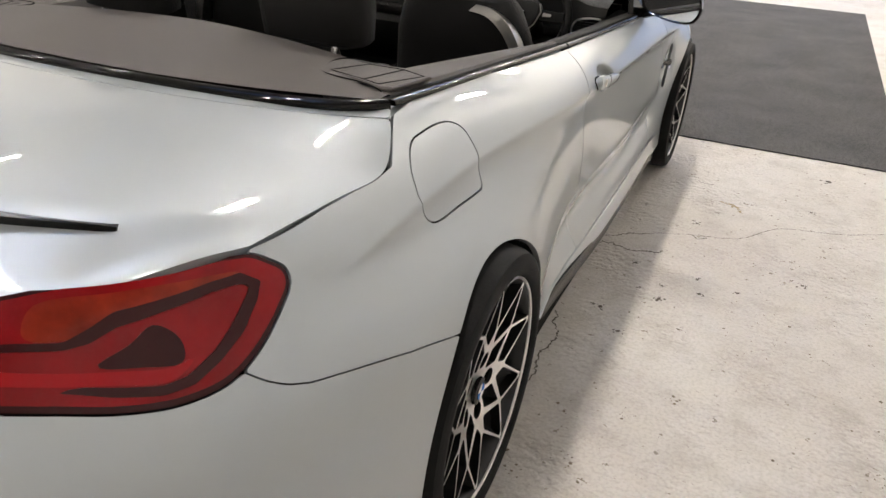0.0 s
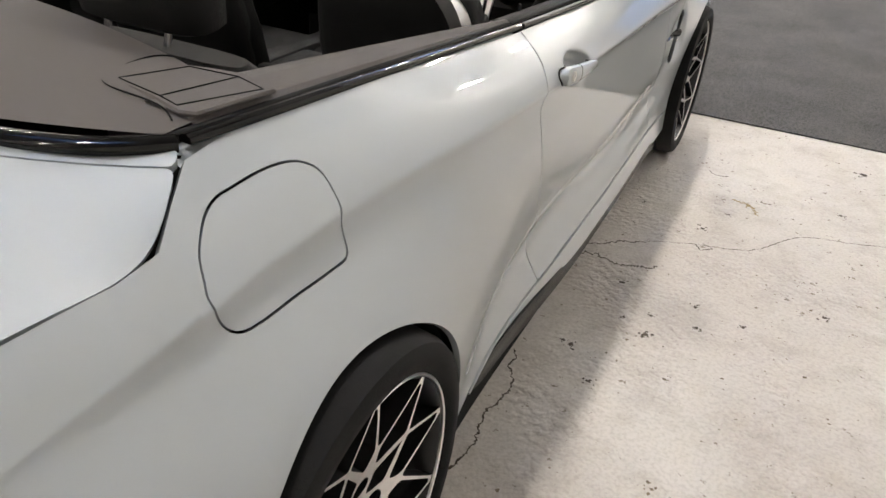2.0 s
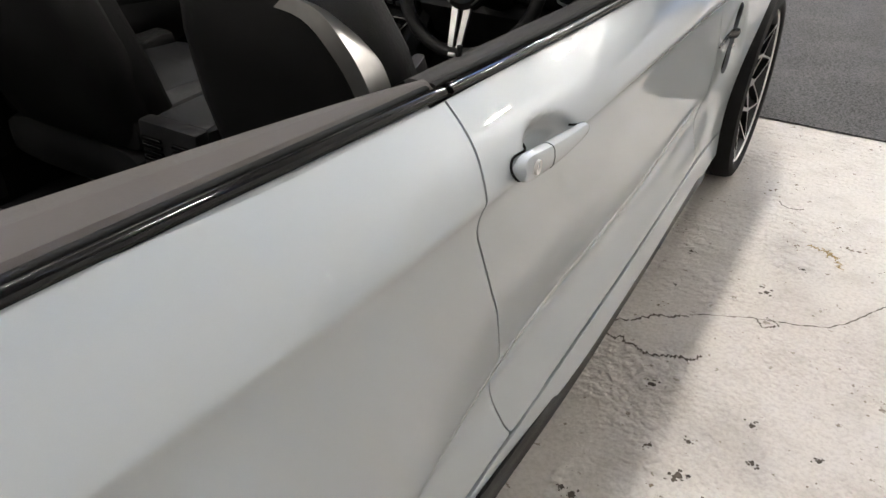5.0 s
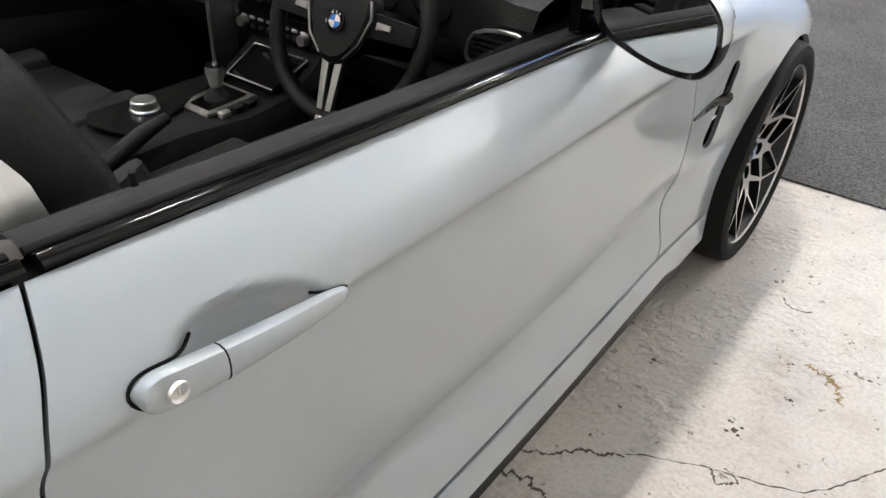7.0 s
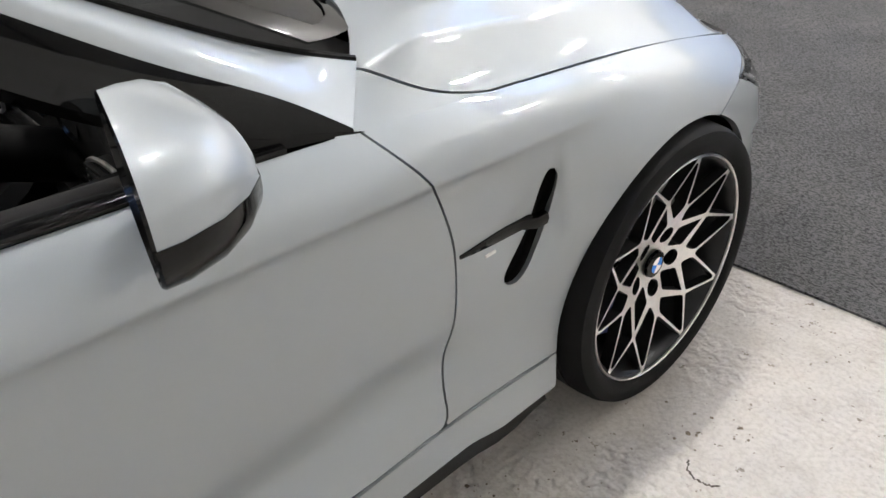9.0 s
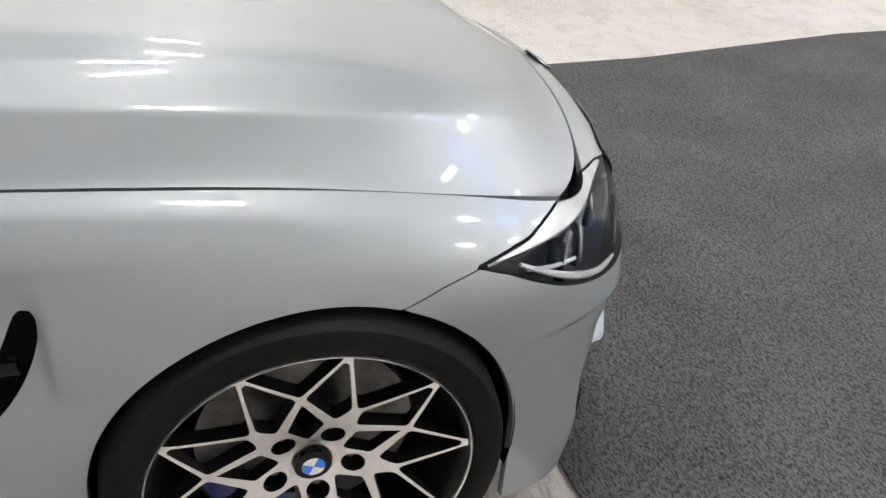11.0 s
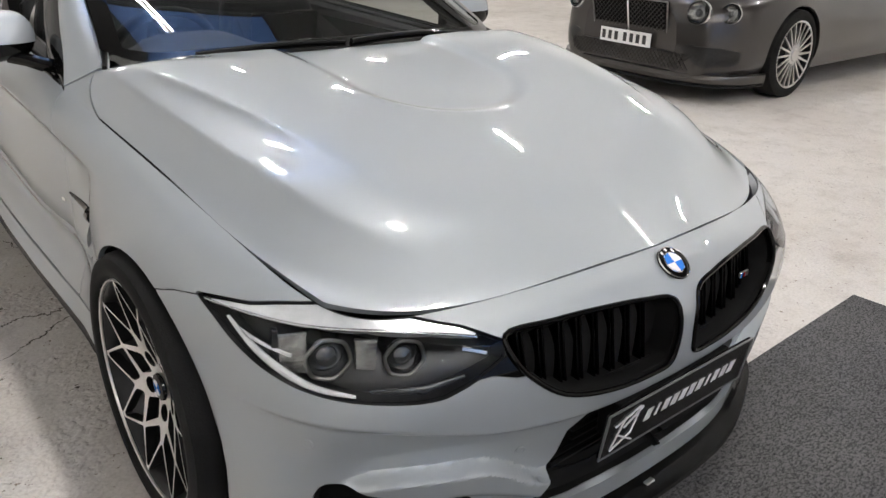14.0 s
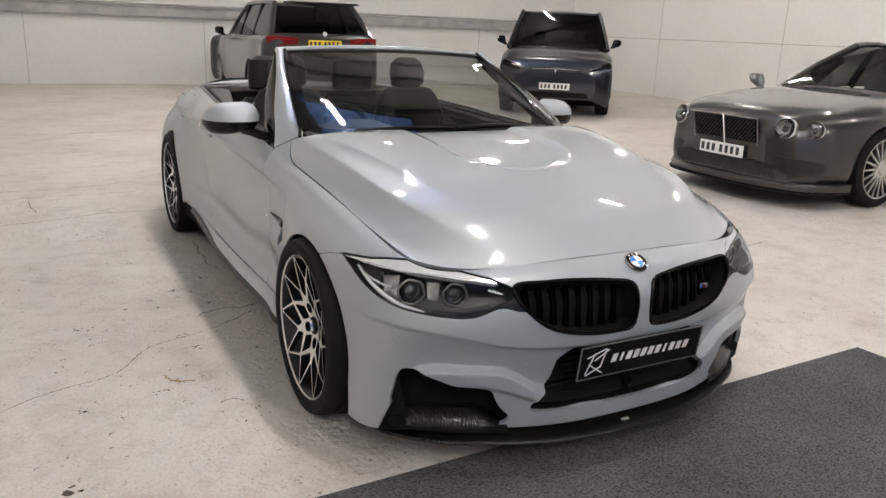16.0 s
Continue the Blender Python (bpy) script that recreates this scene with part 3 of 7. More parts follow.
# Black blade under the sills.
rows = []
for y in np.linspace(.33, 2.45, 40):
    zt = foot_z(y) - .002
    e = .020 * fade(y, .50, .33) + .012 * fade(y, 2.30, 2.45)
    rows.append([(.82, y, zt + .010), (.884 - e, y, zt + .008), (.889 - e, y, zt - .003), (.886 - e, y, zt - .022), (.891 - e, y, zt - .034), (.885 - e, y, zt - .040), (.82, y, zt - .038)])
blade = grid(rows, cap=True)
for p in (blade, mirrored(blade)):
    part("sill_blade", p, CARBON, car, "glossy carbon sill blade")

# Thin tube added along the side skirts' top edge to make its highlight.
rows = []
for y in np.linspace(.40, 2.44, 90):
    z = np.interp(y, (.42, .60, .925, 1.1, 1.5, 1.95, 2.165, 2.42), (.298, .300, .280, .274, .276, .290, .300, .298)) - .004
    col = np.argmin(np.abs(np.where(P_[:, 20, 0] > .5, Y_[:, 20], 9) - y))
    rows.append((np.interp(z, net[col, :, 2], net[col, :, 0]) + .0015, y, z))
lip = tube([Vector(q) for q in rows], .0024, 6)
for p in (lip, mirrored(lip)):
    part("skirt_lip", p, PAINT, car)

# Floor pan and wheel housings close the body from below.
part("floor_pan", box(-.80, .80, -.95, 3.35, .16, .20, .01), DARK, car, "dark underside")
for ya, za, ra in AXLES:
    for s in (1, -1):
        rows = []
        for a in np.linspace(-.25, math.pi + .25, 25):
            y, z = ya + (ra + .004) * math.cos(a), max(.17, za + (ra + .004) * math.sin(a))
            rows.append([(s * .50, y, z), (s * .70, y, z), (s * .885, y, z)])
        wall = [(s * .50, ya - ra, .17), (s * .50, ya + ra, .17), (s * .50, ya + ra, .72), (s * .50, ya - ra, .72)]
        part("wheel_housing", join(grid(rows), (wall, [(0, 1, 2, 3)])), DARK, car, "black wheel-arch liner")

# ---- bonnet ----
def belt_x(y):
    return value([(q[1], q[0]) for q in reversed(BELT[3:9])], y)


def belt_z(y):
    return value([(q[1], q[2]) for q in reversed(BELT[3:9])], y)


def step(x, a, b):
    t = np.clip((x - a) / (b - a), 0, 1)
    return t * t * (3 - 2 * t)


def bonnet_point(s, t):
    """s from -1 (left) to 1 (right), t from 0 (front edge) to 1 (windscreen)."""
    s, t = np.broadcast_arrays(np.asarray(s, float), np.asarray(t, float))
    a = np.abs(s)
    # front edge of the bonnet, bowed forward in the middle
    x_f = a * .742
    front = np.array([(q[0], q[1], q[2]) for q in BELT[:4]] + [(.742, 3.285, .707)])
    y_f = np.interp(x_f, np.linspace(0, .742, 60), spline(front[:, 1:2], front[:, 0], np.linspace(0, .742, 60))[:, 0])
    z_f = np.interp(x_f, np.linspace(0, .742, 60), spline(front[:, 2:3], front[:, 0], np.linspace(0, .742, 60))[:, 0])
    y_b = 2.055 + .265 * (1 - a**4)  # rear edge under the windscreen
    y = y_f + (y_b - y_f) * t
    edge_y = 3.285 + (2.055 - 3.285) * t
    ex, ez = belt_x(edge_y.ravel()).reshape(y.shape), belt_z(edge_y.ravel()).reshape(y.shape)
    x = a * ex
    mid = np.interp(t, np.linspace(0, 1, 80), value([(0, .722), (.12, .790), (.3, .858), (.5, .915), (.75, .962), (1, .985)], np.linspace(0, 1, 80)))
    blend = a ** (2.3 + 2.2 * t**3)
    z = mid * (1 - blend) + ez * blend
    near = step(t, 0, .16)
    z = z + (z_f - (.722 * (1 - blend) + .707 * blend)) * (1 - near)
    # outer crease running back to the windscreen's corners, with a steeper facet outside it
    g = np.linspace(0, 1, 80)
    ridge = np.interp(t, g, value([(0, .41), (.087, .505), (.2, .615), (.34, .674), (.54, .705), (.71, .724), (.85, .733), (1, .735)], g))
    outer = np.clip((ex - x) / np.maximum(ex - ridge, .02), 0, 1) ** 1.5
    inner = np.exp(-(np.maximum(0, ridge - x) / .30) ** 2)
    z = z + .046 * step(t, .02, .32) * step(t, 1.06, .88) * outer * inner
    # a second crease beside the dome
    dome = np.interp(t, g, value([(0, .24), (.087, .317), (.23, .464), (.47, .572), (.73, .645), (1, .69)], g))
    z = z + .015 * step(t, .22, .5) * step(t, 1.0, .70) * np.exp(-np.maximum(0, x - dome) / .026) * np.exp(-(np.maximum(0, dome - x) / .22) ** 2)
    dish = step(np.hypot(x / .275, np.maximum(0, y - 2.68) / .26), 1.08, .84)
    z = z - .013 * dish
    return np.stack([np.sign(s) * x, y, z], -1)


sn, tn = np.meshgrid(np.linspace(-1, 1, 201), np.linspace(0, 1, 150), indexing="ij")
top = Sheet(bonnet_point(sn, tn))
if top.n[100, 70, 2] < 0:
    top.n = -top.n
TOP_FLIP = top.n[100, 70] @ np.cross(top.a[100, 70], top.b[100, 70]) < 0


def top_panel(keep, sheet=top, flip=TOP_FLIP, **k):
    v, f = sheet.cut(keep, **k)
    return (v, [tuple(reversed(q)) for q in f]) if flip else (v, f)


cowl_pts = [(.812, 2.50, .842), (.803, 2.40, .853), (.797, 2.33, .867), (.789, 2.27, .886), (.774, 2.22, .908), (.745, 2.172, .936), (.71, 2.135, .956)]
cr = np.array(along([(u, v, 0) for u, v in top.find(cowl_pts)], 30))[:, :2]
cl = np.array(along([(u, v, 0) for u, v in top.find([(-x, y, z) for x, y, z in cowl_pts])], 30))[:, :2]
far = top.sv[-1] + .1
corner_r = np.vstack([cr[:1] + (.08, -.02), cr, cr[-1:] + (0, .1), [(top.su[-1] + .1, far)]])
corner_l = np.vstack([cl[:1] + (-.08, -.02), cl, cl[-1:] + (0, .1), [(-.1, far)]])
in_r, in_l = top.inside(corner_r), top.inside(corner_l)
rim = np.minimum(top.su[:, None], top.su[-1] - top.su[:, None]) - .0055 + 0 * in_r
part("bonnet", top_panel(np.minimum.reduce([-in_r - .002, -in_l - .002, rim, top.sv[None, :] - .0032 + 0 * in_r])), PAINT, car, "domed silver bonnet")
part("wing_corner", top_panel(np.minimum(in_r - .002, .2)), PAINT, car)
part("wing_corner", top_panel(np.minimum(in_l - .002, .2)), PAINT, car)
part("bonnet_underside", top_panel(np.full(rim.shape, 1.0), flange=0, push=-.012), DARK, car, "dark structure under the bonnet gaps")

# ---- boot lid, spoiler and folded-roof cover ----
def boot_point(s, t):
    s, t = np.broadcast_arrays(np.asarray(s, float), np.asarray(t, float))
    a = np.abs(s)
    y0 = -.118 - .175 * (1 - a**2.6)
    tab = np.array([(0, -1.0), (.3, -.985), (.55, -.945), (.75, -.865), (.9, -.745), (1, -.612)])
    y1 = np.interp(a, np.linspace(0, 1, 60), value(tab, np.linspace(0, 1, 60)))
    y = y0 + (y1 - y0) * t
    g = np.linspace(0, 1, 60)
    ex = np.interp(t, g, value([(0, .676), (.12, .711), (.25, .737), (.5, .736), (.8, .722), (1, .711)], g))
    ez = np.interp(t, g, value([(0, .975), (.12, .940), (.25, .908), (.45, .900), (1, .897)], g))
    mid = np.interp(t, g, value([(0, .984), (.3, .992), (.6, .988), (1, .955)], g))
    b = a**3.2
    z = mid * (1 - b) + ez * b - .045 * step(t, .72, 1.0) * step(a, 1.0, .8) * step(a, .2, .65)
    return np.stack([s * ex, y, z], -1)


sn, tn = np.meshgrid(np.linspace(-1, 1, 161), np.linspace(0, 1, 90), indexing="ij")
lid = Sheet(boot_point(sn, tn))
LID_FLIP = lid.n[80, 40, 2] < 0
if LID_FLIP:
    lid.n = -lid.n
edge = np.minimum(lid.su[:, None], lid.su[-1] - lid.su[:, None]) - .003 + 0 * lid.sv[None, :]
deck = lid.sv[None, :] - .052 + .018 * (np.linspace(-1, 1, 161)[:, None]) ** 4
part("boot_lid", top_panel(np.minimum(edge, np.minimum(deck - .0015, lid.sv[-1] - lid.sv[None, :] - .001)), lid, LID_FLIP, flange=.014), PAINT, car, "silver boot lid")
part("rear_deck", top_panel(np.minimum(edge, np.minimum(lid.sv[None, :] - .001, -deck - .0015)), lid, LID_FLIP, flange=.014), PAINT, car, "narrow silver panel behind the roof cover")
part("boot_lid_seal", top_panel(np.full(edge.shape, 1.0), lid, LID_FLIP, flange=0, push=-.015), DARK, car, "black boot seal")
lip_path = along([(-.575, -.712, .934), (-.45, -.775, .949), (-.28, -.835, .962), (0, -.865, .967), (.28, -.835, .962), (.45, -.775, .949), (.575, -.712, .934)], 61)
rows = []
for i, q in enumerate(lip_path):
    w = min(1, min(i, 60 - i) / 14) ** .7
    d = Vector((q[0] * .75, -.75, 0)).normalized()
    c = Vector(q)
    rows.append([c + d * -.012, c + d * .012 * w + Vector((0, 0, .006 * w)), c + d * (.045 * w) + Vector((0, 0, .022 * w)), c + d * (.052 * w) + Vector((0, 0, .018 * w)),
                 c + d * (.03 * w) + Vector((0, 0, -.012)), c + d * -.01 + Vector((0, 0, -.012))])
part("boot_spoiler", grid(rows, wrap=True, cap=True), CARBON, car, "black carbon boot lip spoiler")

# Cover over the folded roof: a broad dark sheet, framed by a gloss strip.
rows = []
for t in np.linspace(0, 1, 15):
    row = []
    for s in np.linspace(-1, 1, 41):
        a = abs(s)
        y0 = -.112 - .170 * (1 - a**2.6)
        y1 = .215 - .15 * a**1.5 + .03 * step(a, .8, 1)
        x = s * (.645 - .005 * t)
        z = .986 + .022 * math.sin(math.pi * min(1, t * .75 + .12)) * (1 - a**3) + .006 * (1 - a**2) - .004 * a**4 - .03 * step(t, .93, 1.0)
        row.append((x, y0 + (y1 - y0) * t, z))
    rows.append(row)
cover = grid(rows)
part("roof_cover", cover, TRIM_GREY, car, "dark grey-brown folding roof cover")
front_edge = [(p[0], p[1] - .005, p[2] - .005) for p in rows[-1]]
part("cover_front_lip", join(tube(front_edge, .012, 8), grid([[(p[0], p[1], p[2]) for p in front_edge], [(p[0], p[1] + .03, .80) for p in front_edge]])), PLASTIC, car)


PAD = material("door_pad", (.022, .021, .021), rough=.7, spec=.25, noise_scale=30, spread=.15, bump=.2, bump_scale=600)


def strip_sweep(path, half, high, n=60, out=1.0):
    """A rounded trim strip swept along a path, half wide and high."""
    p = along(path, n)
    rows = []
    for i, q in enumerate(p):
        d = Vector(p[min(i + 1, n - 1)] - p[max(i - 1, 0)]).normalized()
        side = d.cross(Vector((0, 0, 1))).normalized() * out
        c, up = Vector(q), Vector((0, 0, 1))
        rows.append([c + side * half * math.cos(a) * (1 if abs(math.cos(a)) < .99 else 1) + up * high * math.sin(a) for a in np.linspace(-.5, math.pi + .5, 11)])
    return grid(rows, wrap=True, cap=True)


tail_strip = [(.665, -.112, .975), (.62, -.165, .978), (.53, -.215, .981), (.40, -.250, .983), (.2, -.276, .985), (0, -.285, .986)]
full = tail_strip + [(-x, y, z) for x, y, z in tail_strip[-2::-1]]
part("cover_strip", strip_sweep(full, .016, .012, 110), BLACK_GLOSS, car, "high-gloss black trim strip")
side_strip = [(.668, -.100, .976), (.690, .1, .971), (.716, .4, .961), (.738, .65, .952), (.753, .838, .945)]
door_strip = [(.754, .852, .944), (.768, 1.1, .935), (.782, 1.5, .919), (.792, 1.8, .907), (.797, 1.98, .897)]
for s in (1, -1):
    for path, host in ((side_strip, car), (door_strip, car)):
        q = [(s * x, y, z) for x, y, z in path]
        part("belt_strip", strip_sweep(q, .011, .008, 50), BLACK_GLOSS, host, "high-gloss black window strip")
        q = [(s * (x - .024), y, z + .000) for x, y, z in path]
        part("window_seal", strip_sweep(q, .006, .004, 40), RUBBER, host, "black rubber window seal")
    # padded sill tops inside the glass line
    inner = [(s * (x - .050), y, z - .004) for x, y, z in door_strip[:-1] + [(.795, 1.95, .898)]]
    part("door_top_pad", strip_sweep(inner, .019, .008, 40), PAD, car, "matte dark grey door top pad")
    rows = []
    for y in np.linspace(-.06, .85, 16):
        t = (y + .06) / .91
        xo = .648 + .086 * t
        w = .11 * (1 - t) ** .8 + .035
        z = .982 - .036 * t
        rows.append([(s * xo, y, z - .006), (s * (xo - .01), y, z + .004), (s * (xo - w * .5), y, z + .006 + .006 * (1 - t)), (s * (xo - w), y, z - .002), (s * (xo - w - .012), y, z - .03), (s * (xo - w - .015), y, .70)])
    part("rear_side_cover", grid(rows if s > 0 else [list(reversed(r)) for r in rows]), TRIM_GREY, car, "dark grey-brown side trim beside the rear seat")
    # hinge cover with two grooves
    hx = [(.478, -.034), (.560, -.046), (.625, -.062), (.646, -.052), (.668, .086), (.602, .106), (.545, .090), (.500, .070)]
    plate = slab([(s * x, y, .9855 + .012 * (1 - (x / .66) ** 3)) for x, y in hx], .006, .003)
    part("hinge_cover", plate, TRIM_GREY, car, "dark hinge flap")
    for line in (((.489, -.027), (.574, -.040), (.612, -.050), (.656, .072), (.602, .087), (.525, .072), (.489, -.027)), ((.574, -.040), (.602, .087)), ((.535, .095), (.462, .081), (.459, .005), (.475, -.043), (.600, -.066), (.640, -.090))):
        q = along([(s * x, y, .9915 + .012 * (1 - (x / .66) ** 3)) for x, y in line], 8 * len(line)) if len(line) == 6 else [(s * x, y, .9915 + .012 * (1 - (x / .66) ** 3)) for x, y in line]
        part("hinge_groove", tube(q, .0014, 6), DARK, car)

# ---- windscreen ----
FOOT, HEAD = Vector((.738, 2.075, .925)), Vector((.588, 1.455, 1.288))


def screen_point(s, t):
    """The glass: s from -1 to 1 across, t from 0 at the bonnet to 1 at the header."""
    a = abs(s)
    foot = Vector((s * .718, 2.330 - .150 * a**4, .970 - .022 * a**3))
    head = Vector((s * .572, 1.385 + .065 * a**2.2, 1.300 - .018 * a**2))
    start = .11 * max(0.0, (a - .78) / .22) ** 2.4
    p = foot.lerp(head, start + (1 - start) * t)
    p.z += .035 * math.sin(math.pi * t) * (1 - .3 * a)
    return p


rows = [[screen_point(s, t) for s in np.linspace(-1, 1, 33)] for t in np.linspace(0, 1, 17)]
screen = part("windscreen", facing(grid(rows), (0, 1, .6)), GLASS, car, "tinted laminated windscreen")
screen.visible_shadow = False
# black printed band and frame
for s in (1, -1):
    band = []
    for t in np.linspace(0, 1, 17):
        band.append([screen_point(s * u, t) + Vector((0, .002, .003)) for u in (.93, .97, 1.0)])
    part("screen_band", facing(grid(band), (0, 1, .6)), BLACK_GLOSS, screen, "black printed edge band")
for t0, t1 in ((0.0, .055), (.955, 1.0)):
    band = [[screen_point(s, t) + Vector((0, .002, .003)) for s in np.linspace(-.97, .97, 33)] for t in (t0, t1)]
    part("screen_band", facing(grid(band), (0, 1, .6)), BLACK_GLOSS, screen, "black printed edge band")
INNER = [(.725, 2.165, .948), (.694, 2.075, .977), (.672, 1.96, 1.030), (.618, 1.66, 1.192), (.572, 1.468, 1.292)]
OUTER = [(.806, 2.088, .893), (.775, 2.004, .953), (.745, 1.894, 1.014), (.656, 1.625, 1.182), (.606, 1.458, 1.276)]
LOWER_EDGE = [(.808, 2.088, .889), (.792, 1.97, .914), (.775, 1.85, .962), (.694, 1.60, 1.122), (.618, 1.455, 1.244)]


def ribbon(edges, lift, n=28, k=7, deep=.03):
    """A swelling band between two edge lines, with a folded-in back."""
    a, b = along(edges[0], n), along(edges[1], n)
    rows = []
    for i, (p, q) in enumerate(zip(a, b)):
        p, q = Vector(p), Vector(q)
        swell = lift * fade(i, -1, 9)
        out = Vector(((p.x + q.x) / 2, .25, .45)).normalized()
        row = [p.lerp(q, j / (k - 1)) + out * swell * math.sin(math.pi * j / (k - 1)) ** .7 for j in range(k)]
        rows.append([p - out * deep] + row + [q - out * deep])
    return grid(rows, wrap=True, cap=True)


for s in (1, -1):
    way = (lambda p: p) if s > 0 else mirrored
    part("windscreen_pillar", way(ribbon((INNER, OUTER), .014)), PAINT, car)
    part("pillar_seal", way(ribbon((OUTER, LOWER_EDGE), .006)), BLACK_GLOSS, car, "gloss black pillar trim")
    edge_in = [Vector(q) + Vector((-.010, .004, -.002)) for q in along(INNER, 24)]
    part("glass_seal", way(tube(edge_in, .0075, 6)), RUBBER, car, "black rubber glass seal")
    tri = [(.812, 2.104, .884), (.790, 1.97, .918), (.777, 1.86, .958), (.764, 1.80, .985), (.772, 1.79, .915), (.792, 1.95, .899)]
    part("mirror_triangle", way(slab(tri, .02, way=(-1, 0, 0))), BLACK_GLOSS, car, "black triangular panel at the mirror's foot")
rows = []
for s in np.linspace(-1.04, 1.04, 41):
    c = screen_point(s, 1.0)
    rows.append([c + Vector((0, .004, .002)), c + Vector((0, .0, .012)), c + Vector((0, -.03, .018)), c + Vector((0, -.055, .010)), c + Vector((0, -.055, -.02)), c + Vector((0, -.01, -.02))])
part("windscreen_header", grid(rows, wrap=True, cap=True), PAINT, car, "silver windscreen header")
# cowl and wipers
rows = [[screen_point(s, t) + Vector((0, .004, -.008)) for s in np.linspace(-.84, .84, 25)] for k, t in ((0, -.012), (1, .05))]
part("cowl", grid(rows), PLASTIC, car, "black plastic scuttle panel")
for a, b in ((.70, .05), (.02, -.60)):
    arm = [screen_point(a + (b - a) * k / 12, .026 + .016 * math.sin(math.pi * min(1, k / 12))) + Vector((0, .008, .006)) for k in range(13)]
    part("wiper", join(tube(arm, [.009 - .0004 * k for k in range(13)], 6), tube([p + Vector((0, -.008, -.008)) for p in arm[2:]], .005, 6)), PLASTIC, car, "black wiper arm and blade")

# ---- wheels ----
def wheel_parts(host, rim_r, tyre_r, width, hub_in):
    """Wheel at the origin, its outer face towards +x. The face of the rim lies at x = 0."""
    w = width
    side = tyre_r - rim_r
    prof = [(-w + .012, rim_r - .012), (-w - .008, rim_r + side * .35), (-w - .004, rim_r + side * .75), (-w + .016, tyre_r - .004)]
    for g in np.linspace(-w + .05, -.05, 5):
        prof += [(g - .006, tyre_r), (g - .005, tyre_r - .006), (g + .003, tyre_r - .006), (g + .004, tyre_r)]
    prof += [(-.012, tyre_r - .004), (.006, rim_r + side * .80), (.013, rim_r + side * .5), (.011, rim_r + side * .2), (.004, rim_r + .004), (-.012, rim_r - .008)]
    part("tyre", revolve(prof, 96), RUBBER, host, "low-profile black tyre")
    lip = [(.001, rim_r - .001), (.003, rim_r - .003), (.001, rim_r - .0055), (-.010, rim_r - .0075), (-.014, rim_r - .006), (-.010, rim_r + .002)]
    part("rim_lip", revolve(lip, 96, closed=True), MACHINED, host, "machined silver rim edge")
    barrel = [(-.003, rim_r - .0065), (-.008, rim_r - .013), (-.03, rim_r - .020), (-.06, rim_r - .034), (-w + .03, rim_r - .040), (-w + .005, rim_r - .012)]
    part("rim_barrel", revolve(barrel, 72), ALLOY_DARK, host, "dark grey rim barrel")
    # a cast face in five alike pieces: two V-shaped tips, one hub arm with its bolt hole, half a node on each side
    tip_r = rim_r - .005
    rr, aa = np.linspace(.028, tip_r, 120), np.radians(np.linspace(-36, 36, 141))
    r2, a2 = np.meshgrid(rr, aa, indexing="ij")
    flat = np.stack([r2 * np.cos(a2), r2 * np.sin(a2)], -1)
    deep = -.004 - hub_in * np.clip(1 - (r2 - .045) / (tip_r - .045), 0, 1) ** 1.25
    face = Sheet(np.stack([deep, flat[..., 0], flat[..., 1]], -1))
    turned = face.n[60, 70, 0] < 0
    if turned:
        face.n = -face.n

    def at_angle(deg, r):
        return np.array([r * math.cos(math.radians(deg)), r * math.sin(math.radians(deg))])

    def bar(p, q, w0, w1):
        d = q - p
        t = np.clip(((flat - p) @ d) / (d @ d), 0, 1)
        return np.linalg.norm(flat - p - t[..., None] * d, axis=2) - (w0 + (w1 - w0) * t)

    def soft_min(fields, k):
        return -k * np.log(sum(np.exp(-np.clip(f, -.2, .2) / k) for f in fields))

    near, out = rim_r * .505, rim_r * .635
    fields = [np.linalg.norm(flat, axis=2) - .056, bar(at_angle(0, .045), at_angle(0, .085), .0320, .0285), bar(at_angle(0, .08), at_angle(0, near), .0280, .0100)]
    for s in (1, -1):
        fields += [bar(at_angle(18 * s, tip_r + .004), at_angle(0, near), .0024, .0040), bar(at_angle(18 * s, tip_r + .004), at_angle(36 * s, out), .0024, .0042),
                   bar(at_angle(36 * s, out), at_angle(14 * s, .104), .0056, .0090), bar(at_angle(18 * s, tip_r + .002), at_angle(18 * s, tip_r - .012), .0062, .0022)]
    solid = np.minimum(-soft_min(fields, .0030), np.linalg.norm(flat - at_angle(0, .070), axis=2) - .0205)
    top_faces = len(face.cut(solid, flange=0)[1])
    v, f = face.cut(solid, flange=.026)
    if turned:
        f = [tuple(reversed(q)) for q in f]
    first = part("spoke", (v, f, [0] * top_faces + [1] * (len(f) - top_faces)), [MACHINED, ALLOY_DARK], host, "machined silver V-spoke pair with dark flanks")
    first.matrix_basis = Matrix.Rotation(math.radians(18), 4, "X")
    for k in range(1, 5):
        c = first.copy()
        scene.collection.objects.link(c)
        c.matrix_basis = Matrix.Rotation(math.radians(18 + 72 * k), 4, "X")
    for k in range(5):
        a = 2 * math.pi * k / 5 + math.radians(18)
        c = Matrix.Translation((0, .070 * math.cos(a), .070 * math.sin(a)))
        part("bolt_hole", moved(revolve([(-hub_in - .028, 0.0001), (-hub_in - .028, .0212), (-hub_in - .004, .0214)], 20), c), DARK, host, "dark bolt hole")
        part("wheel_bolt", moved(revolve([(-hub_in - .016, .0001), (-hub_in - .016, .0075), (-hub_in - .026, .0085)], 6), c), STEEL, host)
    cap = revolve([(-hub_in, .0001), (-hub_in, .034), (-hub_in + .007, .032), (-hub_in + .009, .026), (-hub_in + .0095, .0001)], 32)
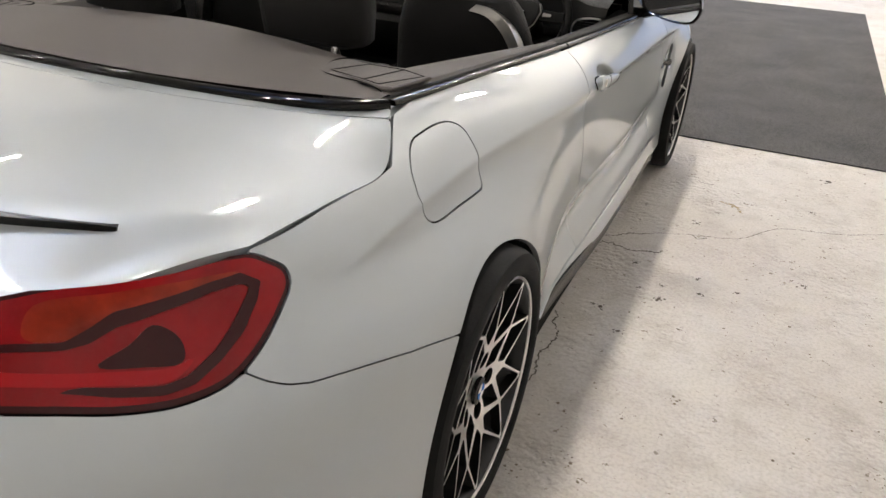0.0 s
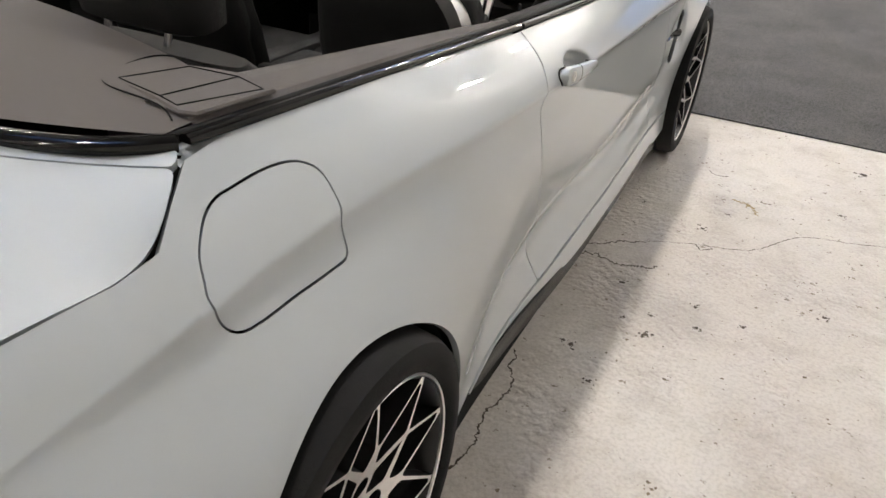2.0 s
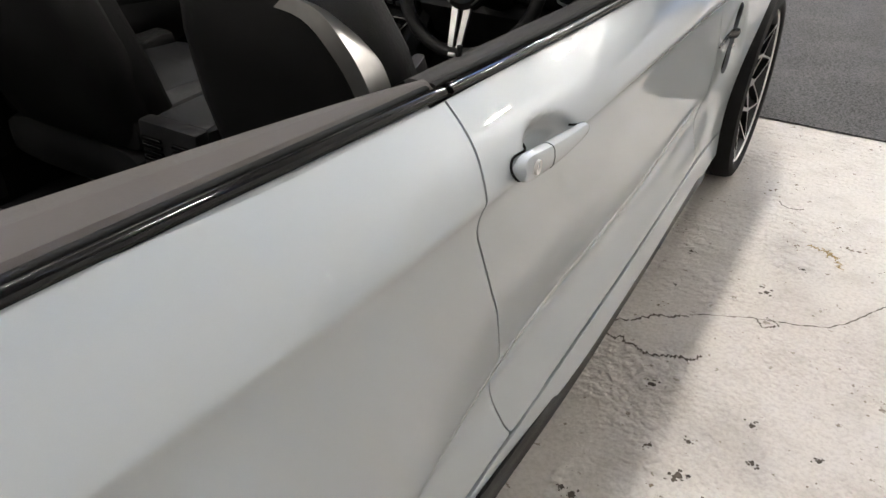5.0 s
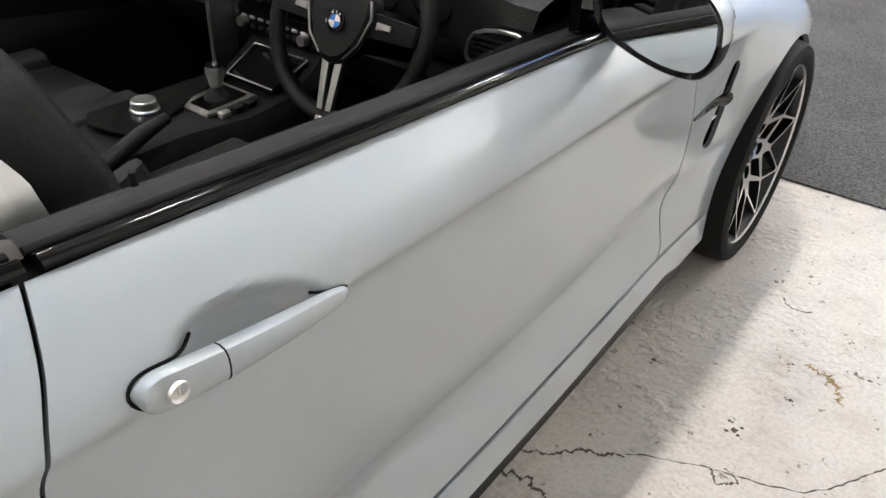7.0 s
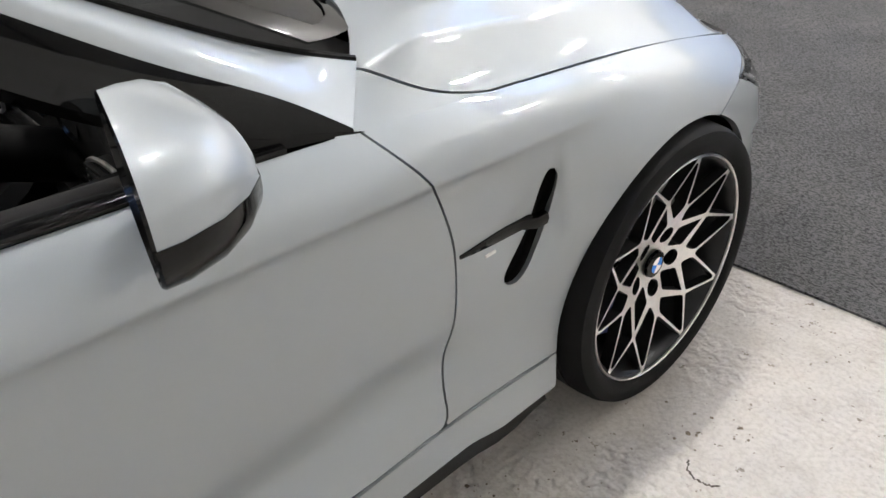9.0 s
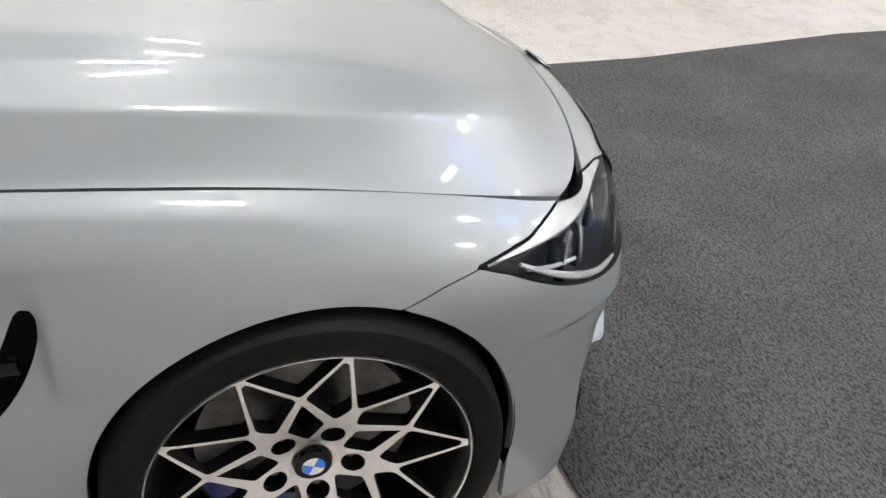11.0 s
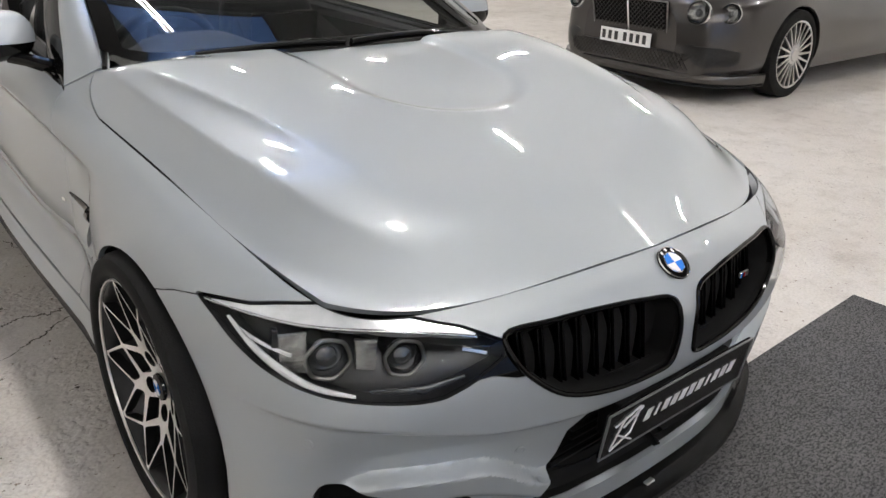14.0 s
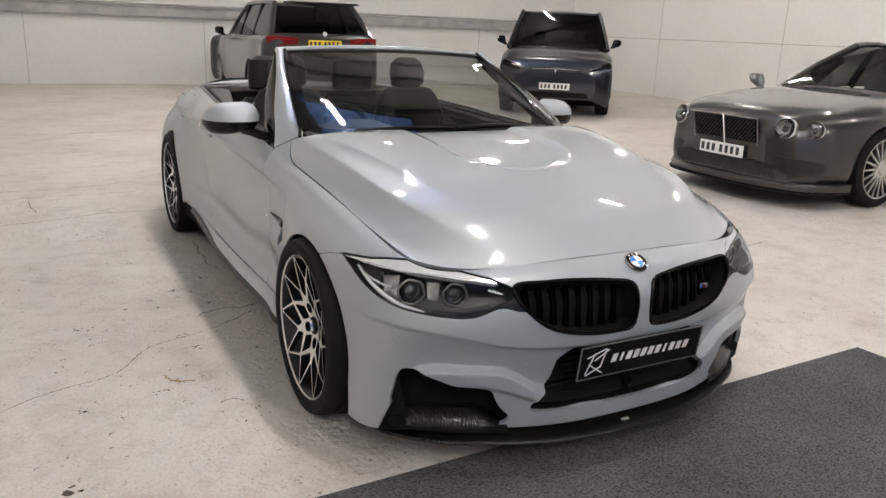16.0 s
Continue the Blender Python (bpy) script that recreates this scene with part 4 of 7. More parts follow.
    part("centre_cap", cap, BLACK_GLOSS, host, "black centre cap")
    for q in range(4):
        a0 = q * math.pi / 2 + .4
        fan = [(-hub_in + .0102, 0, 0)] + [(-hub_in + .0102, .020 * math.cos(a0 + k * math.pi / 16), .020 * math.sin(a0 + k * math.pi / 16)) for k in range(9)]
        part("cap_quadrant", (fan, [tuple(range(10))]), ROUNDEL_BLUE if q % 2 else WHITE, host, smooth=0)
    disc = revolve([(-hub_in - .07, .06), (-hub_in - .07, .19), (-hub_in - .10, .19), (-hub_in - .10, .06)], 64, closed=True)
    part("brake_disc", disc, STEEL, host, "grey brake disc")
    rows = []
    for a in np.linspace(math.radians(150), math.radians(215), 12):
        c, s = math.cos(a), math.sin(a)
        rows.append([(x, r * c, r * s) for x, r in ((-hub_in - .045, .125), (-hub_in - .038, .15), (-hub_in - .038, .19), (-hub_in - .06, .208), (-hub_in - .12, .208), (-hub_in - .12, .125))])
    part("brake_caliper", grid(rows, wrap=True, cap=True), BLUE_CALIPER, host, "blue painted brake caliper")
    part("wheel_back", revolve([(-w + .04, .0001), (-w + .04, rim_r - .03)], 48), DARK, host)


def put_wheel(y, r, x, rim_r, width, hub_in, turn):
    e = part("wheel", revolve([(-.12, .0001), (-.12, .03), (-.16, .03), (-.16, .0001)], 16), ALLOY_DARK, car, "twenty-inch ten-spoke two-tone alloy wheel")
    m = Matrix.Translation((x, y, r)) @ Matrix.Rotation(turn, 4, "X")
    e.matrix_basis = m
    wheel_parts(e, rim_r, r, width, hub_in)
    return e


WHEEL_F = put_wheel(2.812, .334, .922, .272, .255, .046, math.radians(41.5))
WHEEL_R = put_wheel(REAR_Y, .340, .918, .274, .275, .034, math.radians(REAR_TURN))


def twin(w, y, r, x, turn):
    """The same wheel on the other side, sharing its meshes."""
    e = w.copy()
    scene.collection.objects.link(e)
    e.matrix_basis = Matrix.Translation((-x, y, r)) @ Matrix.Rotation(math.pi, 4, "Z") @ Matrix.Rotation(turn, 4, "X")
    for o in list(w.children):
        c = o.copy()
        scene.collection.objects.link(c)
        c.parent = e
    return e


twin(WHEEL_F, 2.812, .334, .922, 1.0)
twin(WHEEL_R, REAR_Y, .340, .918, .5)

# ---- nose details ----
LAMP_INSIDE = material('lamp_inside', (.012, .012, .013), rough=.35, noise_scale=25, spread=.4)
BROW = material('brow_diffuser', (.80, .81, .82), rough=.16, metal=.35, noise_scale=30, spread=.12, coat=.6)
LAMP_SHELL = material("lamp_shell", (.55, .54, .52), rough=.25, metal=.9, noise_scale=40, spread=.35, bump=.25, bump_scale=160)
LENS_DARK = material("projector_glass", (.02, .021, .023), rough=.04, spec=.8, coat=.8)
SMOKE = material("smoked_lens", (.012, .012, .014), rough=.08, spec=.5)

def sunk(field, deep, **k):
    """A dark pocket under an opening: its floor and its walls."""
    return panel(field, push=-deep, flange=-deep, **k)


for way in (lambda p: p, mirrored):
    part("lamp_bridge", way(panel(np.minimum.reduce([in_link, -in_lamp - .002, -in_kidney - .001]), flange=.012, push=-.003)), BLACK_GLOSS, car, "gloss black bridge between headlamp and grille")
    grille = part("kidney_grille", way(sunk(in_kidney + .001, .07)), DARK, car, "black double-bar kidney grille")
    ring = [tuple(q) for q in body.at(kidney_line)[0]]
    nrm = body.at(kidney_line)[1]
    rim = tube([Vector(q) + Vector(n) * .001 for q, n in zip(ring, nrm)] + [Vector(ring[0]) + Vector(nrm[0]) * .001, Vector(ring[1]) + Vector(nrm[1]) * .001], .0055, 8)
    part("grille_frame", way(rim), BLACK_GLOSS, grille, "gloss black grille frame")
    for x in np.linspace(.075, .40, 8):
        for d in (-.006, .006):
            zs = [q[2] for q in ring if abs(q[0] - x) < .03]
            hi, lo = max(zs) - .008, min(zs) + .004
            y = float(np.interp(x, [0, .3, .45], [3.598, 3.575, 3.535]))
            sl = box(x + d - .0028, x + d + .0028, y - .07, y - .040, lo, hi, .0015, 1)
            part("grille_bar", way((
                [(q[0], q[1] - .34 * max(0, q[2] - .55) ** 1.05 * .9, q[2]) for q in sl[0]], sl[1])), GRILLE, grille, "black vertical grille bar")
    duct = part("side_intake", way(sunk(in_duct + .005, .075)), DARK, car, "black side air intake")
    part("intake_vane", way(slab([(.792, 3.318, .345), (.772, 3.336, .352), (.742, 3.345, .19), (.775, 3.338, .165), (.812, 3.305, .158)], .012, way=(0, -1, 0))), PLASTIC, duct, "black vertical vane")
    rows = []
    for t in np.linspace(0, 1, 15):
        x = .752 + (.455 - .752) * t
        y = float(np.interp(x, [.45, .57, .66, .752], [3.545, 3.485, 3.435, 3.372]))
        h = .045 + .012 * math.sin(math.pi * t) - .035 * step(t, .72, 1.0)
        y -= .018 + .012 * step(t, .6, 1.0)
        rows.append([(x, y + .006, .150), (x, y + .004, .172), (x, y - .012, .172 + h * .35), (x, y - .035, .172 + h * .75), (x, y - .06, .172 + h), (x, y - .09, .172 + h)])
    part("carbon_flap", way(grid(rows)), CARBON, duct, "glossy carbon-fibre flap")
    head = part("headlamp", way(sunk(in_lamp + .0015, .075)), LAMP_INSIDE, car, "clear-lens twin headlamp with dark inside")
    glass = part("lamp_cover", way(panel(in_lamp - .0015, flange=0, push=-.001)), LENS_GLASS, head, "clear lamp cover")
    glass.visible_shadow = False
    for c, r in (((.728, 3.322, .612), .044), ((.612, 3.400, .612), .040)):
        n = Vector((.30, .95, .05)).normalized()
        m = Matrix.Translation(c) @ n.to_track_quat("X", "Z").to_matrix().to_4x4()
        # six-sided light ring with rounded corners round a dark lens
        ring = []
        for k in range(36):
            a = 2 * math.pi * k / 36
            fold = math.cos(math.pi / 6) / math.cos((a + .26) % (math.pi / 3) - math.pi / 6)
            q = .45 + .55 * fold
            ring.append((.004, r * q * math.cos(a), r * .96 * q * math.sin(a)))
        part("light_ring", way(moved(tube(ring + ring[:2], .0040, 8), m)), STEEL, head, "grey six-sided light ring")
        part("projector_tube", way(moved(revolve([(.001, r * .92), (-.006, r * .84), (-.030, r * .80), (-.055, r * .95)], 32), m)), SMOKE, head, "dark projector tube")
        part("projector", way(moved(revolve([(.002, .0001), (-.001, r * .35), (-.012, r * .66), (-.022, r * .76)], 28), m)), LENS_DARK, head, "domed dark projector lens")
        part("bezel", way(moved(revolve([(-.014, r * .72), (-.006, r * .80), (-.014, r * .85)], 28), m)), CHROME, head, "chrome bezel")
    for block in ([(.795, 3.258, .656), (.752, 3.288, .662), (.757, 3.290, .580), (.798, 3.260, .588)], [(.682, 3.340, .648), (.648, 3.362, .648), (.653, 3.362, .584), (.684, 3.342, .588)]):
        part("projector_shell", way(slab(block, .012, .003, way=(.3, .9, 0))), LAMP_SHELL, head, "bright silver projector housing")
    part("lamp_divider", way(slab([(.800, 3.245, .668), (.792, 3.252, .668), (.800, 3.255, .590), (.808, 3.248, .592)], .016, .002, way=(.3, .9, 0))), SMOKE, head, "dark upright divider")
    brow_top = body.find([(.86, 3.10, .689), (.80, 3.225, .706), (.736, 3.30, .705), (.66, 3.35, .685), (.57, 3.41, .668), (.50, 3.465, .655)])
    brow = np.vstack([brow_top + (0, .05), (brow_top - np.array([(0, .003), (0, .018), (0, .027), (0, .027), (0, .019), (0, .009)]))[::-1]])
    part("light_brow", way(panel(np.minimum(body.inside(brow), in_lamp - .0025), flange=.02, push=-.004)), BROW, head, "white daytime light brow")
    edge_p, edge_n = body.at(brow_top - np.array([(0, .004), (0, .020), (0, .030), (0, .030), (0, .022), (0, .011)]))
    part("brow_edge", way(tube(along([tuple(Vector(q) - Vector(n) * .006) for q, n in zip(edge_p, edge_n)], 30), .0035, 8)), CHROME, head, "bright chrome brow edge")
    low_uv = body.find([(.850, 3.165, .662), (.835, 3.215, .630), (.812, 3.285, .597), (.775, 3.345, .574), (.72, 3.405, .563)])
    lp, ln = body.at(low_uv)
    hook = along([tuple(Vector(q) - Vector(n) * .012 + Vector((0, 0, .010))) for q, n in zip(lp, ln)], 24)
    part("light_guide", way(tube(hook, [.0035 + .004 * math.sin(math.pi * k / 23) for k in range(24)], 8)), BROW, head, "bright hooked lower light guide")
    bar_uv = body.find([(.845, 3.185, .655), (.822, 3.250, .640), (.795, 3.300, .632)])
    bp_, bn = body.at(bar_uv)
    part("light_bar", way(tube(along([tuple(Vector(q) - Vector(n) * .016) for q, n in zip(bp_, bn)], 12), .0040, 6)), BROW, head, "slim bright side bar")
    floor_uv = body.find([(.70, 3.42, .572), (.62, 3.475, .572), (.55, 3.505, .590)])
    fp, fn = body.at(floor_uv)
    part("lower_trim", way(tube([Vector(q) - Vector(n) * .012 + Vector((0, 0, .010)) for q, n in zip(fp, fn)], [.003, .008, .004], 8)), LAMP_INSIDE, head, "dark grey lower trim")
    tip_uv = body.find([(.53, 3.46, .628), (.49, 3.48, .618)])
    tp, tnn = body.at(tip_uv)
    part("marker", way(tube([Vector(q) - Vector(n) * .008 for q, n in zip(tp, tnn)], .006, 6)), CHROME, head, "small bright marker")
    # parking sensors
    for spot in ((.806, 3.36, .467), (.42, 3.55, .375), (.36, 3.56, .318)):
        q, n = (k[0] for k in body.at(body.find([spot])))
        m = Matrix.Translation(q) @ Vector(n).to_track_quat("X", "Z").to_matrix().to_4x4()
        part("parking_sensor", way(moved(join(revolve([(.0015, .0001), (.0012, .0085), (.0004, .0092)], 20), revolve([(.0006, .0096), (.0012, .0106), (.0004, .0112)], 20)), m)), [PAINT], car, "small round parking sensor")
    # wing vent
    vent = part("wing_vent", way(sunk(in_vent + .001, .035)), DARK, car, "black gill vent in the wing")
    rows = []
    for t in np.linspace(0, 1, 9):
        y, z = 2.226 + .200 * t, .636 - .006 * t
        surf = body.at(body.find([(.88, y, z)], SIDE))[0][0]
        c = Vector((max(surf[0] + .0005, .880 if t > .8 else 0), y, z))
        hgt = .0035 + .0085 * math.sin(math.pi * .5 * min(1, t * 1.6))
        rows.append([c + Vector((-.010, 0, hgt)), c + Vector((.002, 0, hgt * .8)), c + Vector((.005, 0, 0)), c + Vector((.002, 0, -hgt)), c + Vector((-.012, 0, -hgt))])
    part("vent_blade", way(grid(rows, wrap=True, cap=True)), BLACK_GLOSS, vent, "gloss black vent blade")
    part("vent_emblem", way(box(.893, .8965, 2.256, 2.280, .633, .639, .001, 1)), SATIN, vent, "small silver emblem")

mouth = part("lower_grille", welded(both(sunk(in_mouth + .005, .06))), DARK, car, "black lower air intake")
for z in np.arange(.286, .43, .022):
    w = .25 if z > .32 else .31
    part("grille_slat", box(-w, w, 3.515, 3.525, z, z + .006, .001, 1), PLASTIC, mouth)
# small tricolour emblem in one kidney
emblem = part("grille_emblem", box(-.376, -.340, 3.517, 3.523, .552, .568, .002, 1), SATIN, car, "small silver emblem on the grille")
for k, mt in enumerate((ROUNDEL_BLUE, DARK, RED_BAR)):
    part("emblem_bar", box(-.345 - .006 * k, -.341 - .006 * k, 3.5225, 3.5245, .554, .566), mt, emblem, smooth=0)
# carbon splitter
path = [(.835, 3.24), (.80, 3.315), (.735, 3.388), (.66, 3.447), (.57, 3.495), (.46, 3.545), (.3, 3.598), (.15, 3.617), (0, 3.622)]
path = path + [(-x, y) for x, y in path[-2::-1]]
pp = along([(x, y, 0) for x, y in path], 81)
rows = []
for i, q in enumerate(pp):
    d = Vector(pp[min(i + 1, 80)] - pp[max(i - 1, 0)]).normalized()
    inn = Vector((-d.y, d.x, 0))
    if inn.dot(Vector((q[0], q[1] - 3.0, 0))) > 0:
        inn = -inn
    c = Vector((q[0], q[1], .118))
    rows.append([c + Vector((0, 0, .004)), c + inn * .004 + Vector((0, 0, .011)), c + inn * .03 + Vector((0, 0, .013)), c + inn * .075 + Vector((0, 0, .020)), c + inn * .105 + Vector((0, 0, .034)), c + inn * .11 + Vector((0, 0, .0)), c + inn * .01 + Vector((0, 0, -.006))])
part("front_splitter", grid(rows, wrap=True, cap=True), CARBON, car, "glossy carbon-fibre front splitter")
part("splitter_badge", box(-.006, .024, 3.574, 3.588, .131, .137, .002, 1), SATIN, car, "small silver badge on the splitter")

# roundel on the nose
def roundel(host, m, r):
    b = part("roundel", moved(revolve([(0, .0001), (0, r), (.004, r * .99), (.0055, r * .93), (.005, r * .62), (.0052, .0001)], 40), m), BLACK_GLOSS, host, "round emblem with blue and white quarters")
    part("roundel_ring", moved(join(revolve([(.004, r * 1.0), (.0066, r * .97), (.005, r * .92)], 40), revolve([(.005, r * .64), (.0062, r * .61), (.005, r * .58)], 40)), m), CHROME, b, "chrome ring")
    for q in range(4):
        a0 = q * math.pi / 2
        fan = [(.0058, 0, 0)] + [(.0058, r * .58 * math.cos(a0 + k * math.pi / 16), r * .58 * math.sin(a0 + k * math.pi / 16)) for k in range(9)]
        part("quarter", moved((fan, [tuple(range(10))]), m), ROUNDEL_BLUE if q % 2 else WHITE, b, smooth=0)
    for k in range(3):
        a = math.pi / 2 + (k - 1) * .55
        part("mark", moved(box(.0056, .0062, r * .79 * math.cos(a) - r * .07, r * .79 * math.cos(a) + r * .07, r * .79 * math.sin(a) - r * .08, r * .79 * math.sin(a) + r * .08), m), WHITE, b, smooth=0)
    return b


q, n = (k[0] for k in body.at(body.find([(0.004, 3.535, .684)])))
n = Vector((0, n[1], n[2])).normalized()
mb = Matrix.Translation((0, q[1], q[2])) @ n.to_track_quat("X", "Z").to_matrix().to_4x4()
roundel(car, mb, .041)

# show plate: black, with a pale emblem and a row of slanted pale blocks
TEXT_GREY = material("pale_lettering", (.55, .55, .55), rough=.4)
plate_m = pose(0, 3.612, .397, -7, 0, 0)
board = part("show_plate", moved(box(-.262, .262, -.006, .004, -.060, .060, .003, 1), plate_m), BLACK_GLOSS, car, "black dealer show plate with pale lettering bars")
part("plate_rim", moved(join(box(-.264, .264, .002, .006, .058, .061), box(-.264, .264, .002, .006, -.061, -.058), box(.261, .265, .002, .006, -.061, .061), box(-.265, -.261, .002, .006, -.061, .061)), plate_m), RIM_GREY, board, "thin grey rim", smooth=0)
for k in range(11):
    x = .120 - k * .0315
    w = .0105 if k not in (1, 7) else .005
    letter = slab([(x + w + .004, .0052, -.012), (x + w - .004, .0052, .018), (x - w - .004, .0052, .018), (x - w + .004, .0052, -.012)], .001, way=(0, 1, 0))
    part("lettering_bar", moved(letter, plate_m), TEXT_GREY, board, smooth=0)
for a, b in (((.235, -.04), (.205, .035)), ((.235, .02), (.16, .045)), ((.16, .045), (.175, -.02)), ((.225, -.005), (.165, -.045)), ((.205, .005), (.150, .04)), ((.175, -.02), (.235, -.045))):
    part("emblem_stroke", moved(tube([(a[0], .006, a[1]), (b[0], .006, b[1])], .0022, 6), plate_m), TEXT_GREY, board)
part("plate_bracket", box(-.20, .20, 3.545, 3.604, .345, .445, .004, 1), PLASTIC, car)

# ---- door handles ----
def handle_y(t):
    return .849 + .258 * t


def handle_z(t):
    return .851 - .026 * t


def handle_h(t):
    round_ends = max(0.0, 1 - max(0.0, 1 - t / .11) ** 2) * max(0.0, 1 - max(0.0, (t - .84) / .16) ** 2)
    return .0235 * (1 - .55 * t**1.1) * math.sqrt(round_ends + .012)


skin_0, skin_1 = body.at(body.find([(.87, .845, .853), (.87, 1.11, .826)], SIDE))[0][:, 0]
for s in (1, -1):
    rows = []
    for t in np.r_[0, .01, .025, .045, .07, np.linspace(.1, .84, 14), .88, .92, .95, .975, .99, 1]:
        h = handle_h(t)
        skin = skin_0 + (skin_1 - skin_0) * t
        proud = (.023 - .009 * t) * min(1, .25 + h / .012) + .008 * math.sin(math.pi * t)
        ring = []
        for k in range(12):
            c, q = math.cos(k * math.pi / 6), math.sin(k * math.pi / 6)
            ring.append((s * (skin + proud * .52 + proud * .48 * math.copysign(abs(c) ** .7, c)), handle_y(t), handle_z(t) + h * math.copysign(abs(q) ** .8, q)))
        rows.append(ring)
    h = part("door_handle", grid(rows if s < 0 else [list(reversed(r)) for r in rows], wrap=True, cap=True), PAINT, car, "body-coloured bar door handle")
    for t, w, g in ((.12, .018, .010), (.90, .011, .004)):
        y, z = handle_y(t), handle_z(t)
        part("handle_foot", box(min(s * .84, s * (skin_1 + .008)), max(s * .84, s * (skin_1 + .008)), y - w, y + w, z - g, z + g, .004, 1), PAINT, h)
    cut_row = rows[9]
    mid_z = sum(q[2] for q in cut_row) / 12
    slit = [[(q[0] + s * .0006, yj, mid_z + (q[2] - mid_z) * 1.03) for q in cut_row] for yj in (cut_row[0][1], cut_row[0][1] + .0016)]
    part("handle_joint", grid(slit if s < 0 else [list(reversed(r)) for r in slit], wrap=True, cap=True), DARK, h, smooth=0)
    edge = lambda t, up: (handle_y(t), handle_z(t) + up * handle_h(t) * (.62 if up > 0 else 1))
    for ends in ((edge(.32, 1), edge(.2, 1), edge(.08, 1), edge(.02, 1), (handle_y(0) - .002, .850), edge(.02, -1), edge(.08, -1)), (edge(.83, 1), edge(.88, 1), edge(.92, 1), edge(.985, 1), (handle_y(1) + .002, .825))):
        uv = body.find([(.87, y, z) for y, z in ends], SIDE)
        q = [(s * (p[0] + .0012), p[1], p[2]) for p in along([tuple(p) for p in body.at(uv)[0]], 24)]
        part("handle_gap", tube(q, .0020, 6), DARK, h, "dark gap round the handle")
    if s > 0:
        m = Matrix.Translation((skin_0 + .0252, .881, .849)) @ Matrix.Rotation(.05, 4, "Z")
        part("key_lock", moved(join(revolve([(.001, .0001), (.001, .008), (.004, .0105), (.0, .0115)], 24), box(.0012, .0022, -.001, .001, -.004, .004)), m), SATIN, h, "round key lock")

# ---- door mirrors ----
ring_xz = ring_round([(.812, .938), (.87, .914), (.965, .902), (1.015, .914), (1.036, .955), (1.026, 1.003), (.985, 1.034), (.90, 1.047), (.825, 1.043), (.795, .995)], 4)
ring_xz = ring_xz + (0, .010)
cx, cz = ring_xz.mean(0)
for s in (1, -1):
    rows, glass_pts = [], []
    for y, k, dx, dz in ((1.745, .90, 0, 0), (1.735, .97, 0, 0), (1.738, 1.0, 0, 0), (1.76, 1.01, 0, 0), (1.795, .97, -.004, .0), (1.825, .86, -.012, -.002), (1.848, .68, -.02, -.006), (1.862, .42, -.028, -.010), (1.867, .05, -.03, -.012)):
        rows.append([(s * (cx + (x - cx) * k + dx), y - .26 * (x - cx) * max(0.0, min(1.0, (1.85 - y) / .1)), cz + (z - cz) * k + dz) for x, z in ring_xz])
    rows = [[(q[0], q[1], .978) if abs(q[2] - .978) < .0125 else q for q in r] for r in rows]
    v, f = grid(rows, wrap=True, cap=False)
    if s > 0:
        f = [tuple(reversed(q)) for q in f]
    up, low = [], []
    for q in f:
        zc = sum(v[i][2] for i in q) / 4
        (up if zc > .978 and min(q) // len(ring_xz) >= 2 else low).append(q)
    mir = part("door_mirror", (v, low), BLACK_GLOSS, car, "silver-capped door mirror with black base")
    part("mirror_cap", (v, up), PAINT, mir, "silver mirror cap")
    part("mirror_glass", ([(s * (cx + (x - cx) * .91), 1.7445 - .26 * .91 * (x - cx), cz + (z - cz) * .91) for x, z in ring_xz], [tuple(range(len(ring_xz)))]), MIRROR, mir, "mirror glass", smooth=0)
    arm = [(s * .77, 1.88, .905), (s * .80, 1.87, .915), (s * .835, 1.85, .928), (s * .88, 1.83, .94)]
    part("mirror_arm", tube(arm, [.026, .022, .02, .02], 10), BLACK_GLOSS, mir, "gloss black mirror arm")

# ---- tail lamps ----
def lamp_patch(points, round_it=True):
    """A shape laid on the lamp."""
    k = body.find(points)
    return body.inside(ring_round(k, 4) if round_it else k)


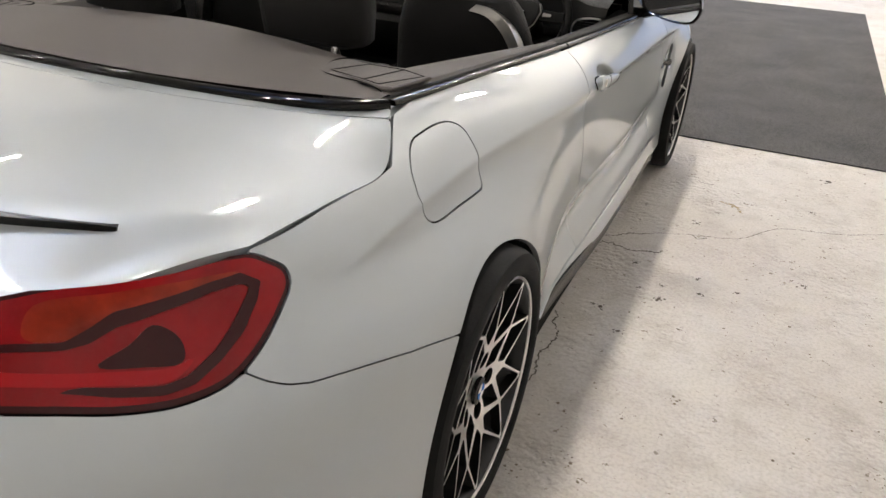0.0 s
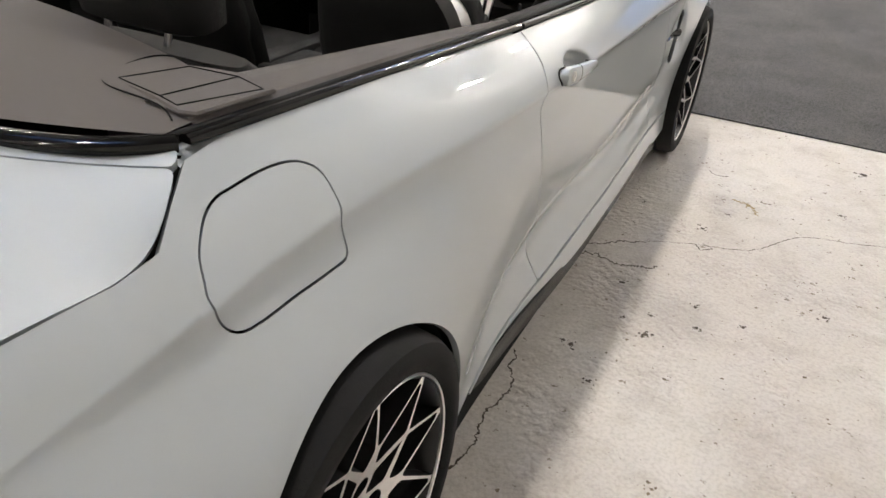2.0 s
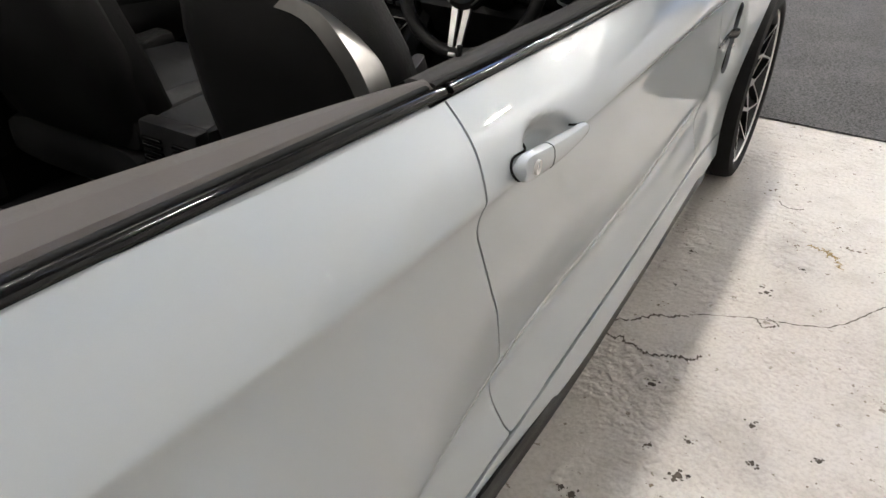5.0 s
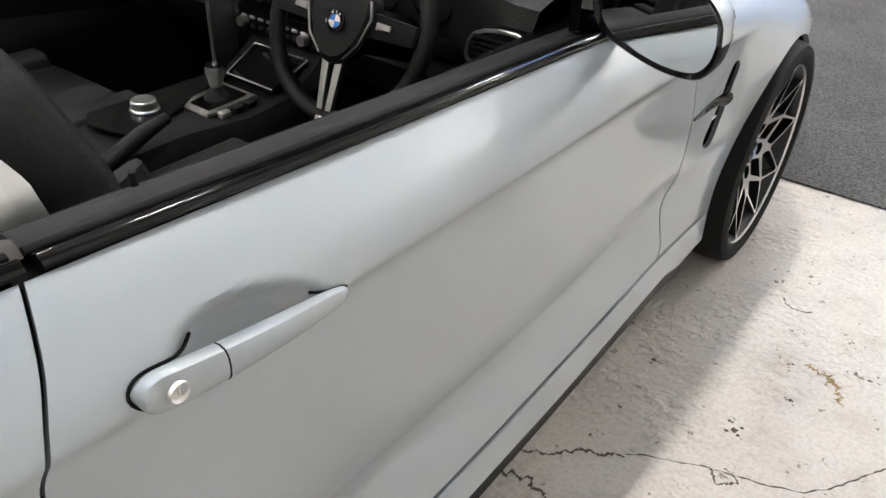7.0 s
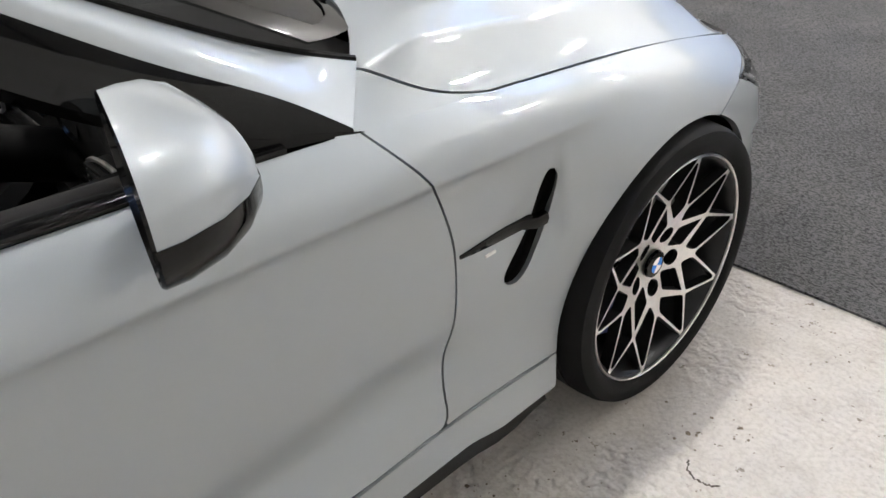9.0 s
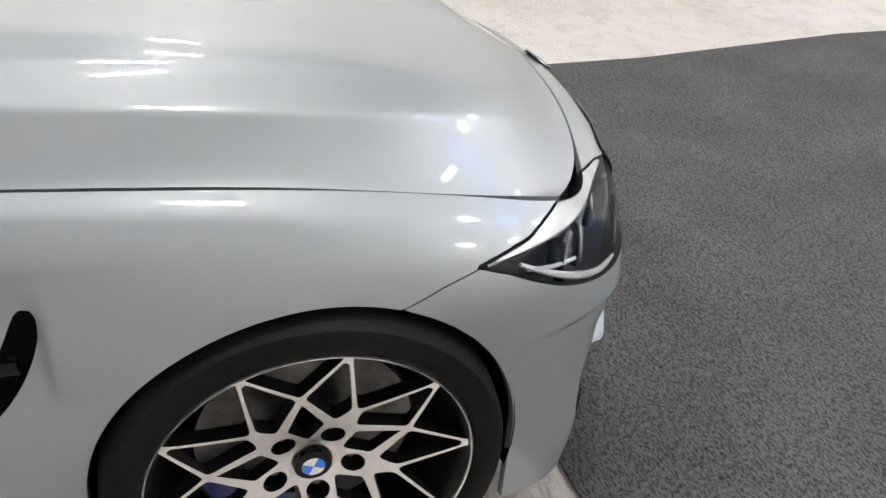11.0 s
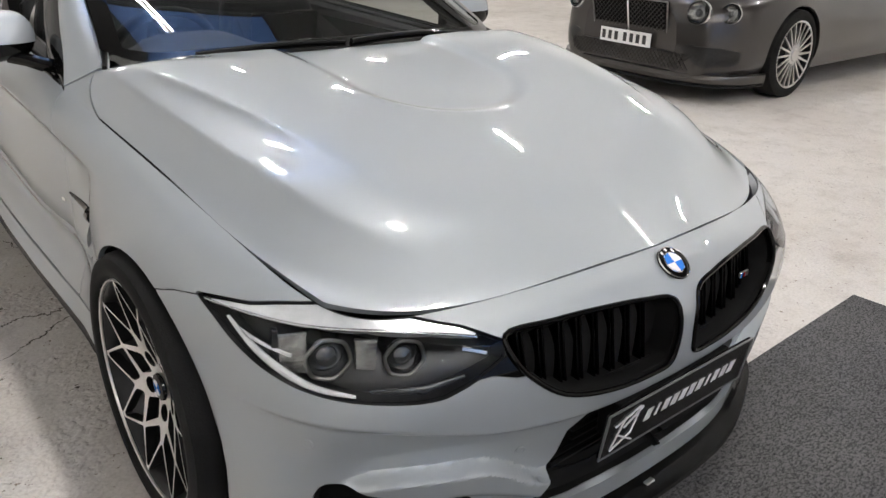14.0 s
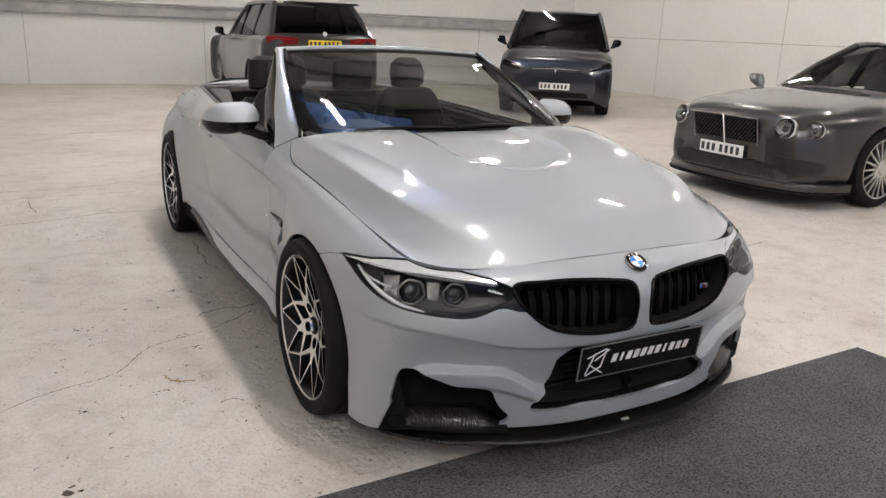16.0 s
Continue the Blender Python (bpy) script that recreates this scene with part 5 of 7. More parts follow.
for way in (lambda p: p, mirrored):
    tail_lamp = part("tail_lamp", way(panel(in_tlamp - .001, flange=.02, push=-.002)), RED_DARK, car, "red wrap-round tail lamp with dark edge")
    part("lamp_field", way(panel(in_tlamp - .009, flange=.004, push=.0)), RED_LENS, tail_lamp, "deep red lamp field")
    amber = lamp_patch([(.586, -.883, .859), (.573, -.851, .881), (.628, -.782, .879), (.674, -.731, .885), (.711, -.665, .881), (.722, -.649, .879), (.699, -.707, .876), (.666, -.774, .873), (.648, -.803, .871), (.639, -.832, .857), (.623, -.853, .852)])
    part("lamp_amber", way(panel(np.minimum(amber, in_tlamp - .012), flange=.003, push=.0008)), AMBER, tail_lamp, "orange-red indicator field")
    dark = lamp_patch([(.45, -.95, .848), (.581, -.891, .855), (.620, -.858, .850), (.635, -.833, .860), (.647, -.802, .872), (.683, -.743, .875), (.705, -.690, .877), (.723, -.649, .878), (.740, -.629, .860), (.746, -.646, .841), (.751, -.687, .810), (.746, -.730, .789), (.739, -.772, .776),
                       (.720, -.808, .775), (.681, -.850, .786), (.652, -.873, .795), (.624, -.895, .803), (.655, -.867, .803), (.716, -.802, .785), (.731, -.773, .788), (.739, -.730, .804), (.740, -.689, .828), (.737, -.656, .852), (.735, -.649, .859), (.729, -.658, .867), (.713, -.692, .867),
                       (.689, -.751, .862), (.656, -.809, .856), (.642, -.838, .845), (.623, -.862, .842), (.585, -.895, .847), (.45, -.95, .840)], False)
    part("lamp_band", way(panel(np.minimum(dark, in_tlamp - .010), flange=.003, push=.0014)), RED_DARK, tail_lamp, "dark red band")
    blob = lamp_patch([(.655, -.846, .820), (.674, -.807, .836), (.682, -.776, .850), (.709, -.758, .828), (.720, -.768, .803), (.690, -.810, .809)])
    part("lamp_shade", way(panel(blob, flange=.003, push=.0008)), RED_DARK, tail_lamp, "dark red inner lens")
    guide = lamp_patch([(.45, -.96, .832), (.590, -.908, .827), (.671, -.836, .812), (.716, -.779, .800), (.728, -.751, .806), (.722, -.788, .787), (.675, -.843, .797), (.596, -.916, .814), (.45, -.962, .818)])
    part("lamp_guide", way(panel(guide, flange=.003, push=.0008)), RED_BAR, tail_lamp, "bright red light guide")

# ---- cabin ----
for name, b in (("cabin_floor", (-.64, .64, .12, 2.2, .26, .29)), ("cabin_side", (-.69, -.655, .12, 2.1, .28, .88)), ("cabin_side", (.655, .69, .12, 2.1, .28, .88)), ("rear_bulkhead", (-.66, .66, .08, .11, .28, .95)), ("front_bulkhead", (-.66, .66, 2.1, 2.14, .28, .90))):
    part(name, box(*b), DARK, car, "black cabin lining", smooth=0)
for s in (1, -1):
    rows = []
    for y in np.linspace(.86, 1.95, 12):
        k = (y - .86) / 1.09
        xo = .700 + .045 * k
        zt = .943 - .045 * k
        rows.append([(s * xo, y, zt - .01), (s * (xo - .022), y, zt - .004), (s * (xo - .045), y, zt - .02), (s * (xo - .06), y, zt - .12), (s * (xo - .055), y, zt - .20), (s * (xo - .09), y, zt - .26), (s * (xo - .09), y, zt - .30), (s * (xo - .05), y, .40), (s * (xo - .05), y, .30)])
    part("door_card", grid(rows if s > 0 else [list(reversed(r)) for r in rows]), LEATHER, car, "black leather door lining")
    part("door_lock_pin", tube([(s * .700, .985, .93), (s * .700, .985, .958)], .0045, 8), PLASTIC, car)

# dashboard
rows = []
for x in np.linspace(-.66, .66, 31):
    hood = .055 * math.exp(-((x - .365) / .17) ** 4)
    rows.append([(x, 2.24, .93), (x, 2.08, .945 + hood * .3), (x, 1.93, .935 + hood), (x, 1.85 - hood * .6, .915 + hood), (x, 1.83, .88), (x, 1.845, .80), (x, 1.82, .74), (x, 1.86, .66), (x, 1.98, .58), (x, 2.1, .50)])
dash = part("dashboard", grid(rows), LEATHER, car, "black leather-grained dashboard")
part("dash_trim", grid([[(x, 1.826, .775 + .004 * math.sin(6 * x)), (x, 1.818, .79), (x, 1.820, .815), (x, 1.828, .825)] for x in np.linspace(-.6, .64, 20)]), CARBON, dash, "carbon trim strip")
for x0 in (.60, .075, -.075, -.60):
    vent_frame = ring_round([(x0 - .068, .805), (x0 - .055, .858), (x0 + .06, .868), (x0 + .068, .82)], 4)
    f = part("air_vent", slab([(x, 1.812, z) for x, z in vent_frame], .02, way=(0, 1, 0)), DARK, dash, "black air vent with satin frame")
    part("vent_frame", tube([(x, 1.812, z) for x, z in vent_frame] + [(vent_frame[0][0], 1.812, vent_frame[0][1])], .004, 6), SATIN, f, "satin metal frame")
    for k in range(4):
        z = .820 + .011 * k
        part("vent_slat", box(x0 - .052, x0 + .052, 1.803, 1.812, z, z + .006, .001, 1), PLASTIC, f)
    part("vent_tab", box(x0 - .012, x0 + .012, 1.798, 1.806, .829, .837, .002, 1), SATIN, f)
part("centre_screen", moved(box(-.13, .13, -.008, .008, -.052, .052, .008), pose(0, 1.86, .975, -12, 0, 0)), BLACK_GLOSS, dash, "black display screen")
part("radio_panel", box(-.125, .125, 1.800, 1.83, .715, .778, .006), BLACK_GLOSS, dash, "black radio and climate panel")
for k in range(8):
    part("panel_button", box(-.11 + .028 * k, -.092 + .028 * k, 1.796, 1.802, .728, .738, .002, 1), PLASTIC, dash)
    part("panel_button", box(-.11 + .028 * k, -.092 + .028 * k, 1.796, 1.802, .750, .757, .002, 1), SATIN, dash)
for x in (-.10, .10):
    part("radio_knob", revolve([(1.782, .0001), (1.782, .012), (1.80, .013)], 20, axis="y"), SATIN, dash, m=Matrix.Translation((x, 0, .742)))
part("console_rail", box(-.142, -.130, 1.72, 1.80, .60, .93, .004, 1), SATIN, dash, "satin side rail of the centre stack")

# instrument dials
for x in (.30, .43):
    m = Matrix.Translation((x, 1.835, .895)) @ Matrix.Rotation(math.radians(-90), 4, "Z") @ Matrix.Rotation(math.radians(0), 4, "Y")
    dial = part("dial", moved(revolve([(.0, .0001), (.0, .046), (.006, .048), (.006, .050)], 32), m), BLACK_GLOSS, dash, "round black instrument dial")
    for k in range(11):
        a = math.radians(220 - 26 * k)
        part("dial_mark", moved(box(.0005, .0015, .040 * math.cos(a) - .0015, .040 * math.cos(a) + .0015, .040 * math.sin(a) - .003, .040 * math.sin(a) + .003), m), WHITE if k % 4 else RED_BAR, dial, smooth=0)

# steering wheel
sw = Matrix.Translation((.363, 1.662, .868)) @ Matrix.Rotation(math.radians(-24), 4, "X") @ Matrix.Rotation(math.radians(-90), 4, "Z")
wheel_rim = part("steering_wheel", moved(tube([(0, .182 * math.cos(a), .176 * math.sin(a)) for a in np.linspace(0, 2 * math.pi, 49)], .0165, 12, cap=False), sw), LEATHER, car, "black leather three-spoke steering wheel")
pad = ring_round([(-.075, .03), (-.06, .062), (0, .07), (.06, .062), (.075, .03), (.058, -.035), (.02, -.072), (-.02, -.072), (-.058, -.035)], 4)
part("horn_pad", moved(slab([(.0, y, z) for y, z in pad], .035, .012, way=(1, 0, 0)), sw), LEATHER, wheel_rim, "black airbag pad")
for sgn in (1, -1):
    part("spoke", moved(slab([(.004, sgn * .06, .035), (.004, sgn * .172, .03), (.004, sgn * .172, -.008), (.004, sgn * .06, -.012)], .018, .004, way=(1, 0, 0)), sw), PLASTIC, wheel_rim)
    part("switch_pad", moved(slab([(.022, sgn * .085, .020), (.022, sgn * .118, .018), (.022, sgn * .118, .008), (.022, sgn * .085, .006)], .006, .002, way=(1, 0, 0)), sw), STEEL, wheel_rim, "satin switch pad")
    part("lower_spoke", moved(slab([(.012, sgn * .008, -.06), (.012, sgn * .026, -.055), (.002, sgn * .018, -.165), (.002, sgn * .004, -.165)], .010, .002, way=(1, 0, 0)), sw), SATIN, wheel_rim, "satin metal lower spoke")
    part("spoke_trim", moved(tube([(.034, sgn * .068, .05), (.034, sgn * .078, .02), (.032, sgn * .060, -.03), (.028, sgn * .030, -.062)], .0028, 6), sw), STEEL, wheel_rim)
roundel(wheel_rim, sw @ Matrix.Translation((.0345, 0, 0)), .021)
part("rim_badge", moved(box(.014, .02, -.010, .010, -.186, -.176, .002, 1), sw), SATIN, wheel_rim)
part("column", tube([(.363, 1.70, .85), (.363, 1.90, .77)], .045, 14), PLASTIC, car, "steering column shroud")
for s in (1, -1):
    part("stalk", tube([(.363, 1.70, .865), (.363 + s * .13, 1.69, .885)], [.008, .006], 8), PLASTIC, car)

# centre console
rows = []
for y, z, w in ((1.05, .54, .10), (1.15, .60, .105), (1.30, .635, .11), (1.45, .640, .12), (1.60, .628, .13), (1.72, .640, .135), (1.80, .69, .135), (1.85, .74, .13)):
    rows.append([(.015 - w, y, .30), (.015 - w, y, z - .03), (.015 - w + .02, y, z), (.015 + w - .02, y, z), (.015 + w, y, z - .03), (.015 + w, y, .30)])
console = part("centre_console", grid(rows, cap=True), PLASTIC, car, "black centre console")
part("console_top", slab([(-.092, 1.36, .647), (-.04, 1.33, .650), (.05, 1.36, .647), (.03, 1.47, .642), (-.035, 1.60, .638), (-.045, 1.70, .645), (-.085, 1.72, .647)], .006, .003), CARBON, console, "carbon console inlay")
part("rotary_knob", moved(revolve([(0, .030), (.006, .031), (.010, .027), (.024, .026), (.027, .023), (.0275, .0001)], 32, axis="z"), Matrix.Translation((-.025, 1.452, .648))), SATIN, console, "satin rotary controller")
part("gear_gate", slab([(-.02, 1.53, .634), (.075, 1.53, .634), (.085, 1.66, .642), (-.03, 1.66, .642)], .008, .004), STEEL, console, "satin gear gate")
part("gate_well", slab([(.0, 1.545, .6425), (.062, 1.545, .6425), (.068, 1.645, .650), (-.008, 1.645, .650)], .002), BLACK_GLOSS, console)
part("gear_lever", join(tube([(.025, 1.60, .640), (.022, 1.602, .670)], [.016, .011], 12), tube([(.022, 1.602, .666), (.021, 1.603, .685), (.020, 1.604, .702), (.019, 1.604, .713), (.019, 1.604, .718)], [.012, .017, .021, .018, .006], 14)), SATIN, console, "short silver and black gear lever")
part("gear_collar", moved(revolve([(0, .0001), (.001, .030), (.010, .026), (.022, .017), (.030, .012)], 20, axis="z"), Matrix.Translation((.025, 1.598, .642))), LEATHER, console, "black leather gear gaiter")
part("gear_top", moved(revolve([(.0, .0001), (.0, .016), (-.004, .018)], 20, axis="z"), Matrix.Translation((.019, 1.604, .7195))), BLACK_GLOSS, console)
part("tray", slab([(-.05, 1.69, .648), (.10, 1.69, .648), (.11, 1.79, .69), (-.06, 1.79, .69)], .004, .003), BLACK_GLOSS, console, "open gloss tray")
part("tray_edge", tube([(-.05, 1.69, .655), (.10, 1.69, .655), (.11, 1.79, .697), (-.06, 1.79, .697), (-.05, 1.69, .655)], .0035, 6), CHROME, console)
for k in range(3):
    part("console_button", box(.082, .100, 1.55 + .035 * k, 1.575 + .035 * k, .632, .646, .002, 1), SATIN if k == 0 else PLASTIC, console)
part("armrest", box(-.07, .09, 1.02, 1.22, .60, .655, .022, 3), LEATHER, console, "padded black armrest")
part("rear_vent_box", box(-.07, .10, .98, 1.02, .52, .66, .01), PLASTIC, console, "rear air vent housing")
for x in (-.03, .06):
    for k in range(5):
        part("rear_vent_slat", box(x - .028, x + .028, .972, .98, .555 + .016 * k, .563 + .016 * k, .001, 1), BLACK_GLOSS, console)


def pad_loft(sections, n=20):
    """A padded form through sections (centre, half width, half depth, depth direction)."""
    rows = []
    for c, hw, hd, d in sections:
        c, d = Vector(c), Vector(d).normalized()
        ring = []
        for k in range(n):
            a = 2 * math.pi * k / n
            ca, sa = math.cos(a), math.sin(a)
            ring.append(c + Vector((hw * math.copysign(abs(ca) ** .5, ca), 0, 0)) + d * hd * math.copysign(abs(sa) ** .6, sa))
        rows.append(ring)
    return grid(rows, wrap=True, cap=True)


def front_seat(x):
    up = Vector((0, -.30, .95)).normalized()
    dd = (0, -.95, -.30)
    seat = part("front_seat", pad_loft([((x, 1.56, .50), .20, .03, (0, 0, 1)), ((x, 1.54, .53), .24, .06, (0, 0, 1)), ((x, 1.38, .53), .25, .075, (0, 0, 1)), ((x, 1.15, .50), .25, .075, (0, 0, 1)), ((x, 1.02, .48), .24, .06, (0, 0, 1)), ((x, 1.0, .47), .2, .03, (0, 0, 1))]), LEATHER, car, "black leather front seat")
    b = []
    for t, hw, hd in ((0, .19, .03), (.02, .23, .06), (.25, .245, .075), (.5, .245, .07), (.75, .225, .062), (.90, .195, .055), (.97, .165, .045), (1.0, .13, .02)):
        b.append((Vector((x, 1.10, .50)) + up * .585 * t, hw, hd, dd))
    part("backrest", pad_loft(b, 24), LEATHER, seat, "black leather backrest")
    for s in (1, -1):
        bol = [(Vector((x + s * .20, 1.10, .50)) + up * .585 * t + Vector((0, .040, .008)), w, .045, dd) for t, w in ((.06, .02), (.15, .045), (.35, .047), (.54, .034), (.68, .012))]
        part("bolster", pad_loft(bol, 14), LEATHER, seat)
        leg = [(Vector((x + s * .20, 1.53 - .5 * t, .580)), .045, .04, (0, 0, 1)) for t in (0, .2, .6, 1)]
        part("cushion_bolster", pad_loft(leg, 14), LEATHER, seat)
    top = Vector((x, 1.10, .50)) + up * .585
    part("headrest", pad_loft([(top + up * .0 + Vector((0, .02, 0)), .07, .03, dd), (top + up * .02 + Vector((0, .02, 0)), .105, .045, dd), (top + up * .09 + Vector((0, .03, 0)), .112, .052, dd), (top + up * .155 + Vector((0, .03, 0)), .098, .046, dd), (top + up * .185 + Vector((0, .03, 0)), .062, .026, dd)], 20), LEATHER, seat, "black leather headrest")
    for s in (1, -1):
        part("headrest_post", tube([top + Vector((s * .05, .01, -.02)), top + up * .06 + Vector((s * .05, .02, 0))], .006, 8), CHROME, seat)
    o = 1 if x > 0 else -1
    guide = along([(x + o * .055, .930, 1.006), (x + o * .11, .925, .999), (x + o * .165, .915, .966), (x + o * .198, .918, .92), (x + o * .222, .930, .84)], 15)
    rows = [[Vector(q) + Vector((o * .010, .012, .010)), Vector(q) + Vector((o * .012, -.045, .012)), Vector(q) + Vector((-o * .012, -.045, -.010)), Vector(q) + Vector((-o * .012, .012, -.010))] for q in guide]
    part("belt_guide", grid(rows if o > 0 else [list(reversed(r)) for r in rows], wrap=True, cap=True), SATIN, seat, "satin silver seat-shoulder trim")
    return seat


front_seat(.385)
front_seat(-.385)
# rear bench
for x in (.29, -.29):
    bench = part("rear_seat", pad_loft([((x, .72, .46), .18, .03, (0, 0, 1)), ((x, .70, .49), .23, .06, (0, 0, 1)), ((x, .45, .49), .24, .07, (0, 0, 1)), ((x, .34, .48), .22, .05, (0, 0, 1))]), LEATHER, car, "black leather rear seat")
    part("backrest", pad_loft([((x, .42, .48), .19, .03, (0, -1, -.2)), ((x, .40, .52), .23, .06, (0, -1, -.2)), ((x, .33, .75), .24, .065, (0, -1, -.2)), ((x, .28, .90), .22, .05, (0, -1, -.2)), ((x, .27, .94), .18, .025, (0, -1, -.2))], 20), LEATHER, bench)
    part("headrest", pad_loft([((x, .250, .985), .10, .03, (0, -1, -.2)), ((x, .247, 1.00), .145, .050, (0, -1, -.2)), ((x, .237, 1.08), .150, .060, (0, -1, -.2)), ((x, .222, 1.17), .140, .055, (0, -1, -.2)), ((x, .215, 1.20), .10, .03, (0, -1, -.2))], 20), LEATHER, bench, "black leather rear headrest")
    for s in (-.045, .045):
        part("headrest_post", tube([(x + s * 1.5, .205, .965), (x + s * 1.5, .215, 1.01)], .007, 10), CHROME, bench, "chrome headrest post")

# handbrake with its leather gaiter
brake = part("handbrake", tube([(.10, 1.18, .585), (.10, 1.26, .63), (.10, 1.36, .668), (.10, 1.42, .682)], [.022, .019, .017, .012], 12), LEATHER, car, "black leather handbrake lever")
part("gaiter", pad_loft([((.10, 1.20, .50), .06, .10, (0, 1, 0)), ((.10, 1.20, .55), .05, .08, (0, 1, 0)), ((.10, 1.21, .585), .035, .05, (0, 1, 0)), ((.10, 1.22, .61), .022, .03, (0, 1, 0))], 14), LEATHER, brake, "crumpled leather gaiter")
buckle = part("belt_buckle", box(.165, .19, 1.07, 1.10, .60, .66, .005, 1), PLASTIC, car, "black belt buckle with red button")
part("buckle_button", box(.168, .187, 1.075, 1.095, .66, .664, .002, 1), RED_BAR, buckle, "red button")


# ---- the hall ----
def floor_material():
    """Pale painted concrete: broad grey stains, beige wear, chips and fine grit."""
    m = material("painted_concrete", (0.6, 0.57, 0.52), rough=0.62)
    nt = m.node_tree
    b = nt.nodes["Principled BSDF"]
    co = nt.nodes.new("ShaderNodeTexCoord")

    def noise_node(scale, detail, rough=0.55):
        n = nt.nodes.new("ShaderNodeTexNoise")
        n.inputs["Scale"].default_value, n.inputs["Detail"].default_value, n.inputs["Roughness"].default_value = scale, detail, rough
        nt.links.new(co.outputs["Object"], n.inputs["Vector"])
        return n.outputs["Fac"]

    def ramp(fac, stops):
        r = nt.nodes.new("ShaderNodeValToRGB")
        while len(r.color_ramp.elements) < len(stops):
            r.color_ramp.elements.new(0.5)
        for e, (p, c) in zip(r.color_ramp.elements, stops):
            e.position, e.color = p, (*c, 1)
        nt.links.new(fac, r.inputs["Fac"])
        return r.outputs["Color"]

    def mix(kind, fac, a, bb):
        n = nt.nodes.new("ShaderNodeMix")
        n.data_type, n.blend_type = "RGBA", kind
        n.inputs["Factor"].default_value = fac
        nt.links.new(a, n.inputs["A"])
        nt.links.new(bb, n.inputs["B"])
        return n.outputs["Result"]

    base = ramp(noise_node(0.9, 6), [(.32, (.515, .475, .435)), (.5, (.575, .542, .503)), (.68, (.62, .592, .557))])
    mid = ramp(noise_node(7, 6, .65), [(.32, (.84, .83, .81)), (.5, (1, 1, 1)), (.75, (1.0, .985, .96))])
    fine = ramp(noise_node(90, 3), [(.36, (.72, .71, .69)), (.56, (1, 1, 1))])
    chips = ramp(noise_node(26, 4, .7), [(.325, (.34, .29, .23)), (.360, (1, 1, 1))])
    patch = ramp(noise_node(2.6, 5, .7), [(.36, (.70, .67, .62)), (.47, (1, 1, 1)), (.62, (1.06, 1.06, 1.06))])
    c = mix("MULTIPLY", 1.0, base, mid)
    c = mix("MULTIPLY", .5, c, fine)
    c = mix("MULTIPLY", .35, c, patch)
    c = mix("MULTIPLY", .9, c, chips)
    nt.links.new(c, b.inputs["Base Color"])
    mr = nt.nodes.new("ShaderNodeMapRange")
    mr.inputs["To Min"].default_value, mr.inputs["To Max"].default_value = .45, .75
    nt.links.new(noise_node(5, 5), mr.inputs["Value"])
    nt.links.new(mr.outputs["Result"], b.inputs["Roughness"])
    bp = nt.nodes.new("ShaderNodeBump")
    bp.inputs["Strength"].default_value, bp.inputs["Distance"].default_value = .6, .010
    nt.links.new(noise_node(30, 7, .75), bp.inputs["Height"])
    # blistered paint in patches
    flake = mix("MULTIPLY", 1.0, ramp(noise_node(40, 1.5, .45), [(.40, (0, 0, 0)), (.64, (1, 1, 1))]), ramp(noise_node(3.1, 4, .6), [(.44, (0, 0, 0)), (.56, (1, 1, 1))]))
    bq = nt.nodes.new("ShaderNodeBump")
    bq.inputs["Strength"].default_value, bq.inputs["Distance"].default_value = .8, .0055
    nt.links.new(flake, bq.inputs["Height"])
    nt.links.new(bp.outputs["Normal"], bq.inputs["Normal"])
    nt.links.new(bq.outputs["Normal"], b.inputs["Normal"])
    return m


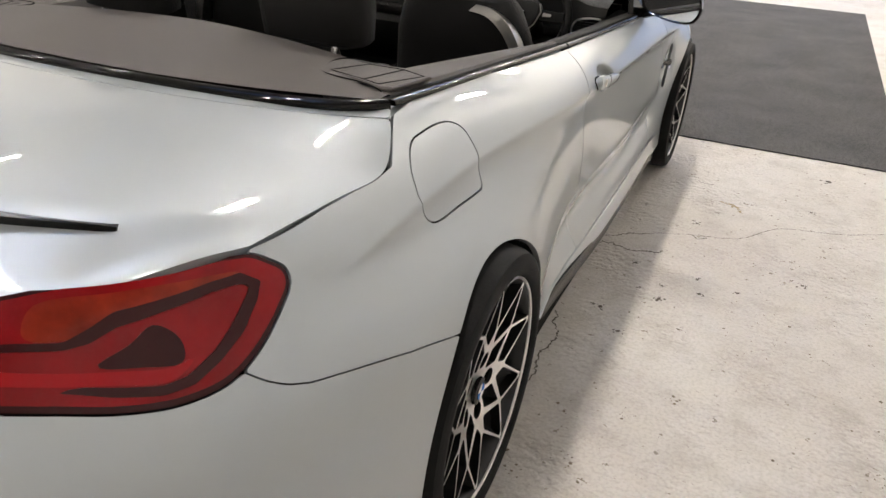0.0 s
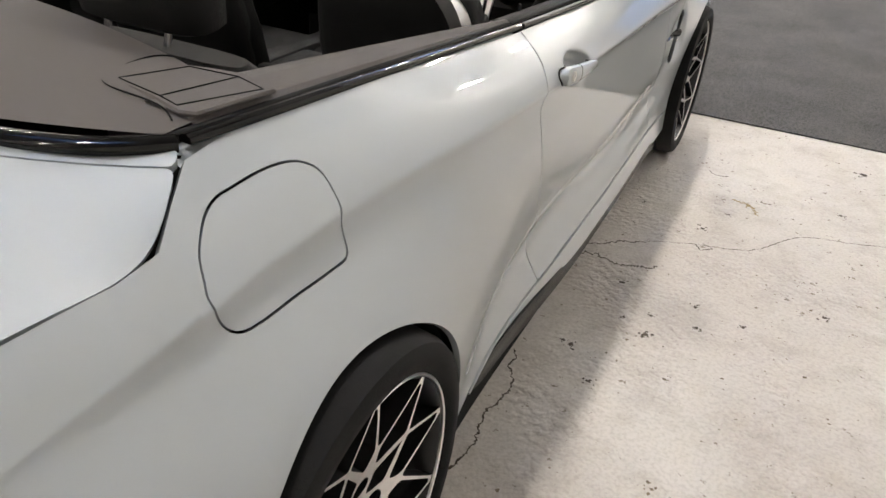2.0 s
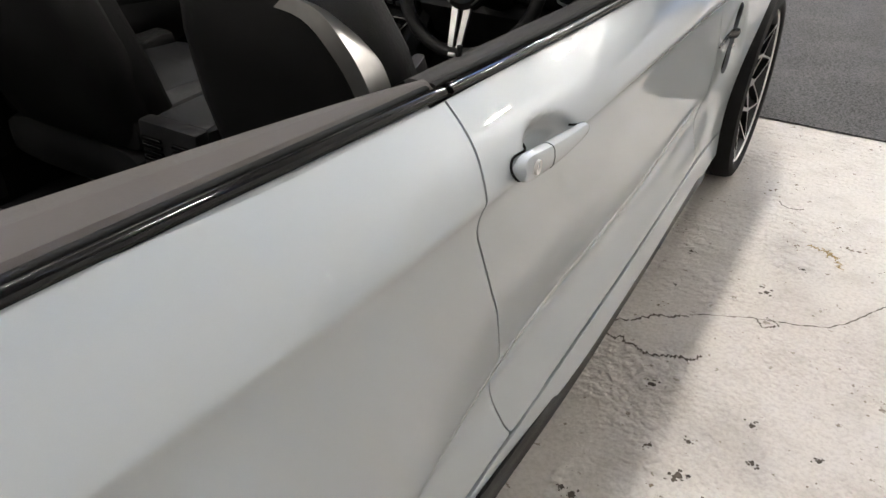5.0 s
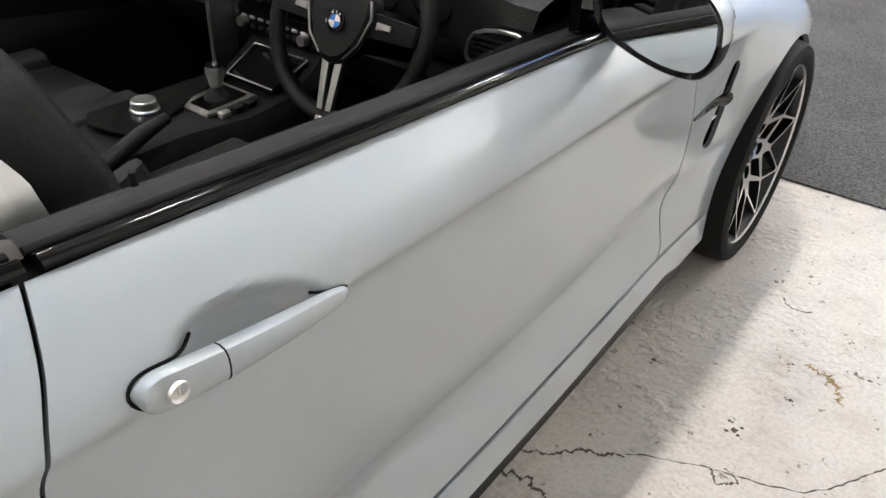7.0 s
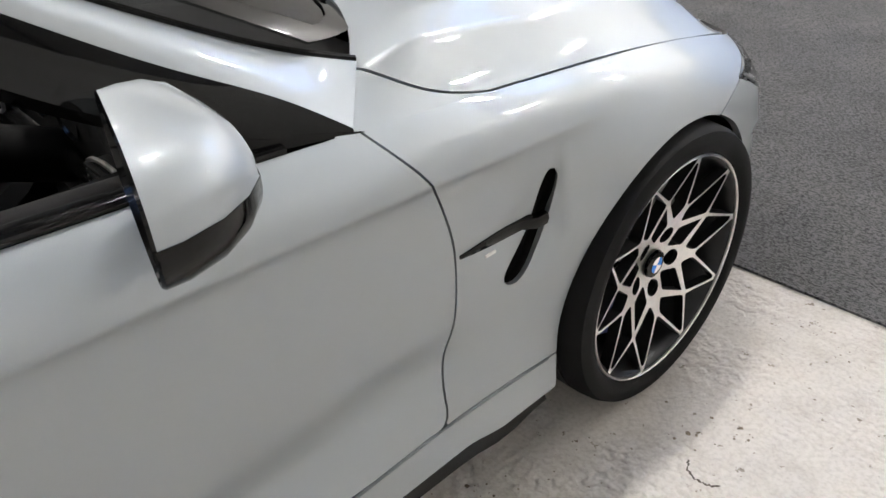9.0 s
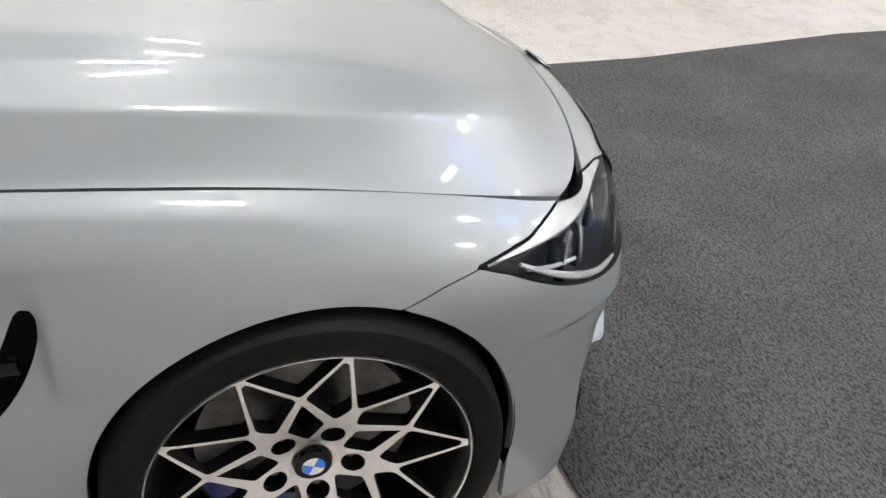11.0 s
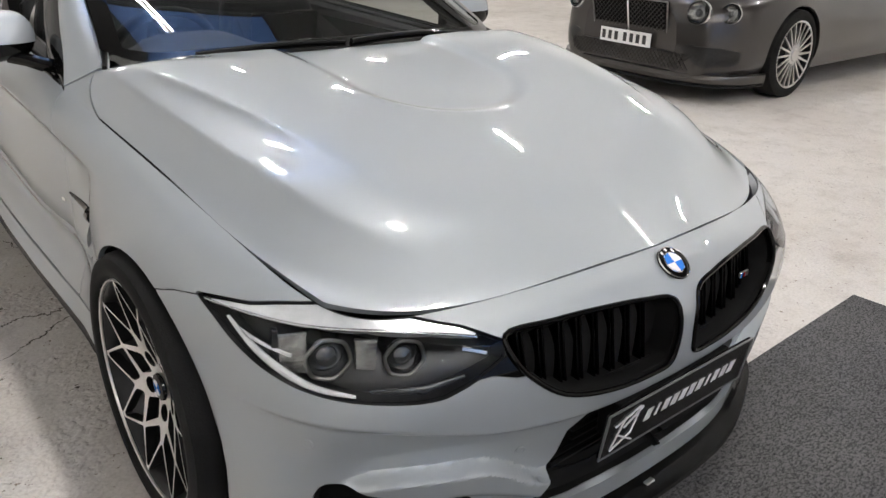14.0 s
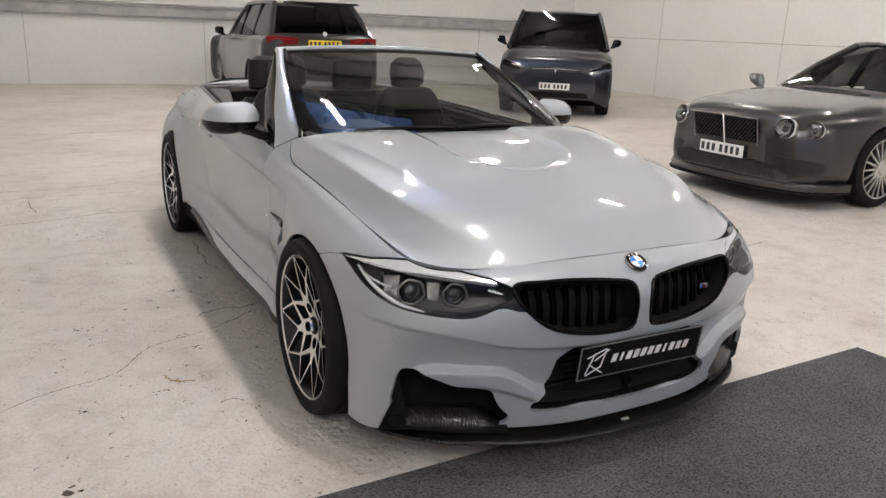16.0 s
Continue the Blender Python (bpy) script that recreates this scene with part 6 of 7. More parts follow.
def carpet_material():
    """Dark grey fibre matting with light and dark flecks."""
    m = material("fibre_matting", (0.038, 0.038, 0.041), rough=0.95, noise_scale=1.6, spread=0.12, spec=0.1)
    nt = m.node_tree
    b = nt.nodes["Principled BSDF"]
    co = nt.nodes.new("ShaderNodeTexCoord")
    mp = nt.nodes.new("ShaderNodeMapping")
    mp.inputs["Scale"].default_value = (1.0, 1.9, 1.0)
    nt.links.new(co.outputs["Object"], mp.inputs["Vector"])
    n = nt.nodes.new("ShaderNodeTexNoise")
    n.inputs["Scale"].default_value, n.inputs["Detail"].default_value, n.inputs["Roughness"].default_value = 85, 3, .6
    nt.links.new(mp.outputs["Vector"], n.inputs["Vector"])
    fib = nt.nodes.new("ShaderNodeTexNoise")
    fib.inputs["Scale"].default_value, fib.inputs["Detail"].default_value = 310, 2
    nt.links.new(mp.outputs["Vector"], fib.inputs["Vector"])
    add = nt.nodes.new("ShaderNodeMath")
    add.operation = "MULTIPLY_ADD"
    add.inputs[1].default_value = .8
    nt.links.new(fib.outputs["Fac"], add.inputs[0])
    nt.links.new(n.outputs["Fac"], add.inputs[2])
    r = nt.nodes.new("ShaderNodeValToRGB")
    r.color_ramp.elements[0].position, r.color_ramp.elements[1].position = .74, 1.0
    r.color_ramp.elements[0].color, r.color_ramp.elements[1].color = (.026, .026, .027, 1), (.138, .136, .134, 1)
    nt.links.new(add.outputs[0], r.inputs["Fac"])
    n2 = nt.nodes.new("ShaderNodeTexNoise")
    n2.inputs["Scale"].default_value, n2.inputs["Detail"].default_value = 2.2, 6
    nt.links.new(co.outputs["Object"], n2.inputs["Vector"])
    r2 = nt.nodes.new("ShaderNodeValToRGB")
    r2.color_ramp.elements[0].position, r2.color_ramp.elements[1].position = .3, .7
    r2.color_ramp.elements[0].color, r2.color_ramp.elements[1].color = (.72, .72, .74, 1), (1, 1, 1, 1)
    nt.links.new(n2.outputs["Fac"], r2.inputs["Fac"])
    mx = nt.nodes.new("ShaderNodeMix")
    mx.data_type, mx.blend_type = "RGBA", "MULTIPLY"
    mx.inputs["Factor"].default_value = 1
    nt.links.new(r.outputs["Color"], mx.inputs["A"])
    nt.links.new(r2.outputs["Color"], mx.inputs["B"])
    nt.links.new(mx.outputs["Result"], b.inputs["Base Color"])
    bp = nt.nodes.new("ShaderNodeBump")
    bp.inputs["Strength"].default_value, bp.inputs["Distance"].default_value = .08, .001
    nt.links.new(n.outputs["Fac"], bp.inputs["Height"])
    nt.links.new(bp.outputs["Normal"], b.inputs["Normal"])
    return m


FLOOR = floor_material()
CARPET = carpet_material()
WALL = material("white_wall_panel", (.66, .652, .637), rough=.55, noise_scale=.7, spread=.05, fine_scale=12, bump=.05, bump_scale=30)
# grey of the unseen east wall, chosen for how much light it bounces
BOUNCE_GREY = material("bounce_wall_grey", (.56, .555, .54), rough=.7, noise_scale=1.2, spread=.1, bump=.1, bump_scale=20)
LEDGE = material("grey_ledge", (.36, .35, .34), rough=.6, noise_scale=3, spread=.2)
ROOF = material("roof_deck", (.18, .18, .18), rough=.6, noise_scale=.8, spread=.1)
BEAM = material("dark_beam", (.05, .05, .055), rough=.5, noise_scale=4, spread=.2)
# door blue, made paler than paint so the door works as a reflector
BLUE_DOOR = material("blue_door_paint", (.30, .42, .70), rough=.4, noise_scale=1.2, spread=.08)
CRACK = material("crack_dirt", (.075, .06, .048), rough=.95, noise_scale=60, spread=.4)
CHIP = material("chip_dirt", (.17, .135, .10), rough=.95, noise_scale=60, spread=.4)
STAIN = material("rust_stain", (.27, .19, .075), rough=.9, noise_scale=80, spread=.5)
LAMP_WHITE = material("lamp_housing", (.75, .75, .75), rough=.4)
TUBE = material("lit_tube", (1.0, .955, .90), rough=.5, emit=TUBE_POWER)

X0, X1, Y0, Y1, H, LAMP_Z = -12.25, 4.5, -13.1, 12.6, 7.0, 5.7
tagged(part("floor", box(X0 - .3, X1 + .3, Y0 - .3, Y1 + .3, -.2, 0), FLOOR, smooth=0), "pale worn painted concrete floor", "floor", kind="structure")
def hall_wall(name, b):
    return tagged(part(name, box(*b), WALL, smooth=0), "white panelled hall wall", "wall", kind="structure")
wall_south = hall_wall("wall_south", (X0 - .2, X1 + .2, Y0 - .2, Y0, 0, H))
wall_west = hall_wall("wall_west", (X0 - .2, X0, Y0, Y1, 0, H))
# unseen wall, set close as a reflector to brighten the car's right side
wall_east = tagged(part("wall_east", box(X1, X1 + .2, Y0, Y1, 0, H), BOUNCE_GREY, smooth=0), "plain grey wall, unseen, set close to bounce light onto the car", "wall", kind="structure")
wall_north = hall_wall("wall_north", (X0 - .2, X1 + .2, Y1, Y1 + .2, 0, H))
tagged(part("ceiling", box(X0 - .2, X1 + .2, Y0 - .2, Y1 + .2, H, H + .15), ROOF, smooth=0), "grey metal roof deck", "ceiling", kind="structure")
for y in np.arange(Y0 + 1.5, Y1, 2.4):
    tagged(part("roof_beam", join(box(X0, X1, y - .06, y + .06, H - .26, H - .24), box(X0, X1, y - .01, y + .01, H - .24, H - .02), box(X0, X1, y - .06, y + .06, H - .02, H - .003)), BEAM, smooth=0),
           "dark steel roof beam under the deck", "beam", "roof beams", "structure")
# panel joints and the ledge along the back
for name, wall, pieces in (("wall_joint", wall_south, [box(x - .006, x + .006, Y0, Y0 + .004, 0, H) for x in (-9.2, -5.6, -2.0, 1.6)]),
                           ("wall_joint", wall_west, [box(X0, X0 + .004, y - .006, y + .006, 0, H) for y in (-9.5, -5.9, -2.3, 1.3, 4.9)] + [box(X0, X0 + .004, Y0, Y1, 1.365, 1.38)])):
    for p in pieces:
        part(name, p, LEDGE, wall, smooth=0)
part("wall_ledge", box(X0 + 1.4, X1, Y0, Y0 + .10, 1.44, 1.66, .012), LEDGE, wall_south, "grey metal ledge along the wall")
part("wall_pipe", tube([(X0 + 1.4, Y0 + .14, 1.70), (X1, Y0 + .14, 1.70)], .025, 10), LEDGE, wall_south, "grey service pipe")
part("wall_upper", box(X0, X1, Y0, Y0 + .03, 1.66, H), WALL, wall_south, smooth=0)
# blue roller door in the front wall, lightened to bounce light onto the nose
blue = thing("roller_door", "large blue slatted roller door in the end wall", "door", kind="structure")
for k in range(30):
    part("slat", box(-3.4, 4.2, Y1 - .05, Y1 - .012, .02 + .118 * k, .02 + .118 * k + .112, .012, 1), BLUE_DOOR, blue)
part("door_frame", join(box(-3.6, -3.4, Y1 - .08, Y1 - .003, 0, 3.75, .01), box(4.2, 4.4, Y1 - .08, Y1 - .003, 0, 3.75, .01), box(-3.6, 4.4, Y1 - .22, Y1 - .003, 3.56, 3.85, .02)), LEDGE, blue)

# matting in front of the car, a little askew
mat = [(2.16, 3.435), (-1.70, 3.312), (-1.78, 5.0), (-2.02, 6.5), (-2.2, 10.0), (2.30, 10.5)]
tagged(part("floor_mat", slab([(x, y, .001) for x, y in mat], .008), CARPET, smooth=0), "dark grey fibre matting laid on the concrete", "mat")

# twin-tube battens
MAIN_X = -.35  # the row over the car
def batten(x, y, turn=0.0, length=.75, tubes=(-1, 1)):
    lamp = thing("ceiling_light", "white twin-tube batten light, lit, under the roof", "ceiling light", pose(x, y, LAMP_Z, 0, 0, turn), "batten lights under the roof")
    part("housing", box(-.035, .035, -length / 2, length / 2, 0, .05, .008), LAMP_WHITE, lamp)
    for y0 in (-.25, .25):
        part("hanger", tube([(0, y0, .05), (0, y0, H - LAMP_Z - .02)], .004, 6), LAMP_WHITE, lamp, "thin hanging wire")
    for s in tubes:
        part("tube", tube([(s * .07, -length / 2 + .03, -.03), (s * .07, length / 2 - .03, -.03)], .014, 8), TUBE, lamp, "glowing white tube")
    return lamp
for x in (-8.8, -5.6, MAIN_X):
    for y in (-9.6, -5.2, -.8, 3.6, 8.0):
        if x > -1 or y < 6:
            batten(x, y, tubes=(-1, 1) if x > -1 else (1,))
# unseen fill battens, added to brighten the car's right side and nose
batten(3.5, 9.2, length=.9)
for x in (-5.0, -.9, 2.2):
    batten(x, 11.6)
# glowing blue sky panels in the roof, unseen, placed for reflections on screen and nose
SKY = material("sky_panel", (.20, .38, .85), rough=.3, emit=.9)
for x, y, w, h in ((-1.1, -.66, 3.9, 2.2), (-1.8, 10.9, 4.6, 2.6)):
    sky = thing("roof_light", "translucent blue-lit sky panel in the roof", "roof light", pose(x, y, H - .02), "sky panels in the roof", "structure")
    part("panel", box(-w / 2, w / 2, -h / 2, h / 2, 0, .012), SKY, sky, smooth=0)
    part("panel_frame", join(box(-w / 2 - .05, w / 2 + .05, -h / 2 - .05, -h / 2, -.03, .015), box(-w / 2 - .05, w / 2 + .05, h / 2, h / 2 + .05, -.03, .015), box(-w / 2 - .05, -w / 2, -h / 2, h / 2, -.03, .015), box(w / 2, w / 2 + .05, -h / 2, h / 2, -.03, .015)), BEAM, sky, smooth=0)

# ---- cracks, chips and stains in the floor ----
rng = random.Random(7)


def crack(points, width, name="floor_crack", mat=CRACK, label="dark ragged crack in the painted concrete"):
    """A thin ragged strip of dirt along a broken line."""
    p = along([(x, y, 0) for x, y in points], 18 * (len(points) - 1) + 1)
    left, right = [], []
    jit = 0.0
    for i, q in enumerate(p):
        d = Vector(p[min(i + 1, len(p) - 1)] - p[max(i - 1, 0)]).normalized()
        n = Vector((-d.y, d.x, 0))
        jit = .72 * jit + rng.uniform(-1, 1) * width * .9
        w = width * rng.uniform(.15, 1.0) * (0.3 if i in (0, len(p) - 1) else 1)
        left.append(Vector(q) + n * (jit + w) + Vector((0, 0, .0012)))
        right.append(Vector(q) + n * (jit - w) + Vector((0, 0, .0012)))
    ob = part(name, grid([right, left]), mat, smooth=0)
    return tagged(ob, label, "crack", "floor cracks", "structure")


crack([(.80, 1.70), (.868, 1.722), (.913, 1.765), (1.01, 1.83)], .0055)
crack([(1.01, 1.83), (1.14, 1.905), (1.24, 1.935), (1.37, 1.99), (1.43, 2.068), (1.55, 2.225), (1.736, 2.28), (1.95, 2.40), (2.3, 2.6)], .0028)
crack([(1.18, 1.92), (1.21, 1.89), (1.235, 1.918), (1.20, 1.935)], .004)
crack([(.80, 1.60), (.885, 1.634), (.93, 1.61), (.98, 1.617), (1.04, 1.636), (1.09, 1.67)], .0075)
crack([(.82, .965), (.834, .94), (.837, .898), (.87, .822), (.864, .74), (.854, .655), (.870, .53), (.85, .42), (.86, .30)], .0045)
crack([(.85, -.72), (1.15, -.715), (1.387, -.71), (1.56, -.64), (1.73, -.60), (2.1, -.53), (2.6, -.46)], .006)
crack([(.95, -1.46), (1.3, -1.444), (1.72, -1.437), (2.2, -1.40)], .004)
crack([(.9, -1.95), (1.3, -1.8), (1.8, -1.75), (2.4, -1.7)], .004)
crack([(2.02, -5.16), (1.4, -5.2), (.8, -5.3), (.2, -5.3)], .012)
crack([(1.75, -.9), (1.78, -1.1), (1.80, -1.35)], .006)
crack([(-3.0, 1.7), (-2.6, 1.75), (-2.3, 1.72)], .006)
for pts, w in (([(1.246, 2.405), (1.267, 2.398), (1.303, 2.392), (1.328, 2.368), (1.352, 2.335), (1.356, 2.305)], .008), ([(1.285, 2.41), (1.315, 2.385), (1.345, 2.37)], .006), ([(1.30, 2.40), (1.31, 2.375), (1.30, 2.36)], .005)):
    crack(pts, w, "rust_stain", STAIN, "small rusty yellow-brown stain in the concrete")
crack([(1.11, 2.66), (1.14, 2.63), (1.2, 2.64)], .004)


def chip(x, y, r):
    n = 9
    ring = [(x + r * rng.uniform(.35, 1.2) * math.cos(2 * math.pi * k / n), y + r * rng.uniform(.35, 1.2) * math.sin(2 * math.pi * k / n), .0012) for k in range(n)]
    return ring, [tuple(range(n))]


spots = []
for k in range(520):
    x, y = rng.uniform(.75, 2.6), rng.uniform(-1.6, 3.35)
    cl = noise.noise(Vector((x * 2.2, y * 2.2, 0)))
    if cl > .0:
        for j in range(rng.choice((1, 1, 2, 3, 6, 9))):
            spots.append(chip(x + rng.gauss(0, .018), y + rng.gauss(0, .018), rng.choice((.0015, .002, .002, .003, .004, .006)) * (1 + cl)))
tagged(part("paint_chip", join(*spots), CHIP, smooth=0), "scattered small dark chips in the floor paint", "chips", kind="stuff")
for x, y, r in ((1.139, 1.242, .013), (1.25, 1.485, .010), (1.134, 1.356, .008), (1.407, 1.451, .010), (1.18, 2.062, .012), (.96, 1.075, .012), (1.06, 1.30, .008), (1.75, 3.05, .02), (1.005, 1.50, .010), (1.052, .94, .010), (.93, 1.085, .008), (.929, 2.166, .008), (.935, 1.959, .005), (1.253, 2.245, .008), (1.275, 1.366, .009), (1.636, 1.656, .012), (1.668, 2.511, .012)):
    tagged(part("floor_chip", join(chip(x, y, r), *(chip(x + r * rng.uniform(-1.8, 1.8), y + r * rng.uniform(-1.8, 1.8), r * rng.uniform(.12, .55)) for k in range(7))), CRACK, smooth=0), "dark chip knocked out of the floor paint", "chip", "floor chips", "structure")


# ---- cars standing behind ----
GREY_BRONZE = paint_material("grey_bronze_paint", (.036, .032, .029), metal=.6, rough=.30)
GREY_BLUE = paint_material("blue_grey_paint", (.015, .016, .023), metal=.6, rough=.30)
GREY_DARK = paint_material("grey_green_paint", (.028, .028, .027), metal=.6, rough=.32)
DARK_GLASS = glass_material("dark_glass", (.13, .135, .14))
CLEAR_GLASS = glass_material("car_glass", (.80, .84, .81))
LAMP_BOWL = material("lamp_bowl", (.30, .29, .28), rough=.18, metal=1.0, noise_scale=60, spread=.6)
MESH_WIRE = material("dark_wire", (.05, .048, .045), rough=.35, metal=.8)
MESH = material("grille_mesh", (.012, .012, .012), rough=.35, metal=.3, noise_scale=60, spread=.3)
YELLOW = material("yellow_plate", (.62, .44, .03), rough=.45, noise_scale=20, spread=.05)
PLATE_WHITE = material("white_plate", (.70, .70, .68), rough=.45, noise_scale=20, spread=.04)
PLATE_INK = material("plate_ink", (.02, .02, .02), rough=.5)


def far_wheel(host, x, y, r, rim, face, spokes=10):
    m = Matrix.Translation((x, y, r)) @ (Matrix() if x > 0 else Matrix.Rotation(math.pi, 4, "Z"))
    w = part("wheel", moved(revolve([(-.22, rim - .01), (-.235, (r + rim) / 2), (-.21, r - .005), (-.19, r), (-.04, r), (-.015, r - .006), (0, (r + rim) / 2), (-.004, rim + .004), (-.012, rim - .01)], 48), m), RUBBER, host, "black tyre on a silver multi-spoke wheel")
    part("rim", moved(join(revolve([(-.004, rim), (-.012, rim - .014), (-.03, rim - .02), (-.20, rim - .03)], 48), revolve([(-.06, .0001), (-.06, rim - .03)], 32)), m), ALLOY_DARK, w, "dark rim barrel")
    part("rim_edge", moved(revolve([(-.002, rim + .003), (.0, rim - .004), (-.006, rim - .013)], 48), m), face, w, "silver rim edge")
    bar = slab([(-.02, -.011, rim * .15), (-.02, .011, rim * .15), (-.010, .006, rim - .008), (-.010, -.006, rim - .008)], .012, way=(1, 0, 0))
    first = part("spoke", bar, face, w)
    first.matrix_basis = m
    for k in range(1, spokes):
        c = first.copy()
        scene.collection.objects.link(c)
        c.matrix_basis = m @ Matrix.Rotation(2 * math.pi * k / spokes, 4, "X")
    part("hub", moved(revolve([(.0, .0001), (.0, rim * .16), (-.015, rim * .22), (-.05, rim * .24)], 24), m), face, w)
    return w


def far_body(host, stations, paint, axles, arch_r):
    """The lower body from stations (y, half width, bottom, shoulder height, top height), front to back."""
    k = np.array(stations, float)
    ys = np.linspace(k[0, 0], k[-1, 0], 220)
    order = np.argsort(k[:, 0])
    w, b, s, t = (np.interp(0, [0], [0]) + spline(k[order][:, c : c + 1], k[order][:, 0], ys)[:, 0] for c in (1, 2, 3, 4))
    sec = []
    for u, y in enumerate(ys):
        pts = [(w[u] * .93, b[u]), (w[u] * .98, b[u] + .10), (w[u], b[u] + (s[u] - b[u]) * .45), (w[u] * .985, s[u] - .10), (w[u] * .955, s[u] - .02), (w[u] * .88, s[u] + .012 + (t[u] - s[u]) * .25), (w[u] * .6, s[u] + (t[u] - s[u]) * .80 + .010), (w[u] * .3, t[u] - .004 + .006), (0, t[u] + .006)]
        q = along([(x, 0, z) for x, z in pts], 44)
        sec.append([(x, y, z) for x, _, z in q])
    net = np.array(sec)
    net[:, -1, 0] = 0
    sh = Sheet(net)
    flip = sh.n[110, 15, 0] < 0
    if flip:
        sh.n = -sh.n
    keep = np.full(net.shape[:2], 1.0)
    for ya, za in axles:
        d = np.hypot(net[..., 1] - ya, net[..., 2] - za) - arch_r
        d = np.minimum(d, np.where(net[..., 2] < za, np.abs(net[..., 1] - ya) - arch_r, 1))
        keep = np.minimum(keep, np.where(net[..., 2] < .85, d, 1))
    v, f = sh.cut(keep, flange=.03)
    if flip:
        f = [tuple(reversed(q)) for q in f]
    shell = part("body", welded(join((v, f), mirrored((v, f)))), paint, host)
    ends = []
    for row, rev in ((net[0], False), (net[-1], True)):
        ring = [tuple(q) for q in row] + [(-q[0], q[1], q[2]) for q in row[-2::-1]]
        ends.append((ring, [tuple(range(len(ring))) if not rev else tuple(reversed(range(len(ring))))]))
    part("end_panel", ends[0], paint, host)
    part("end_panel", ends[1], paint, host)
    y0, y1 = min(k[:, 0]), max(k[:, 0])
    part("underside", box(-w.max() * .86, w.max() * .86, y0 + .5, y1 - .5, .18, .45, .02), DARK, host, "dark underside")
    def patch(points, mat, name, label="", push=.004, deep=.01):
        """Trim laid on the body, on both sides."""
        field = sh.inside(sh.loop(points, n=4))
        pv, pf = sh.cut(field, flange=deep, push=push)
        if flip:
            pf = [tuple(reversed(q)) for q in pf]
        return [part(name, pm, mat, host, label) for pm in ((pv, pf), mirrored((pv, pf)))]
    return sh, patch


def greenhouse(host, base_z, roof_z, wb, wt, yF, yf, yr, yR, paint, glass, posts=()):
    """Windows and roof: the windscreen's foot and head, the rear window's head and foot."""
    def ring(t):
        z = base_z + (roof_z - base_z) * t
        w = wb + (wt - wb) * t
        a, c = yF + (yf - yF) * t, yR + (yr - yR) * t
        return w, a, c, z
    def quad(name, corner, bulge, mat, label):
        rows = []
        for i in range(7):
            row = []
            for j in range(9):
                u, t = j / 8, i / 6
                p = (Vector(corner[0]).lerp(Vector(corner[1]), u)).lerp(Vector(corner[3]).lerp(Vector(corner[2]), u), t)
                row.append(p + Vector(bulge) * (4 * u * (1 - u)) * .7 + Vector(bulge) * .5 * math.sin(math.pi * t))
            rows.append(row)
        return part(name, facing(grid(rows), bulge), mat, host, label)
    w0, a0, c0, z0 = ring(0)
    w1, a1, c1, z1 = ring(1)
    quad("windscreen", [(-w0, a0, z0), (w0, a0, z0), (w1, a1, z1), (-w1, a1, z1)], (0, .06, .02), glass, "tinted windscreen")
    quad("rear_window", [(w0, c0, z0), (-w0, c0, z0), (-w1, c1, z1), (w1, c1, z1)], (0, -.05, .02), glass, "tinted rear window")
    for s in (1, -1):
        quad("side_window", [(s * w0, a0, z0), (s * w0, c0, z0), (s * w1, c1, z1), (s * w1, a1, z1)], (s * .02, 0, 0), glass, "tinted side window")
        part("pillar", tube([(s * w0, a0, z0 - .02), (s * (w0 + w1) / 2 + s * .006, (a0 + a1) / 2 + .01, (z0 + z1) / 2 + .015), (s * w1, a1, z1 + .01)], [.035, .032, .035], 8), paint, host)
        part("pillar", tube([(s * w0, c0, z0 - .02), (s * (w0 + w1) / 2 + s * .004, (c0 + c1) / 2 - .01, (z0 + z1) / 2 + .015), (s * w1, c1, z1 + .01)], [.06, .05, .045], 8), paint, host)
        part("roof_rail", tube([(s * w1, a1, z1 + .01), (s * (w1 + .012), (a1 * 2 + c1) / 3, z1 + .03), (s * (w1 + .012), (a1 + c1 * 2) / 3, z1 + .03), (s * w1, c1, z1 + .01)], .035, 8), paint, host)
        for y in posts:
            part("door_post", tube([(s * (w0 + .004), y, z0 - .01), (s * (w1 + .010), y - .03, z1 + .02)], .030, 6), BLACK_GLOSS, host, "black door post")
        part("window_line", tube([(s * (w0 + .012), a0 - .05, z0 + .0), (s * (w0 + .02), (a0 + c0) / 2, z0 + .005), (s * (w0 + .012), c0 + .05, z0)], .012, 6), CHROME, host, "bright window line")
    rows = []
    for t in np.linspace(0, 1, 13):
        y = a1 + (c1 - a1) * t
        rows.append([(x, y, z1 + .008 + .055 * (1 - (x / w1) ** 2) * (.35 + .65 * math.sin(math.pi * (.1 + .8 * t)))) for x in np.linspace(-w1, w1, 11)])
    part("roof", grid(rows), paint, host)
    # seats glimpsed through the glass
    for x in (-.38, .38):
        part("seat", pad_loft([((x, (a0 + c0) / 2 + .1, base_z - .25), .22, .06, (0, 1, 0)), ((x, (a0 + c0) / 2 + .02, base_z + .08), .22, .06, (0, 1, 0)), ((x, (a0 + c0) / 2, base_z + .12), .12, .05, (0, 1, 0)), ((x, (a0 + c0) / 2, base_z + .28), .11, .05, (0, 1, 0))], 14), LEATHER, host, "dark seat")
    part("cabin_floor", box(-w0 * .95, w0 * .95, c0 + .1, a0 - .1, base_z - .34, base_z - .30), DARK, host)


